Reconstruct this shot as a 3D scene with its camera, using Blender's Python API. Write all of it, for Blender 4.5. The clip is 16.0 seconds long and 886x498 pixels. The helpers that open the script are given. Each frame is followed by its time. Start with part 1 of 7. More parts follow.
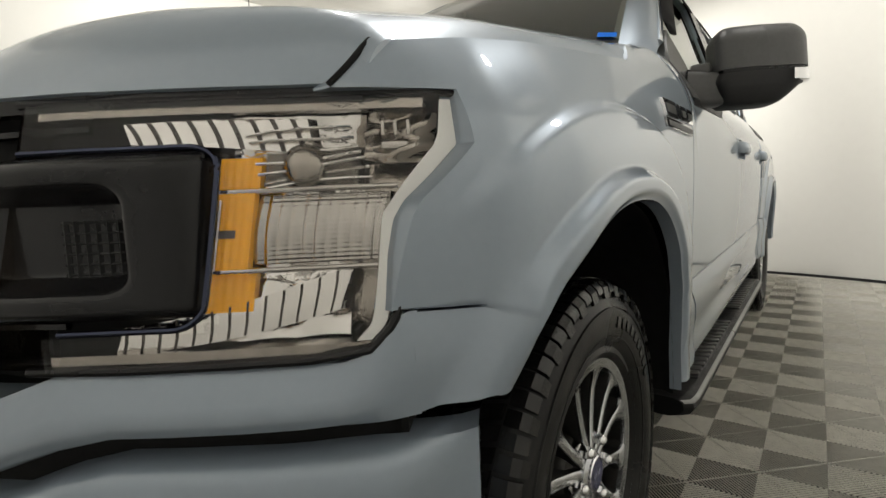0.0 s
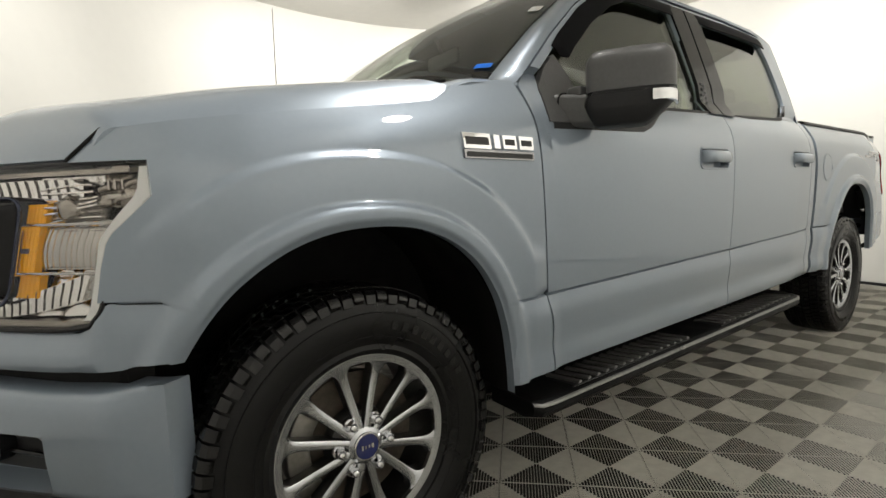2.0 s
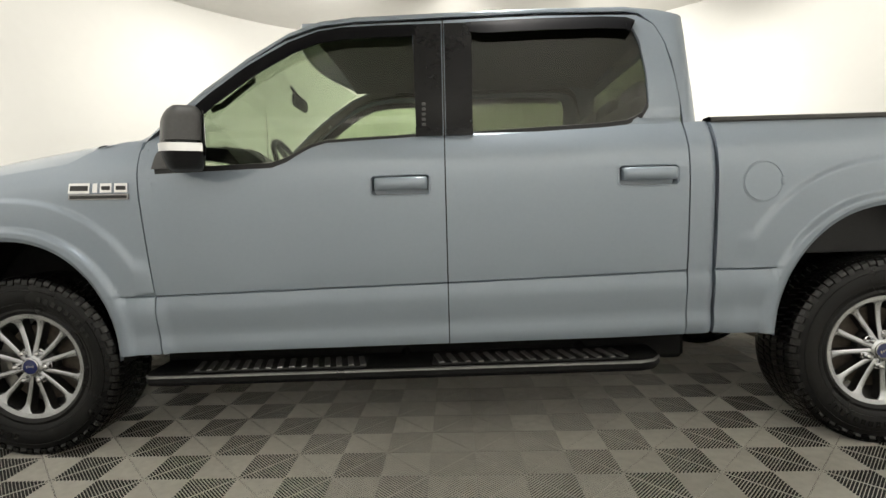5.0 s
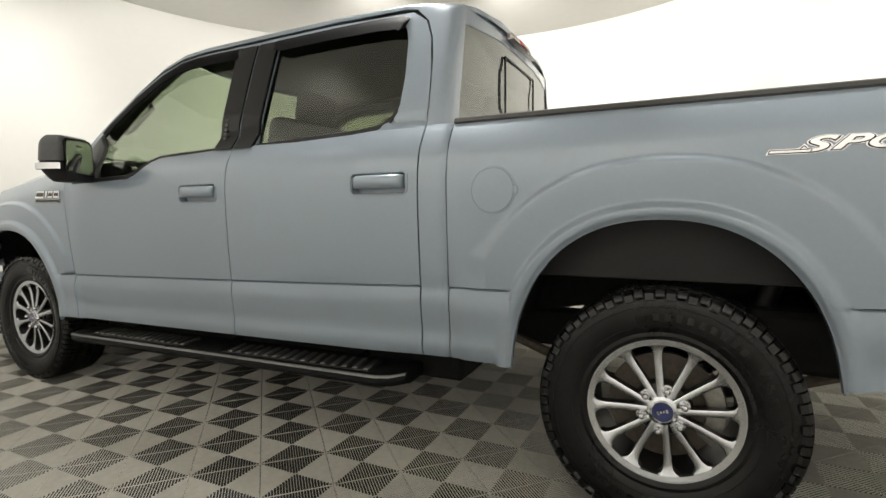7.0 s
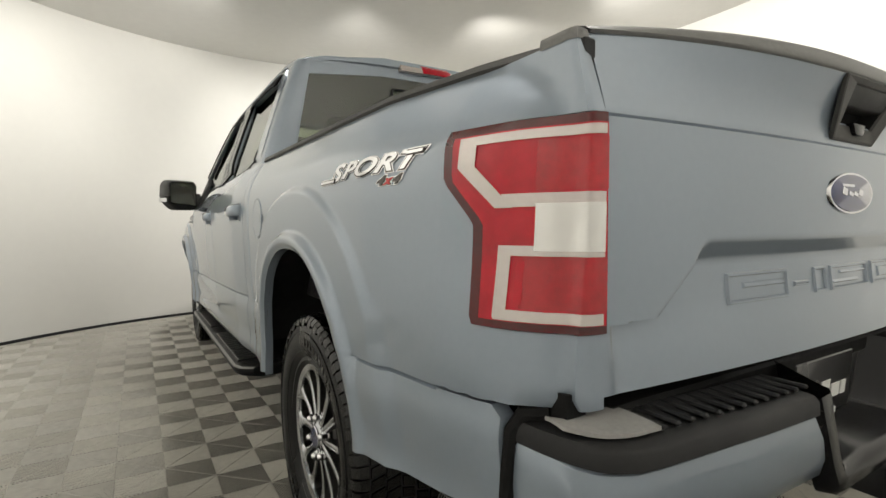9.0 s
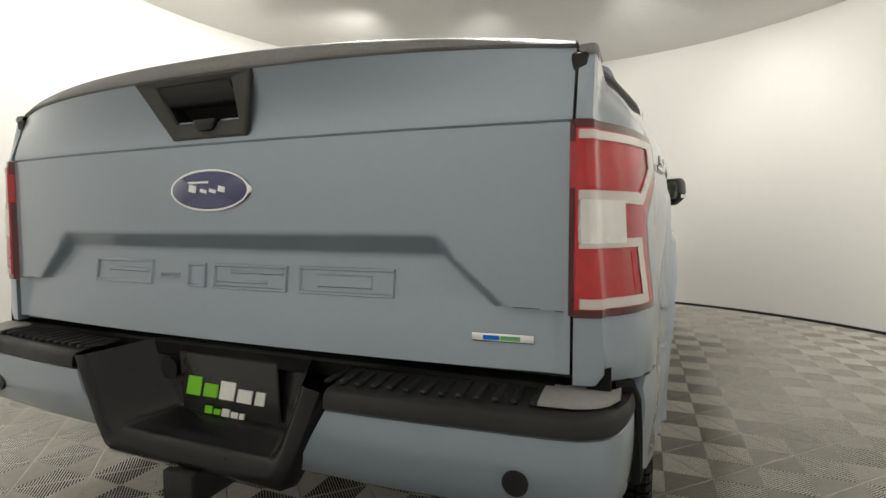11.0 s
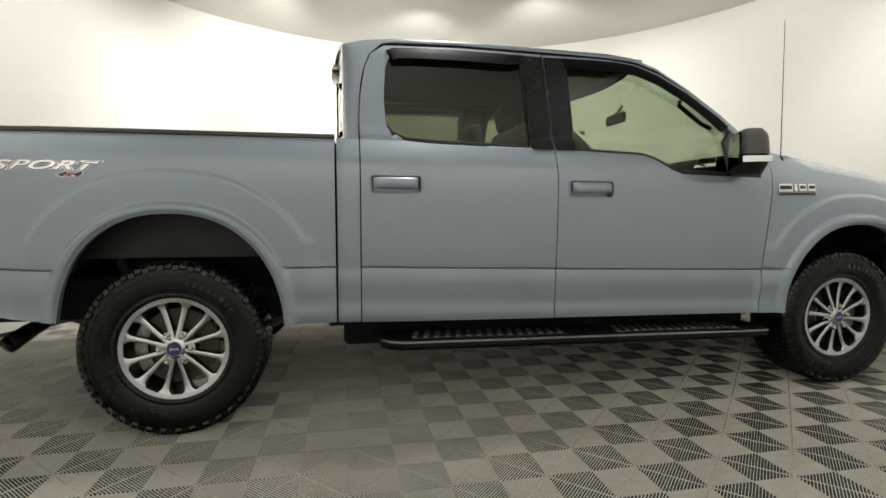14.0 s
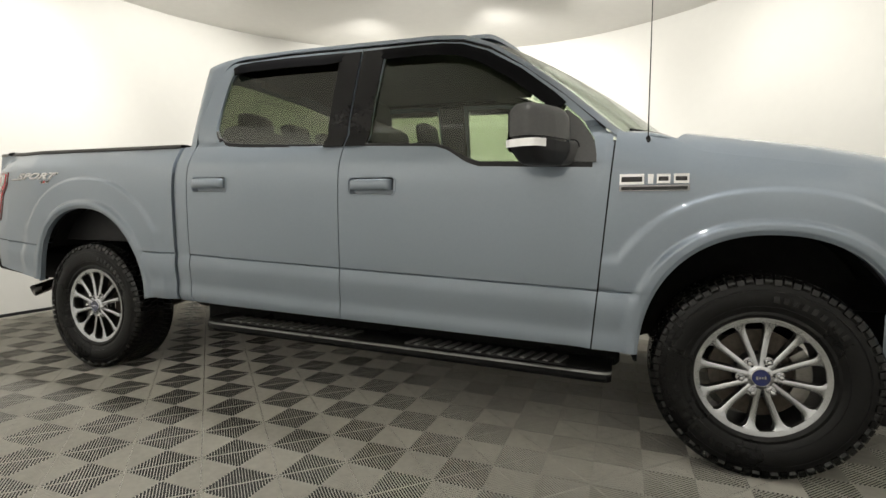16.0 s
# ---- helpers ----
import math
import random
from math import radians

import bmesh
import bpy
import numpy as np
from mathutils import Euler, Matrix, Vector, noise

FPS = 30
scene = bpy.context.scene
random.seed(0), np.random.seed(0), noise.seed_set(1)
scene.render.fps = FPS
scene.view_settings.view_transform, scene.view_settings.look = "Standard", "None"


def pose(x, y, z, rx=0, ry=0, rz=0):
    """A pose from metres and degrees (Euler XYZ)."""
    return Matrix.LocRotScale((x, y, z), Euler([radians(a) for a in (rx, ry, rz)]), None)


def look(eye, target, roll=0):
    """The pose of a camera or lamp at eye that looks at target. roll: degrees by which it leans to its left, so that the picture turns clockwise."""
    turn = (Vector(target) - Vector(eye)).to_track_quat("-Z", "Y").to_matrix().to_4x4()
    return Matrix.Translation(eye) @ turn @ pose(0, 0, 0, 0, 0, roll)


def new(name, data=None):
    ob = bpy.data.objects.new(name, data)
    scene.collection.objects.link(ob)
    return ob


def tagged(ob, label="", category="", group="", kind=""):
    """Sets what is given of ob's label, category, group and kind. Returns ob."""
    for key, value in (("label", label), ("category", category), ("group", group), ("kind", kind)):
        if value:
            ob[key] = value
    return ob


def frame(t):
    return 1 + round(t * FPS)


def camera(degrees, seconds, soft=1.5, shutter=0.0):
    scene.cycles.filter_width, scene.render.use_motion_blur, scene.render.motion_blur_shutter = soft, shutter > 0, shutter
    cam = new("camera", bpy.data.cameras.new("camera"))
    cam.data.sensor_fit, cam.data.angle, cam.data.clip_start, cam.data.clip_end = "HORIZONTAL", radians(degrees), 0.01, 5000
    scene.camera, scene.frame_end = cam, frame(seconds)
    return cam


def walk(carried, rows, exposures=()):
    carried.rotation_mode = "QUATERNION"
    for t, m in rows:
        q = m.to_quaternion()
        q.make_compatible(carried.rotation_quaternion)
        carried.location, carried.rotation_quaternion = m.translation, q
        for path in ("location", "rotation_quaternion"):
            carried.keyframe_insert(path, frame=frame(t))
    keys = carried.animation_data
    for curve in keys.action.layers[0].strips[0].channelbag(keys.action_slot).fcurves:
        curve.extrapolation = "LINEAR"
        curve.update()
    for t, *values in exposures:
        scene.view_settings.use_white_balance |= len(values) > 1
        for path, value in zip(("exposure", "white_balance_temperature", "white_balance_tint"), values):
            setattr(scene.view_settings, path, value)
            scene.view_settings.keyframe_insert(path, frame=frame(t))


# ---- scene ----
cam = camera(83.3, 16.0)
PATH = [
    (0, (0.96, 1.259, 0.976), (-0.629, 0.059, 0.79), -2.5),
    (0.5, (0.879, 1.433, 1.013), (-0.648, 0.151, 0.854), -2.5),
    (1, (0.815, 1.545, 1.023), (-0.634, 0.174, 0.873), -2.3),
    (1.5, (0.691, 1.749, 0.994), (-0.66, 0.286, 0.812), -2.3),
    (2, (0.55, 2.003, 1.02), (-0.634, 0.403, 0.824), -2.2),
    (2.5, (0.294, 2.272, 1.033), (-0.685, 0.54, 0.829), -2.0),
    (3, (-0.059, 2.49, 1.031), (-0.871, 0.674, 0.823), -1.9),
    (3.5, (-0.505, 2.662, 1.042), (-1.024, 0.739, 0.863), -1.6),
    (4, (-1.013, 2.807, 1.019), (-1.353, 0.842, 0.874), -1.6),
    (5.25, (-2.10, 3.02, 1.07), (-1.94, 1.03, 0.90), -1.5),
    (6.5, (-3.205, 2.789, 1.151), (-2.561, 0.91, 0.914), -1.4),
    (7, (-3.719, 2.608, 1.067), (-2.862, 0.808, 0.904), -0.7),
    (7.5, (-4.2, 2.441, 1.082), (-3.203, 0.715, 0.93), -0.6),
    (8, (-4.582, 2.18, 1.085), (-3.398, 0.575, 0.942), -0.3),
    (9.25, (-5.42, 1.12, 1.10), (-3.60, 0.30, 1.0), -0.3),
    (10.3, (-5.743, -0.053, 1.118), (-3.754, 0.104, 0.976), -0.2),
    (10.5, (-5.749, -0.307, 1.132), (-3.778, 0.012, 1.005), -0.1),
    (10.8, (-5.682, -0.666, 1.109), (-3.765, -0.115, 0.971), -0.2),
    (11, (-5.621, -0.884, 1.095), (-3.767, -0.144, 0.982), -0.1),
    (11.5, (-5.405, -1.416, 1.07), (-3.815, -0.207, 0.975), 0.0),
    (11.8, (-5.197, -1.747, 1.045), (-3.785, -0.333, 0.971), -0.2),
    (12, (-5.069, -1.928, 1.049), (-3.758, -0.42, 0.968), -0.1),
    (12.5, (-4.646, -2.44, 1.049), (-3.548, -0.772, 0.943), 0.0),
    (13, (-4.112, -2.816, 0.992), (-3.201, -1.039, 0.888), 0.2),
    (13.5, (-3.514, -3.172, 1.046), (-2.896, -1.276, 0.898), -0.0),
    (14, (-2.913, -3.342, 1.041), (-2.524, -1.387, 0.887), 0.1),
    (14.5, (-2.296, -3.446, 1.046), (-2.195, -1.453, 0.906), 0.3),
    (15, (-1.665, -3.425, 1.076), (-1.82, -1.439, 0.909), 0.4),
    (15.5, (-1.114, -3.339, 1.041), (-1.582, -1.4, 0.89), 0.6),
    (16, (-0.527, -3.113, 1.03), (-1.204, -1.237, 0.884), 0.8),
]
walk(cam, [(t, look(e, g, r)) for t, e, g, r in PATH],
     [(0, 0.10), (1.5, 0.10), (3, 0.28), (4.5, 0.35), (6.5, 0.34), (8, 0.25), (10.3, 0.08), (12.5, 0.0), (14, 0.10), (16, 0.18)])

# ---- world and lamps ----
world = bpy.data.worlds.new("world")
world.use_nodes = True
world.node_tree.nodes["Background"].inputs["Color"].default_value = (0.9, 0.93, 1.0, 1)
world.node_tree.nodes["Background"].inputs["Strength"].default_value = 0.02
scene.world = world

ROOM_X, ROOM_Y, ROOM_R, ROOM_H = -2.08, -0.05, 3.85, 3.30   # round photo booth


def ceiling_lamp(x, y, aim, watts, cone, colour=(1.0, 0.972, 0.915)):
    """A round spot lamp hung just under the ceiling."""
    data = bpy.data.lights.new("ceiling_spot", "SPOT")
    data.energy, data.color, data.spot_size, data.spot_blend, data.shadow_soft_size = watts, colour, radians(cone), 0.6, 0.09
    ob = new("ceiling_spot", data)
    ob.matrix_world = look((x, y, ROOM_H - 0.18), aim)
    return ob


for lx, ly, power in ((-3.6, 0.5, 0.74), (-2.2, 0.5, 0.9), (-0.8, 0.5, 0.58), (-3.6, -0.5, 0.70), (-2.2, -0.5, 0.85), (-0.8, -0.5, 0.60), (-1.05, 1.6, 0.42), (-1.05, -1.6, 0.44), (-3.3, 2.05, 0.34), (-2.0, 2.15, 0.38), (-3.3, -2.05, 0.30), (-2.0, -2.15, 0.34)):
    d = Vector((lx - ROOM_X, ly - ROOM_Y, 0)).normalized()
    near = abs(ly) > 1      # lamps close to the wall wash down it and the floor; the middle ones throw outwards
    ceiling_lamp(lx, ly, (lx + 2.4 * d.x, ly + 2.4 * d.y, 1.1 if near else 1.45), (275 if near else 300) * power, 136 if near else 108)


# ---- materials ----
def mat(name, colour, rough=0.5, metal=0.0, coat=0.0, grain=0.0, scale=40.0, bump=0.0, bump_scale=200.0, spec=0.5, vary=0.0):
    """A surface with colour varied at two scales, roughness wear and fine relief."""
    m = bpy.data.materials.new(name)
    m.use_nodes = True
    nt = m.node_tree
    b = nt.nodes["Principled BSDF"]
    b.inputs["Base Color"].default_value = (*colour, 1)
    b.inputs["Roughness"].default_value = rough
    b.inputs["Metallic"].default_value = metal
    b.inputs["Specular IOR Level"].default_value = spec
    b.inputs["Coat Weight"].default_value = coat
    b.inputs["Coat Roughness"].default_value = 0.015
    tc = nt.nodes.new("ShaderNodeTexCoord")
    if grain:
        big = nt.nodes.new("ShaderNodeTexNoise")
        big.inputs["Scale"].default_value, big.inputs["Detail"].default_value = scale * 0.08, 5
        small = nt.nodes.new("ShaderNodeTexNoise")
        small.inputs["Scale"].default_value, small.inputs["Detail"].default_value = scale, 4
        for n in (big, small):
            nt.links.new(tc.outputs["Object"], n.inputs["Vector"])
        add = nt.nodes.new("ShaderNodeMath")
        add.operation = "ADD"
        nt.links.new(big.outputs["Fac"], add.inputs[0])
        nt.links.new(small.outputs["Fac"], add.inputs[1])
        ramp = nt.nodes.new("ShaderNodeMapRange")
        ramp.inputs["From Min"].default_value, ramp.inputs["From Max"].default_value = 0.6, 1.4
        ramp.inputs["To Min"].default_value, ramp.inputs["To Max"].default_value = 1 - grain, 1 + grain
        nt.links.new(add.outputs[0], ramp.inputs["Value"])
        mul = nt.nodes.new("ShaderNodeMix")
        mul.data_type, mul.blend_type = "RGBA", "MULTIPLY"
        mul.inputs["Factor"].default_value = 1
        mul.inputs["A"].default_value = (*colour, 1)
        nt.links.new(ramp.outputs[0], mul.inputs["B"])
        last = mul
        if vary:
            info = nt.nodes.new("ShaderNodeObjectInfo")
            vr = nt.nodes.new("ShaderNodeMapRange")
            vr.inputs["To Min"].default_value, vr.inputs["To Max"].default_value = 1 - vary, 1 + vary
            nt.links.new(info.outputs["Random"], vr.inputs["Value"])
            mv = nt.nodes.new("ShaderNodeMix")
            mv.data_type, mv.blend_type = "RGBA", "MULTIPLY"
            mv.inputs["Factor"].default_value = 1
            nt.links.new(mul.outputs["Result"], mv.inputs["A"])
            nt.links.new(vr.outputs[0], mv.inputs["B"])
            last = mv
        nt.links.new(last.outputs["Result"], b.inputs["Base Color"])
        rr = nt.nodes.new("ShaderNodeMapRange")
        rr.inputs["From Min"].default_value, rr.inputs["From Max"].default_value = 0.3, 0.7
        rr.inputs["To Min"].default_value, rr.inputs["To Max"].default_value = max(0.02, rough * (1 - grain)), min(1, rough * (1 + grain))
        nt.links.new(big.outputs["Fac"], rr.inputs["Value"])
        nt.links.new(rr.outputs[0], b.inputs["Roughness"])
    if bump:
        n = nt.nodes.new("ShaderNodeTexNoise")
        n.inputs["Scale"].default_value, n.inputs["Detail"].default_value = bump_scale, 3
        nt.links.new(tc.outputs["Object"], n.inputs["Vector"])
        bp = nt.nodes.new("ShaderNodeBump")
        bp.inputs["Strength"].default_value, bp.inputs["Distance"].default_value = bump, 0.002
        nt.links.new(n.outputs["Fac"], bp.inputs["Height"])
        nt.links.new(bp.outputs["Normal"], b.inputs["Normal"])
    return m


def glass(name, tint, ior=1.45, rough=0.0, power=5.0):
    """A thin pane: tinted clear with a Fresnel gloss."""
    m = bpy.data.materials.new(name)
    m.use_nodes = True
    nt = m.node_tree
    nt.nodes.remove(nt.nodes["Principled BSDF"])
    t = nt.nodes.new("ShaderNodeBsdfTransparent")
    t.inputs["Color"].default_value = (*tint, 1)
    g = nt.nodes.new("ShaderNodeBsdfGlossy")
    g.inputs["Roughness"].default_value = rough
    lw = nt.nodes.new("ShaderNodeLayerWeight")
    lw.inputs["Blend"].default_value = 0.5
    pw = nt.nodes.new("ShaderNodeMath")
    pw.operation, pw.inputs[1].default_value = "POWER", power
    f = nt.nodes.new("ShaderNodeMath")
    f.operation, f.inputs[1].default_value, f.inputs[2].default_value = "MULTIPLY_ADD", 0.9, ((ior - 1) / (ior + 1)) ** 2
    nt.links.new(lw.outputs["Facing"], pw.inputs[0])
    nt.links.new(pw.outputs[0], f.inputs[0])
    mix = nt.nodes.new("ShaderNodeMixShader")
    nt.links.new(f.outputs[0], mix.inputs[0])
    nt.links.new(t.outputs[0], mix.inputs[1])
    nt.links.new(g.outputs[0], mix.inputs[2])
    nt.links.new(mix.outputs[0], nt.nodes["Material Output"].inputs["Surface"])
    return m


PAINT = mat("grey_blue_paint", (0.246, 0.290, 0.344), 0.38, 0.30, coat=1.0, grain=0.03, scale=900, spec=0.2)
PAINT.node_tree.nodes["Principled BSDF"].inputs["Coat IOR"].default_value = 1.60
BLACK = mat("black_gloss_plastic", (0.009, 0.009, 0.010), 0.2, spec=0.25, coat=0.08, grain=0.15, scale=60)
TRIM = mat("black_grained_plastic", (0.014, 0.014, 0.015), 0.5, spec=0.35, grain=0.2, scale=120, bump=0.25, bump_scale=900)
MIRRORCASE = mat("charcoal_moulded_plastic", (0.082, 0.082, 0.083), 0.38, spec=0.3, grain=0.12, scale=90, bump=0.15, bump_scale=1200)
BOARD = mat("black_powder_coat", (0.007, 0.007, 0.0075), 0.45, spec=0.15, grain=0.2, scale=120, bump=0.25, bump_scale=900)
DARK = mat("underbody_black", (0.011, 0.011, 0.011), 0.85, spec=0.12, grain=0.4, scale=30, bump=0.3, bump_scale=60)
RUBBER = mat("tyre_rubber", (0.0075, 0.0075, 0.0076), 0.30, spec=0.26, grain=0.4, scale=40, bump=0.15, bump_scale=120)
TREAD = mat("dressed_tread_rubber", (0.006, 0.006, 0.006), 0.20, spec=0.45, grain=0.4, scale=70, bump=0.35, bump_scale=150)
ALLOY = mat("machined_alloy", (0.60, 0.615, 0.64), 0.15, 1.0, grain=0.10, scale=60)
BARREL = mat("grey_alloy_barrel", (0.045, 0.044, 0.042), 0.34, 0.7, grain=0.2, scale=80)
ALLOYDARK = mat("dark_alloy_pocket", (0.045, 0.045, 0.045), 0.42, 0.6, grain=0.2, scale=80)
STEEL = mat("brake_steel", (0.28, 0.27, 0.25), 0.4, 1.0, grain=0.3, scale=60)
RUST = mat("cast_iron", (0.095, 0.08, 0.064), 0.6, 0.4, grain=0.5, scale=50)
CHROME = mat("chrome", (0.75, 0.75, 0.76), 0.07, 1.0, grain=0.03, scale=60)
DARKCHROME = mat("smoked_chrome", (0.30, 0.30, 0.31), 0.10, 1.0, grain=0.05, scale=60)
BLUECHROME = mat("blue_tinted_chrome", (0.05, 0.056, 0.085), 0.16, 1.0, grain=0.05, scale=60)
BLUE = mat("blue_enamel", (0.010, 0.018, 0.11), 0.2, coat=1.0, grain=0.1, scale=60)
WHITEPL = mat("white_light_tube", (0.80, 0.80, 0.78), 0.30, coat=0.6, grain=0.03, scale=60)
AMBER = mat("amber_lens", (1.0, 0.44, 0.002), 0.22, coat=0.3, grain=0.12, scale=150, bump=0.3, bump_scale=350)
SATIN = mat("satin_chrome_bowl", (0.36, 0.325, 0.29), 0.10, 1.0, grain=0.2, scale=40, bump=1.0, bump_scale=60)
SILVER = mat("aluminised_reflector", (0.84, 0.81, 0.78), 0.12, 1.0, grain=0.10, scale=30, bump=1.0, bump_scale=45)
LAMPSLOT = mat("brown_grey_slot", (0.07, 0.062, 0.056), 0.25, 0.6, grain=0.2, scale=60)
REDLENS = mat("red_lens", (0.46, 0.004, 0.016), 0.10, coat=0.5, spec=0.25, grain=0.35, scale=22)
REDMID = mat("mid_red_lens", (0.42, 0.003, 0.010), 0.08, coat=1.0, spec=0.25, grain=0.25, scale=60, bump=1.0, bump_scale=34)
REDDARK = mat("deep_red_lens", (0.075, 0.0008, 0.002), 0.10, coat=0.25, grain=0.2, scale=90)
CLEARLENS = mat("frosted_clear_lens", (0.46, 0.43, 0.40), 0.06, 0.95, coat=1.0, grain=0.10, scale=40)
REVERSE = mat("clear_reversing_lens", (0.66, 0.65, 0.63), 0.10, 0.8, coat=0.8, grain=0.12, scale=25, bump=1.0, bump_scale=40)
GREYLENS = mat("pale_grey_lens_band", (0.56, 0.50, 0.475), 0.15, 0.35, coat=1.0, grain=0.06, scale=80)
SEAT = mat("charcoal_cloth", (0.035, 0.035, 0.037), 0.9, grain=0.2, scale=150, bump=0.4, bump_scale=700)
DASH = mat("dashboard_plastic", (0.025, 0.025, 0.026), 0.6, grain=0.15, scale=90, bump=0.2, bump_scale=600)
CARPET = mat("dark_headliner", (0.16, 0.155, 0.145), 0.95, grain=0.15, scale=160)
GREEN = mat("lime_print", (0.20, 0.62, 0.02), 0.4, grain=0.06, scale=90)
WHITEPRINT = mat("white_print", (0.78, 0.78, 0.76), 0.4, grain=0.05, scale=90)
PLATE = mat("black_plate_print", (0.012, 0.012, 0.013), 0.3, coat=0.4, grain=0.15, scale=60)
STICKERBLUE = mat("blue_sticker", (0.004, 0.13, 0.60), 0.7, spec=0.1, grain=0.08, scale=90)
STICKERGREEN = mat("green_inlay", (0.10, 0.36, 0.12), 0.3, grain=0.08, scale=90)
REDPRINT = mat("red_print", (0.5, 0.02, 0.02), 0.35, grain=0.08, scale=90)
BOARDRIB = mat("worn_grey_rib_metal", (0.20, 0.20, 0.195), 0.36, 0.7, grain=0.25, scale=70)
SATINTRIM = mat("satin_chrome_trim", (0.74, 0.74, 0.75), 0.13, 1.0, grain=0.05, scale=60)
# lighter copy of the cap plastic, with the wall's grazing reflection in its colour
GATECAP = mat("wall_lit_cap_plastic", (0.16, 0.158, 0.155), 0.42, spec=0.5, grain=0.15, scale=110, bump=0.2, bump_scale=900)
PIPE = mat("exhaust_steel", (0.16, 0.155, 0.15), 0.32, 1.0, grain=0.25, scale=60)
CAPTRIM = mat("grey_black_cap_plastic", (0.045, 0.044, 0.042), 0.55, spec=0.4, grain=0.15, scale=110, bump=0.2, bump_scale=900)
WALL = mat("white_booth_wall", (0.57, 0.562, 0.53), 0.6, grain=0.018, scale=12)
CEIL = mat("pale_grey_ceiling", (0.70, 0.685, 0.65), 0.8, grain=0.03, scale=10)
TILE = mat("grey_ribbed_tile", (0.55, 0.533, 0.478), 0.58, spec=0.3, grain=0.14, scale=30, bump=0.15, bump_scale=400, vary=0.06)
# near-black sheet below the ribs: the shade in their gaps is put into its colour
UNDERTILE = mat("rib_gap_shade", (0.008, 0.008, 0.007), 0.9, grain=0.3, scale=30)
CORNERPAD = mat("pale_grey_step_plastic", (0.30, 0.295, 0.285), 0.5, grain=0.15, scale=120, bump=0.4, bump_scale=500)
VISOR = mat("smoked_black_acrylic", (0.006, 0.006, 0.007), 0.55, spec=0.04, grain=0.1, scale=60)
GLASS_DARK = glass("dark_tinted_glass", (0.52, 0.55, 0.47), 1.75, 0.02, 3.5)
GLASS_FRONT = glass("lightly_tinted_glass", (0.72, 0.77, 0.67), 1.6, 0.02, 3.5)
GLASS_SHIELD = glass("windscreen_glass", (0.74, 0.80, 0.72), 1.6, power=3.0)
LENS = glass("clear_lens", (0.93, 0.93, 0.93), 1.45)
MIRROR = mat("mirror_glass", (0.36, 0.37, 0.38), 0.02, 1.0)


# ---- mesh helpers ----
def link(name, me, material, parent=None, label="", smooth=True, angle=35):
    me.materials.append(material)
    if smooth:
        me.polygons.foreach_set("use_smooth", [True] * len(me.polygons))
        me.set_sharp_from_angle(angle=radians(angle))
    ob = new(name, me)
    ob.parent = parent
    if label:
        ob["label"] = label
    return ob


def part(name, bm, material, parent=None, label="", smooth=True, angle=35):
    bmesh.ops.recalc_face_normals(bm, faces=bm.faces)
    me = bpy.data.meshes.new(name)
    bm.to_mesh(me)
    bm.free()
    return link(name, me, material, parent, label, smooth, angle)


def share(name, me, parent, m=None):
    """One more object on a mesh that exists."""
    ob = new(name, me)
    ob.parent = parent
    if m is not None:
        ob.matrix_basis = m
    return ob


def add_box(bm, c, size, m=None, bevel=0.0, seg=1):
    r = bmesh.ops.create_cube(bm, size=1.0, matrix=Matrix.Translation(c) @ (m or Matrix()) @ Matrix.Diagonal((*size, 1)))
    if bevel:
        es = list({e for v in r["verts"] for e in v.link_edges})
        bmesh.ops.bevel(bm, geom=es, offset=bevel, segments=seg, affect="EDGES", profile=0.5)


def add_prism(bm, pts, axis, lo, hi, bevel=0.0):
    """A polygon of points in the two other axes, pulled along axis from lo to hi."""
    def at(p, d):
        q = list(p)
        q.insert("xyz".index(axis), d)
        return q
    a = [bm.verts.new(at(p, lo)) for p in pts]
    b = [bm.verts.new(at(p, hi)) for p in pts]
    n = len(pts)
    fs = [bm.faces.new(a), bm.faces.new(b[::-1])]
    for i in range(n):
        fs.append(bm.faces.new((a[i], b[i], b[(i + 1) % n], a[(i + 1) % n])))
    if bevel:
        bmesh.ops.recalc_face_normals(bm, faces=fs)
        es = list({e for f in fs[:2] for e in f.edges})
        bmesh.ops.bevel(bm, geom=es, offset=bevel, segments=2, affect="EDGES", profile=0.5)


def add_cyl(bm, p, q, r, seg=16, r2=None):
    p, q = Vector(p), Vector(q)
    m = Matrix.Translation((p + q) / 2) @ (q - p).to_track_quat("Z", "Y").to_matrix().to_4x4()
    bmesh.ops.create_cone(bm, cap_ends=True, segments=seg, radius1=r, radius2=r if r2 is None else r2, depth=(q - p).length, matrix=m)


def add_tube(bm, path, r, seg=8):
    """A round bar along a list of points."""
    path = [Vector(p) for p in path]
    rings = []
    for i, p in enumerate(path):
        d = (path[min(i + 1, len(path) - 1)] - path[max(i - 1, 0)]).normalized()
        q = d.to_track_quat("Z", "Y").to_matrix()
        rings.append([bm.verts.new(p + q @ Vector((r * math.cos(2 * math.pi * k / seg), r * math.sin(2 * math.pi * k / seg), 0))) for k in range(seg)])
    for a, b in zip(rings, rings[1:]):
        for k in range(seg):
            bm.faces.new((a[k], a[(k + 1) % seg], b[(k + 1) % seg], b[k]))
    bm.faces.new(rings[0])
    bm.faces.new(rings[-1][::-1])


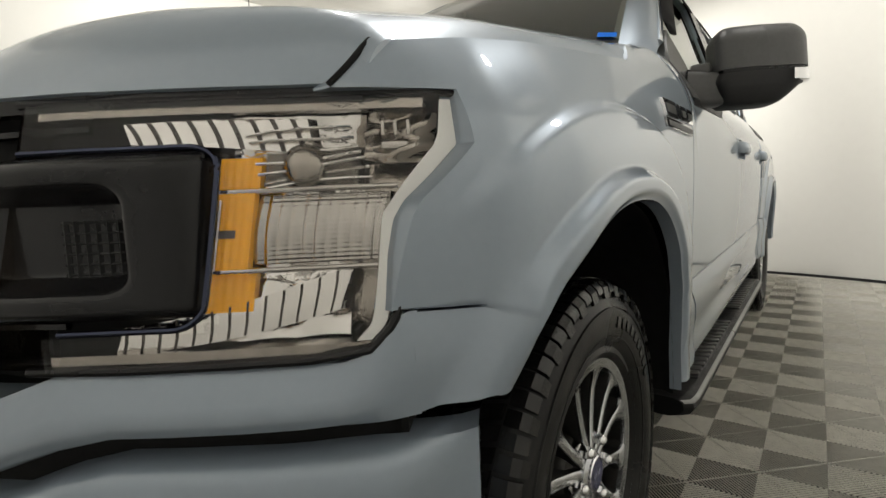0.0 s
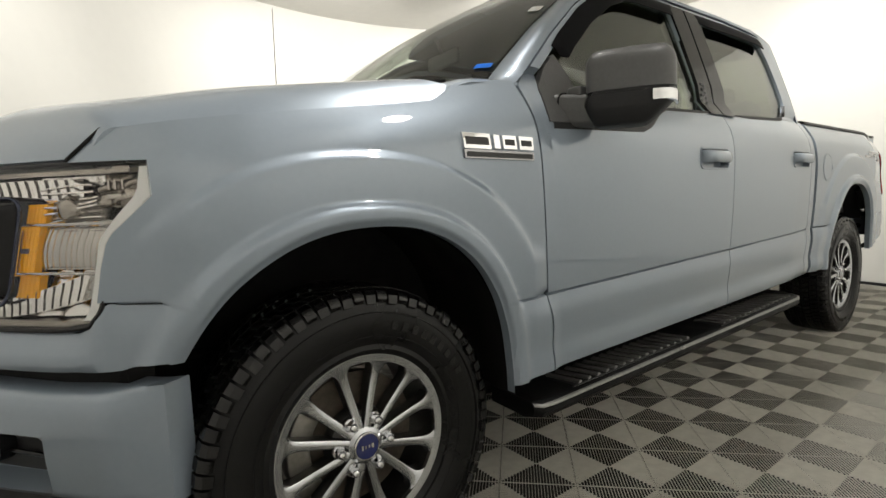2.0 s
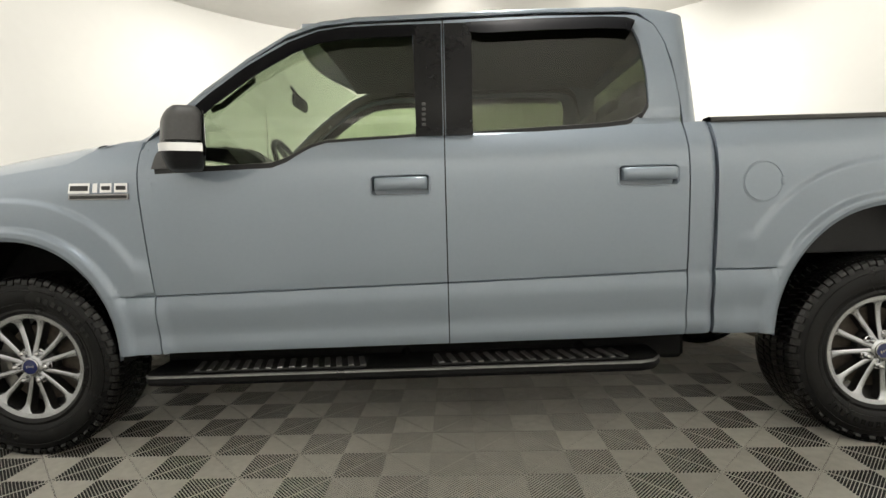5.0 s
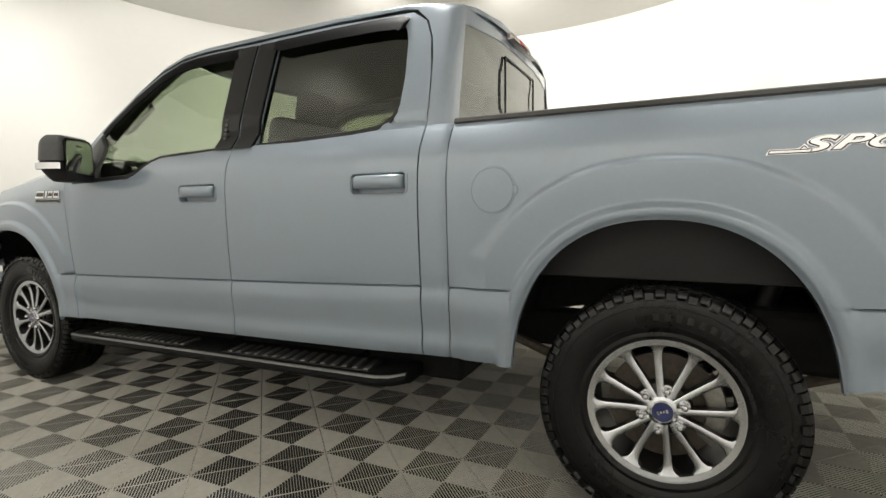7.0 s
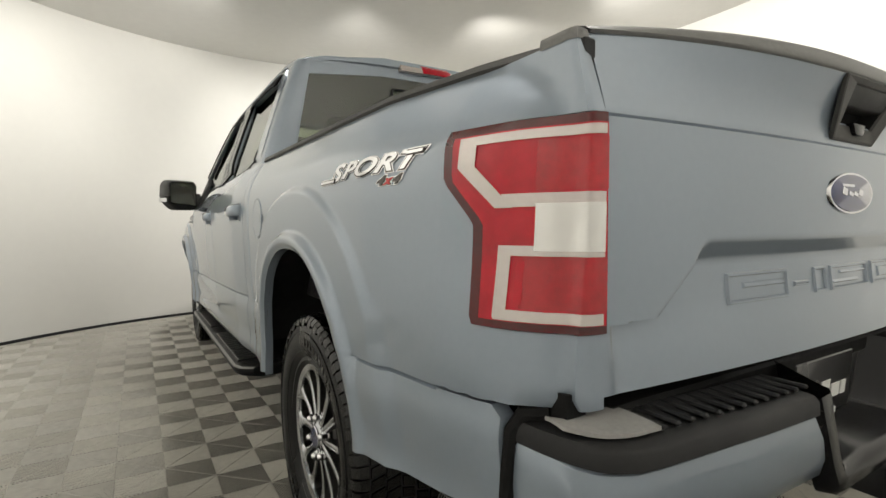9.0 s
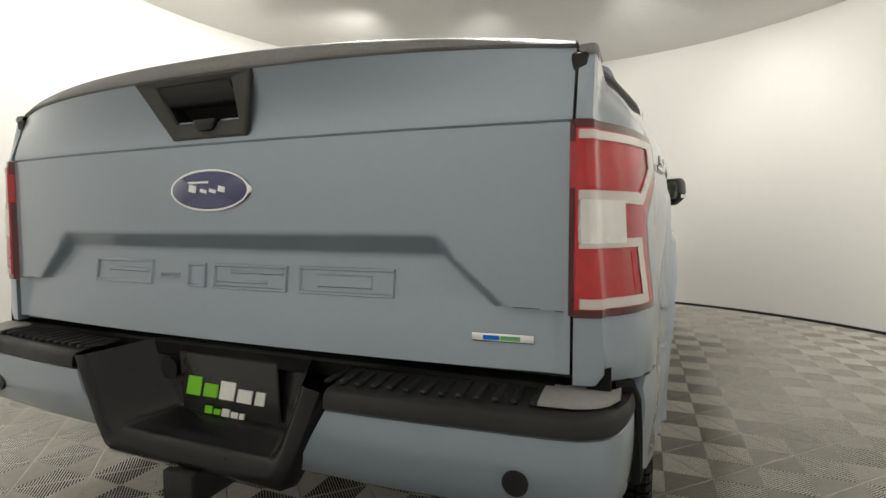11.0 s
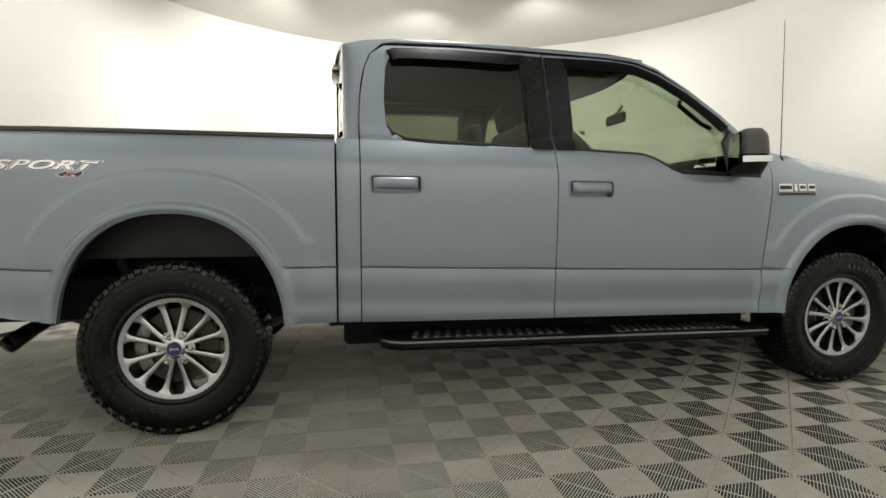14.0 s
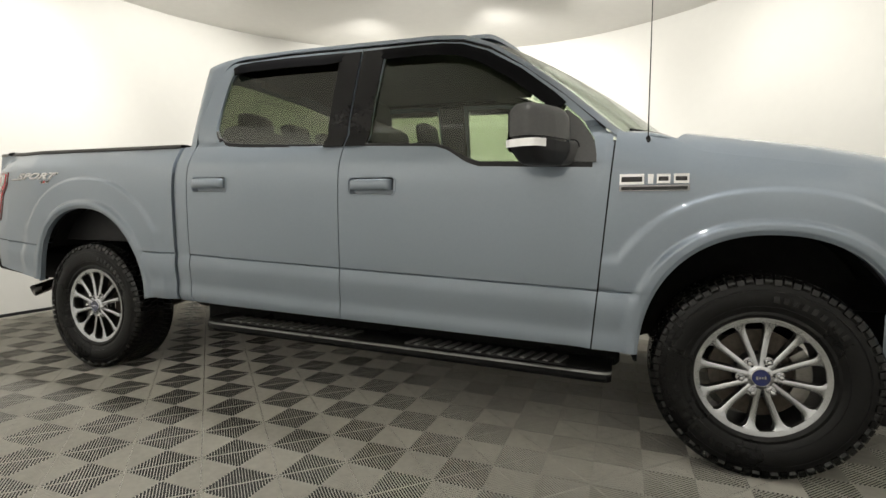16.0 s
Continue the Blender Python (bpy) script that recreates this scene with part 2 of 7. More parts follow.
def add_lathe(bm, profile, m, seg=64, closed=False):
    """Profile of (radius, height) turned about the local z axis of m."""
    rings = [[bm.verts.new(m @ Vector((r * math.cos(2 * math.pi * k / seg), r * math.sin(2 * math.pi * k / seg), h))) for k in range(seg)] for r, h in profile]
    if closed:
        rings.append(rings[0])
    for a, b in zip(rings, rings[1:]):
        for k in range(seg):
            bm.faces.new((a[k], a[(k + 1) % seg], b[(k + 1) % seg], b[k]))
    return rings


def sheet(fn, nu, nv, back=None, flip=False):
    """A bmesh grid of fn(u, v), with its rim turned back by the vector that back gives."""
    bm = bmesh.new()
    g = [[bm.verts.new(fn(i / nu, j / nv)) for j in range(nv + 1)] for i in range(nu + 1)]
    add_grid(bm, g, back, flip)
    return bm


def add_grid(bm, g, back=None, flip=False):
    nu, nv = len(g) - 1, len(g[0]) - 1
    for i in range(nu):
        for j in range(nv):
            f = (g[i][j], g[i + 1][j], g[i + 1][j + 1], g[i][j + 1])
            bm.faces.new(f[::-1] if flip else f)
    if back is not None:
        rim = [g[i][0] for i in range(nu + 1)] + [g[nu][j] for j in range(1, nv + 1)] + [g[i][nv] for i in range(nu - 1, -1, -1)] + [g[0][j] for j in range(nv - 1, 0, -1)]
        low = [bm.verts.new(v.co + back(v.co)) for v in rim]
        n = len(rim)
        for k in range(n):
            f = (rim[k], low[k], low[(k + 1) % n], rim[(k + 1) % n])
            bm.faces.new(f[::-1] if flip else f)


def raw(name, bm, material, parent, label="", angle=35):
    """Links a bmesh whose faces are already turned the right way."""
    me = bpy.data.meshes.new(name)
    bm.to_mesh(me)
    bm.free()
    return link(name, me, material, parent, label, True, angle)


def lin(x, xs, ys):
    return float(np.interp(x, xs, ys))


class Smooth:
    """A table of numbers read off along a softened line."""
    def __init__(self, xs, ys, width, n=600):
        self.x = np.linspace(xs[0], xs[-1], n)
        y = np.interp(self.x, xs, ys)
        k = max(1, int(width / (xs[-1] - xs[0]) * n))
        pad = np.concatenate([2 * y[0] - y[1:k + 1][::-1], y, 2 * y[-1] - y[-k - 1:-1][::-1]])
        w = np.hanning(2 * k + 3)[1:-1]
        self.y = np.convolve(pad, w / w.sum(), "valid")

    def __call__(self, x):
        return float(np.interp(x, self.x, self.y))


# ---- round booth: wall, ceiling, baseboard ----
def ring_wall(name, r_in, r_out, z0, z1, material, label, category):
    bm = bmesh.new()
    add_lathe(bm, [(r_in, z0), (r_in, z1), (r_out, z1), (r_out, z0)], Matrix.Translation((ROOM_X, ROOM_Y, 0)), 128, True)
    ob = part(name, bm, material, None, "", True, 40)
    return tagged(ob, label, category, kind="structure")


ring_wall("wall_round", ROOM_R, ROOM_R + 0.15, -0.05, ROOM_H + 0.1, WALL, "plain white curved wall of a round photo booth", "wall")
ring_wall("baseboard", ROOM_R - 0.012, ROOM_R - 0.001, -0.01, 0.028, TRIM, "thin dark skirting strip along the curved wall", "baseboard")
bm = bmesh.new()
add_lathe(bm, [(0.001, ROOM_H), (ROOM_R + 0.14, ROOM_H), (ROOM_R + 0.14, ROOM_H + 0.1), (0.001, ROOM_H + 0.1)], Matrix.Translation((ROOM_X, ROOM_Y, 0)), 128, True)
tagged(part("ceiling", bm, CEIL), "flat pale grey round ceiling of the booth", "ceiling", kind="structure")
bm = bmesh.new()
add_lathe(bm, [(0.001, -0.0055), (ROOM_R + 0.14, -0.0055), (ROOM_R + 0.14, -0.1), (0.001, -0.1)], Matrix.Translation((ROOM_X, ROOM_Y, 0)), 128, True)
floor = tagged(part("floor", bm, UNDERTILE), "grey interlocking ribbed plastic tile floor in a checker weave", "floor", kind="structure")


# ---- pickup truck: surface of the body sides ----
truck = tagged(new("pickup_truck"), "grey-blue crew cab pickup truck with black running boards", "pickup truck")

WHEEL_F, WHEEL_R = 0.0, -3.683
ARCH_F = (0.0, 0.43, 0.455, 0.535)      # centre x, z, half width, height of the opening
ARCH_R = (-3.665, 0.44, 0.475, 0.585)
FLARE_F, FLARE_R = (0.528, 0.598), (0.54, 0.645)
BULGE_F, BULGE_R = (0.655, 0.715), (0.69, 0.785)
POW = 2.25

belt_line = Smooth([-5, -4.65, -4.14, -2.86, -1.85, -0.62, 0.2, 0.32, 0.42, 0.7], [0.825, 0.81, 0.785, 0.778, 0.750, 0.720, 0.72, 0.80, 0.846, 0.85], 0.05)
side_hi = Smooth([-0.05, 0, 0.03, 0.15, 0.30, 0.42, 0.8], [0.962, 0.964, 0.967, 0.974, 0.979, 0.979, 0.979], 0.05)
side_lo = Smooth([-0.34, -0.30, -0.27, -0.245, -0.215, -0.175, -0.12, -0.06, -0.015, 0.02], [0.88, 0.925, 0.951, 0.961, 0.960, 0.955, 0.963, 0.969, 0.962, 0.958], 0.018)
shoulder_z = Smooth([-5, -3.0, -1.0, -0.6, -0.25, 0.1, 0.49, 0.56, 0.8], [1.405, 1.40, 1.40, 1.375, 1.305, 1.255, 1.19, 1.175, 1.12], 0.15)
shoulder = Smooth([-0.6, -0.24, -0.18, -0.12, -0.06, 0.0, 0.03, 0.08], [0, 0.0, 0.005, 0.018, 0.05, 0.092, 0.12, 0.18], 0.045)
taper = Smooth([-4.80, -4.76, -4.73, -4.68, -4.60, -4.5, -4.2, -3.6, -2.9, -2.6, 0.0, 0.25, 0.374, 0.45, 0.523, 0.60],
               [-0.32, -0.20, -0.13, -0.085, -0.055, -0.042, -0.032, -0.026, -0.016, 0, 0, -0.006, -0.028, -0.066, -0.114, -0.185], 0.02, 2000)

tuck = Smooth([-4.80, -4.76, -4.73, -4.68, -4.60, -4.5, -4.2, -3.9], [-0.01, -0.035, -0.05, -0.057, -0.057, -0.044, -0.004, 0], 0.05)      # the upper rear corner draws in


def norm(x, z, c, r):
    return (abs((x - c[0]) / r[0]) ** POW + (max(0.0, z - c[1]) / r[1]) ** POW) ** (1 / POW)


def step(a, b, x):
    t = min(1.0, max(0.0, (x - a) / (b - a)))
    return t * t * (3 - 2 * t)


def side_y(x, z):
    """Half width of the painted skin at x, z."""
    d = z - belt_line(x)
    groove = 0.009 if -0.007 < d < -1e-6 and x < 0.42 else 0.0
    for c, fl in ((ARCH_F, FLARE_F), (ARCH_R, FLARE_R)):
        if groove and abs(x - c[0]) < 0.7:
            groove *= step(1.0, 1.02, norm(x, z, c, fl))
    y = (side_hi(d) if d >= -1e-6 else side_lo(d) - groove) - shoulder(z - shoulder_z(x)) + taper(x)
    if x < -3.9:
        y += tuck(x) * (0.75 * step(0.78, 1.15, z) + 0.25 * step(1.24, 1.40, z))
    for c, fl, bu in ((ARCH_F, FLARE_F, BULGE_F), (ARCH_R, FLARE_R, BULGE_R)):
        if abs(x - c[0]) < 0.9:
            y += 0.015 * (1 - step(0.966, 1.0, norm(x, z, c, bu))) * (1 - step(0.40, 0.47, x))
            e = norm(x, z, c, fl)
            if e < 1.02:
                k = 1 - step(0.955, 1.0, e)
                y += k * (lin(d, [-0.16, 0.0], [0.987, 1.000]) + taper(x) - y if d < 0 else max(0.022, lin(d, [0.0, 0.1], [1.000 + taper(x) - y, 0.024])))
                ei = norm(x, z, c, c[2:])
                y -= 0.012 * (1 - step(1.0, 1.035, ei))
    return y


def arch_z(x):
    """Lower edge of the skin over the wheel openings, or None beside them."""
    for c in (ARCH_F, ARCH_R):
        t = abs(x - c[0]) / c[2]
        if t < 1:
            return c[1] + c[3] * (1 - t ** POW) ** (1 / POW)
    return None


sill_z = Smooth([-2.95, -2.86, -0.62, -0.4], [0.505, 0.503, 0.47, 0.465], 0.02)


def inward(s, d=0.03):
    return lambda co: Vector((0, -s * d, 0))


def lean(x, z):
    """The fender's rear edge leans with the door seam."""
    return (-0.6145 + 0.075 * (z - 0.72) + 0.612) * step(-0.48, -0.612, x) if -0.7 < x < -0.4 else 0.0


def columns(xs, low, top, n1, n2, s):
    """A grid of columns at xs; rows gather at the belt crease."""
    out = []
    for x in xs:
        lo, hi = low(x), top(x)
        mid = max(belt_line(x), lo + 0.055)
        zs = [lo + (mid - 0.010 - lo) * (k / (n1 - 2)) for k in range(n1 - 1)] + [mid - 0.004] + [mid + (hi - mid) * (k / n2) for k in range(n2 + 1)]
        out.append([(x + lean(x, z), s * side_y(x + lean(x, z), z), z) for z in zs])
    return out


def add_columns(bm, cols, back, flip):
    add_grid(bm, [[bm.verts.new(p) for p in c] for c in cols], back, flip)


def arch_xs(c, x0, x1, n=56):
    xs = [c[0] + c[2] * 0.9999 * math.cos(math.pi * k / n) for k in range(n + 1)]
    e = 0.0002
    xs += [c[0] - c[2] - e, c[0] + c[2] + e]
    for k in range(1, 9):
        xs += [c[0] - c[2] - 0.012 * k, c[0] + c[2] + 0.012 * k]
    a = c[0] - c[2] - 0.13
    b = c[0] + c[2] + 0.13
    xs += list(np.arange(x0, a, 0.03)) + list(np.arange(x1, b, -0.03)) + [x0, x1]
    return sorted({round(x, 5) for x in xs if x0 - 1e-6 <= x <= x1 + 1e-6})


# ---- front fenders ----
def front_fender(s):
    bm = bmesh.new()
    seam = -0.612
    xs = arch_xs(ARCH_F, seam, 0.424)

    def low(x):
        a = arch_z(x)
        if a is None:
            return sill_z(x)
        return max(a, 0.725) if x > 0.3 else a

    def top(x):
        return lin(x, [-0.62, -0.52, -0.40, -0.345, -0.30, -0.245, 0.0, 0.49], [1.372, 1.374, 1.362, 1.345, 1.315, 1.283, 1.250, 1.184])
    cols = columns(xs, low, top, 10, 60, s)
    add_columns(bm, cols, None, s < 0)
    zs = [p[2] for p in cols[-1]]
    X = 0.424
    lamp = lambda x: lin(x, [0.424, 0.430, 0.492, 0.508, 0.522, 0.525], [1.05, 1.043, 0.98, 0.95, 0.865, 0.849])
    zb = belt_line(X)

    def region(x1, lo, hi, keep, n=9):
        rows = [z for z in zs if keep(z)]
        l0, h0 = lo(X), hi(X)
        rr = sorted(set([0.0, 1.0] + [round((z - l0) / (h0 - l0), 4) for z in rows if l0 < z < h0]))
        g = []
        for i in range(n + 1):
            x = X + (x1 - X) * i / n
            a, b = lo(x), max(lo(x) + 0.001, hi(x))
            g.append([bm.verts.new((x, s * side_y(x, a + (b - a) * r), a + (b - a) * r)) for r in rr])
        add_grid(bm, g, None, s < 0)
    region(0.525, lambda x: lin(x, [X, 0.46, 0.525], [zb + 0.001, 0.844, 0.8475]), lamp, lambda z: True)
    region(0.548, lambda x: 1.119, lambda x: lin(x, [X, 0.49, 0.548], [top(X), 1.183, 1.122]), lambda z: True)
    region(0.505, lambda x: 0.727 - 0.26 * max(0.0, x - 0.447), lambda x: lin(x, [X, 0.46, 0.525], [zb - 0.003, 0.8405, 0.844]), lambda z: True, 9)
    bmesh.ops.remove_doubles(bm, verts=bm.verts, dist=0.0006)
    edges = [e for e in bm.edges if len(e.link_faces) == 1]
    r = bmesh.ops.extrude_edge_only(bm, edges=edges)
    bmesh.ops.translate(bm, vec=(0, -s * 0.03, 0), verts=[v for v in r["geom"] if isinstance(v, bmesh.types.BMVert)])
    ob = raw("front_fender", bm, PAINT, truck)
    return ob


for s in (1, -1):
    front_fender(s)

# ---- doors ----
DOOR_X = (-0.618, -1.850, -2.834)


def green_y(z):
    """Half width of the cab beside the windows."""
    return lin(z, [1.33, 1.39, 1.5, 1.7, 1.85, 1.89, 1.93], [0.905, 0.885, 0.857, 0.789, 0.735, 0.715, 0.685])


FRONT_WIN = [(-0.66, 1.238), (-1.14, 1.252), (-1.20, 1.272), (-1.30, 1.325), (-1.36, 1.343), (-1.735, 1.358), (-1.728, 1.60), (-1.715, 1.832),
             (-1.45, 1.838), (-1.30, 1.822), (-1.17, 1.775), (-1.0, 1.675), (-0.82, 1.54), (-0.70, 1.43), (-0.655, 1.35), (-0.64, 1.27)]
REAR_WIN = [(-1.965, 1.364), (-2.50, 1.384), (-2.61, 1.394), (-2.675, 1.425), (-2.708, 1.475), (-2.712, 1.60), (-2.70, 1.75), (-2.682, 1.81), (-2.64, 1.838), (-2.3, 1.846), (-1.975, 1.844), (-1.97, 1.60)]


def cab_y(x, z):
    return side_y(x, z) if z < 1.36 else min(side_y(x, z), green_y(z)) if z < 1.42 else green_y(z)


def add_frame(bm, outer, inner, s, flip, rings=3, back=0.03):
    """A painted band on the cab side between two outlines with the same count of points."""
    n = len(outer)
    loops = []
    for r in range(rings + 1):
        t = r / rings
        lp = []
        for a, b in zip(outer, inner):
            x, z = a[0] + (b[0] - a[0]) * t, a[1] + (b[1] - a[1]) * t
            lp.append(bm.verts.new((x, s * cab_y(x, z), z)))
        loops.append(lp)
    loops.insert(0, [bm.verts.new(v.co - Vector((0, s * back, 0))) for v in loops[0]])
    loops.append([bm.verts.new(v.co - Vector((0, s * 0.018, 0))) for v in loops[-1]])
    for a, b in zip(loops, loops[1:]):
        for k in range(n):
            f = (a[k], a[(k + 1) % n], b[(k + 1) % n], b[k])
            bm.faces.new(f[::-1] if flip else f)


def pane(name, left, right, s, material, parent, inset=0.014, thick=0.004):
    """Glass between two edges x = left(z) and x = right(z), with a thin back face."""
    z0, z1 = left[0][1], left[-1][1]
    le = lambda z: lin(z, [p[1] for p in left], [p[0] for p in left])
    ri = lambda z: lin(z, [p[1] for p in right], [p[0] for p in right])
    bm = bmesh.new()
    for off in (inset, inset + thick):
        g = []
        for i in range(13):
            col = []
            for j in range(25):
                z = z0 + (z1 - z0) * (j / 24)
                x = le(z) + (ri(z) - le(z)) * i / 12
                col.append(bm.verts.new((x, s * (green_y(z) if z > 1.42 else min(cab_y(x, z), green_y(1.42) + 0.24 * (1.42 - z))) - s * off, z)))
            g.append(col)
        add_grid(bm, g, None, (s > 0) != (off > inset))
    me = bpy.data.meshes.new(name)
    bm.to_mesh(me)
    bm.free()
    return link(name, me, material, parent)


FRONT_PANE = ([(-0.645, 1.240), (-0.64, 1.27), (-0.655, 1.35), (-0.70, 1.43), (-0.82, 1.54), (-1.0, 1.675), (-1.17, 1.775), (-1.30, 1.822), (-1.45, 1.838)],
              [(-0.66, 1.240), (-1.14, 1.254), (-1.20, 1.272), (-1.30, 1.325), (-1.36, 1.343), (-1.735, 1.358), (-1.728, 1.60), (-1.715, 1.832), (-1.71, 1.838)])
REAR_PANE = ([(-1.965, 1.362), (-1.966, 1.40), (-1.97, 1.60), (-1.975, 1.844)],
             [(-1.98, 1.362), (-2.50, 1.384), (-2.61, 1.394), (-2.675, 1.425), (-2.708, 1.475), (-2.712, 1.60), (-2.70, 1.75), (-2.682, 1.81), (-2.64, 1.838), (-2.40, 1.844)])
FRONT_SILL = [(-0.655, 1.240), (-1.14, 1.252), (-1.20, 1.272), (-1.30, 1.325), (-1.36, 1.343), (-1.735, 1.358)]
REAR_SILL = [(-1.965, 1.364), (-2.50, 1.384), (-2.61, 1.394), (-2.675, 1.425), (-2.703, 1.465)]


def door(s, front):
    x0, x1 = (DOOR_X[0], DOOR_X[1]) if front else (DOOR_X[1], DOOR_X[2])
    win = FRONT_WIN if front else REAR_WIN
    gap = 0.0024

    def edge0(z):
        return (-0.618 + 0.075 * (z - 0.72) if front else x0) - gap

    def edge1(z):
        return x1 + gap

    # window sill, by x
    wb = [p for p in win if p[1] < 1.40 and (not front or p[0] < -0.645)]
    wb = sorted(wb)
    wx, wz = [p[0] for p in wb], [p[1] for p in wb]

    def top(x):
        return lin(x, wx, wz) - 0.016
    bm = bmesh.new()
    cols = []
    nx = 44
    for i in range(nx + 1):
        u = i / nx
        xb = x0 + (x1 - x0) * u
        lo, hi = sill_z(xb), top(xb)
        mid = belt_line(xb)
        zs = [lo + (mid - 0.010 - lo) * k / 11 for k in range(12)] + [mid - 0.004] + [mid + (hi - mid) * (k / 26) for k in range(27)]
        cols.append([(edge0(z) + (edge1(z) - edge0(z)) * u, s * side_y(xb, z), z) for z in zs])
    cols = cols[::-1]
    add_columns(bm, cols, inward(s), s < 0)
    hx, hz = (-1.665, 1.152) if front else (-2.665, 1.165)
    for co, no in (((hx - 0.118, 0, 0), (1, 0, 0)), ((hx + 0.116, 0, 0), (1, 0, 0)), ((0, 0, hz - 0.039), (0, 0, 1)), ((0, 0, hz + 0.038), (0, 0, 1))):
        bmesh.ops.bisect_plane(bm, geom=bm.verts[:] + bm.edges[:] + bm.faces[:], plane_co=co, plane_no=no, dist=1e-5)
    gone = []
    for f in bm.faces:
        m = f.calc_center_median()
        if hx - 0.118 < m.x < hx + 0.116 and hz - 0.039 < m.z < hz + 0.038:
            gone.append(f)
    bmesh.ops.delete(bm, geom=gone, context="FACES")
    ob = raw("front_door" if front else "rear_door", bm, PAINT, truck)
    # upper frame
    N = 64
    if front:
        out = [(-0.5855, 1.205), (-1.15, 1.236), (-1.22, 1.262), (-1.31, 1.311), (-1.37, 1.329), (-1.8465, 1.3425), (-1.8465, 1.60), (-1.8465, 1.886), (-1.45, 1.880), (-1.30, 1.862), (-1.15, 1.808), (-0.98, 1.703), (-0.79, 1.553), (-0.655, 1.43), (-0.580, 1.358), (-0.581, 1.27)]
        inn = FRONT_WIN
    else:
        out = [(-1.8535, 1.3445), (-2.52, 1.366), (-2.67, 1.371), (-2.8305, 1.376), (-2.834, 1.475), (-2.826, 1.60), (-2.803, 1.75), (-2.77, 1.83), (-2.70, 1.88), (-2.3, 1.893), (-1.8535, 1.887), (-1.8535, 1.60)]
        inn = REAR_WIN
    dens = []
    for poly in (out, inn):
        q = []
        for a, b in zip(poly, poly[1:] + poly[:1]):
            for k in range(4):
                q.append((a[0] + (b[0] - a[0]) * k / 4, a[1] + (b[1] - a[1]) * k / 4))
        dens.append(q)
    bm = bmesh.new()
    add_frame(bm, dens[0], dens[1], s, s > 0)
    raw("window_frame", bm, PAINT, ob)
    # glass, sill strip, black pillar cover
    pane("window", *(FRONT_PANE if front else REAR_PANE), s, GLASS_FRONT if front else GLASS_DARK, ob)
    bm = bmesh.new()
    base = FRONT_SILL if front else REAR_SILL
    pts = []
    for a, b in zip(base, base[1:]):
        pts += [(a[0] + (b[0] - a[0]) * k / 4, a[1] + (b[1] - a[1]) * k / 4) for k in range(4)]
    pts.append(base[-1])
    g = []
    for x, z in pts:
        y = cab_y(x, z)
        g.append([bm.verts.new((x, s * (y + dy), z + dz)) for dz, dy in ((-0.018, 0.001), (-0.014, 0.005), (0.004, 0.004), (0.008, -0.012))])
    add_grid(bm, g, None, s < 0)
    part("sill_strip", bm, TRIM, ob, "black rubber window strip")
    bm = bmesh.new()
    xa, xb = (-1.732, -1.843) if front else (-1.857, -1.968)
    g = []
    for i in range(5):
        col = []
        for j in range(9):
            z = 1.352 + (1.868 - 1.352) * j / 8
            x = xa + (xb - xa) * i / 4 + (0.014 * j / 8 if front and i == 0 else -0.008 * j / 8 if not front and i == 4 else 0)
            col.append(bm.verts.new((x, s * (cab_y(x, z) + 0.009), z)))
        g.append(col)
    add_grid(bm, g, inward(s, 0.016), s > 0)
    part("pillar_cover", bm, BLACK, ob, "black pillar cover")
    if front and s > 0:
        bm = bmesh.new()
        for k in range(5):
            z = 1.405 + 0.022 * k
            add_box(bm, (-1.765, s * (cab_y(-1.765, z) + 0.012), z), (0.016, 0.004, 0.013), None, 0.002)
        part("keypad_button", bm, MIRRORCASE, ob, "row of small grey keypad buttons")
    return ob


def door_handle(parent, s, x, z):
    y = side_y(x, z)
    rect = [(-0.116, -0.046), (-0.06, -0.047), (0.0, -0.047), (0.06, -0.047), (0.112, -0.046), (0.126, -0.032), (0.127, 0.0), (0.126, 0.030), (0.112, 0.044), (0.06, 0.045), (0.0, 0.045), (-0.06, 0.045), (-0.116, 0.044), (-0.130, 0.030), (-0.131, 0.0), (-0.130, -0.032)]
    n = len(rect)
    bm = bmesh.new()
    rings = []
    for fx, fz, dy in ((1.0, 1.0, -0.001), (0.99, 0.98, 0.0035), (0.955, 0.90, 0.0035), (0.93, 0.83, -0.004), (0.86, 0.76, -0.030)):
        rings.append([bm.verts.new((x + p[0] * fx, s * ((side_y(x + p[0], z + p[1]) if dy > -0.01 else y) + dy), z + p[1] * fz)) for p in rect])
    for u, v in zip(rings, rings[1:]):
        for k in range(n):
            bm.faces.new((u[k], u[(k + 1) % n], v[(k + 1) % n], v[k]))
    bm.faces.new(rings[-1])
    part("handle_cup", bm, PAINT, parent, "", True, 30)
    bm = bmesh.new()
    prof = [(-0.112, -0.006), (-0.108, 0.012), (-0.094, 0.024), (-0.06, 0.032), (0.06, 0.032), (0.088, 0.025), (0.100, 0.014), (0.106, -0.006)]
    g = []
    for px, py in prof:
        g.append([bm.verts.new((x + px, s * (y + py + o), z + h)) for h, o in ((-0.014, -0.016), (-0.019, -0.003), (-0.013, 0.004), (0.005, 0.006), (0.021, 0.003), (0.030, -0.006), (0.032, -0.018))])
    add_grid(bm, g, lambda co: Vector((0, -s * 0.010, 0)))
    part("handle_grip", bm, PAINT, parent, "", True, 50)


for s in (1, -1):
    d = door(s, True)
    door_handle(d, s, -1.665, 1.152)
    d = door(s, False)
    door_handle(d, s, -2.665, 1.165)

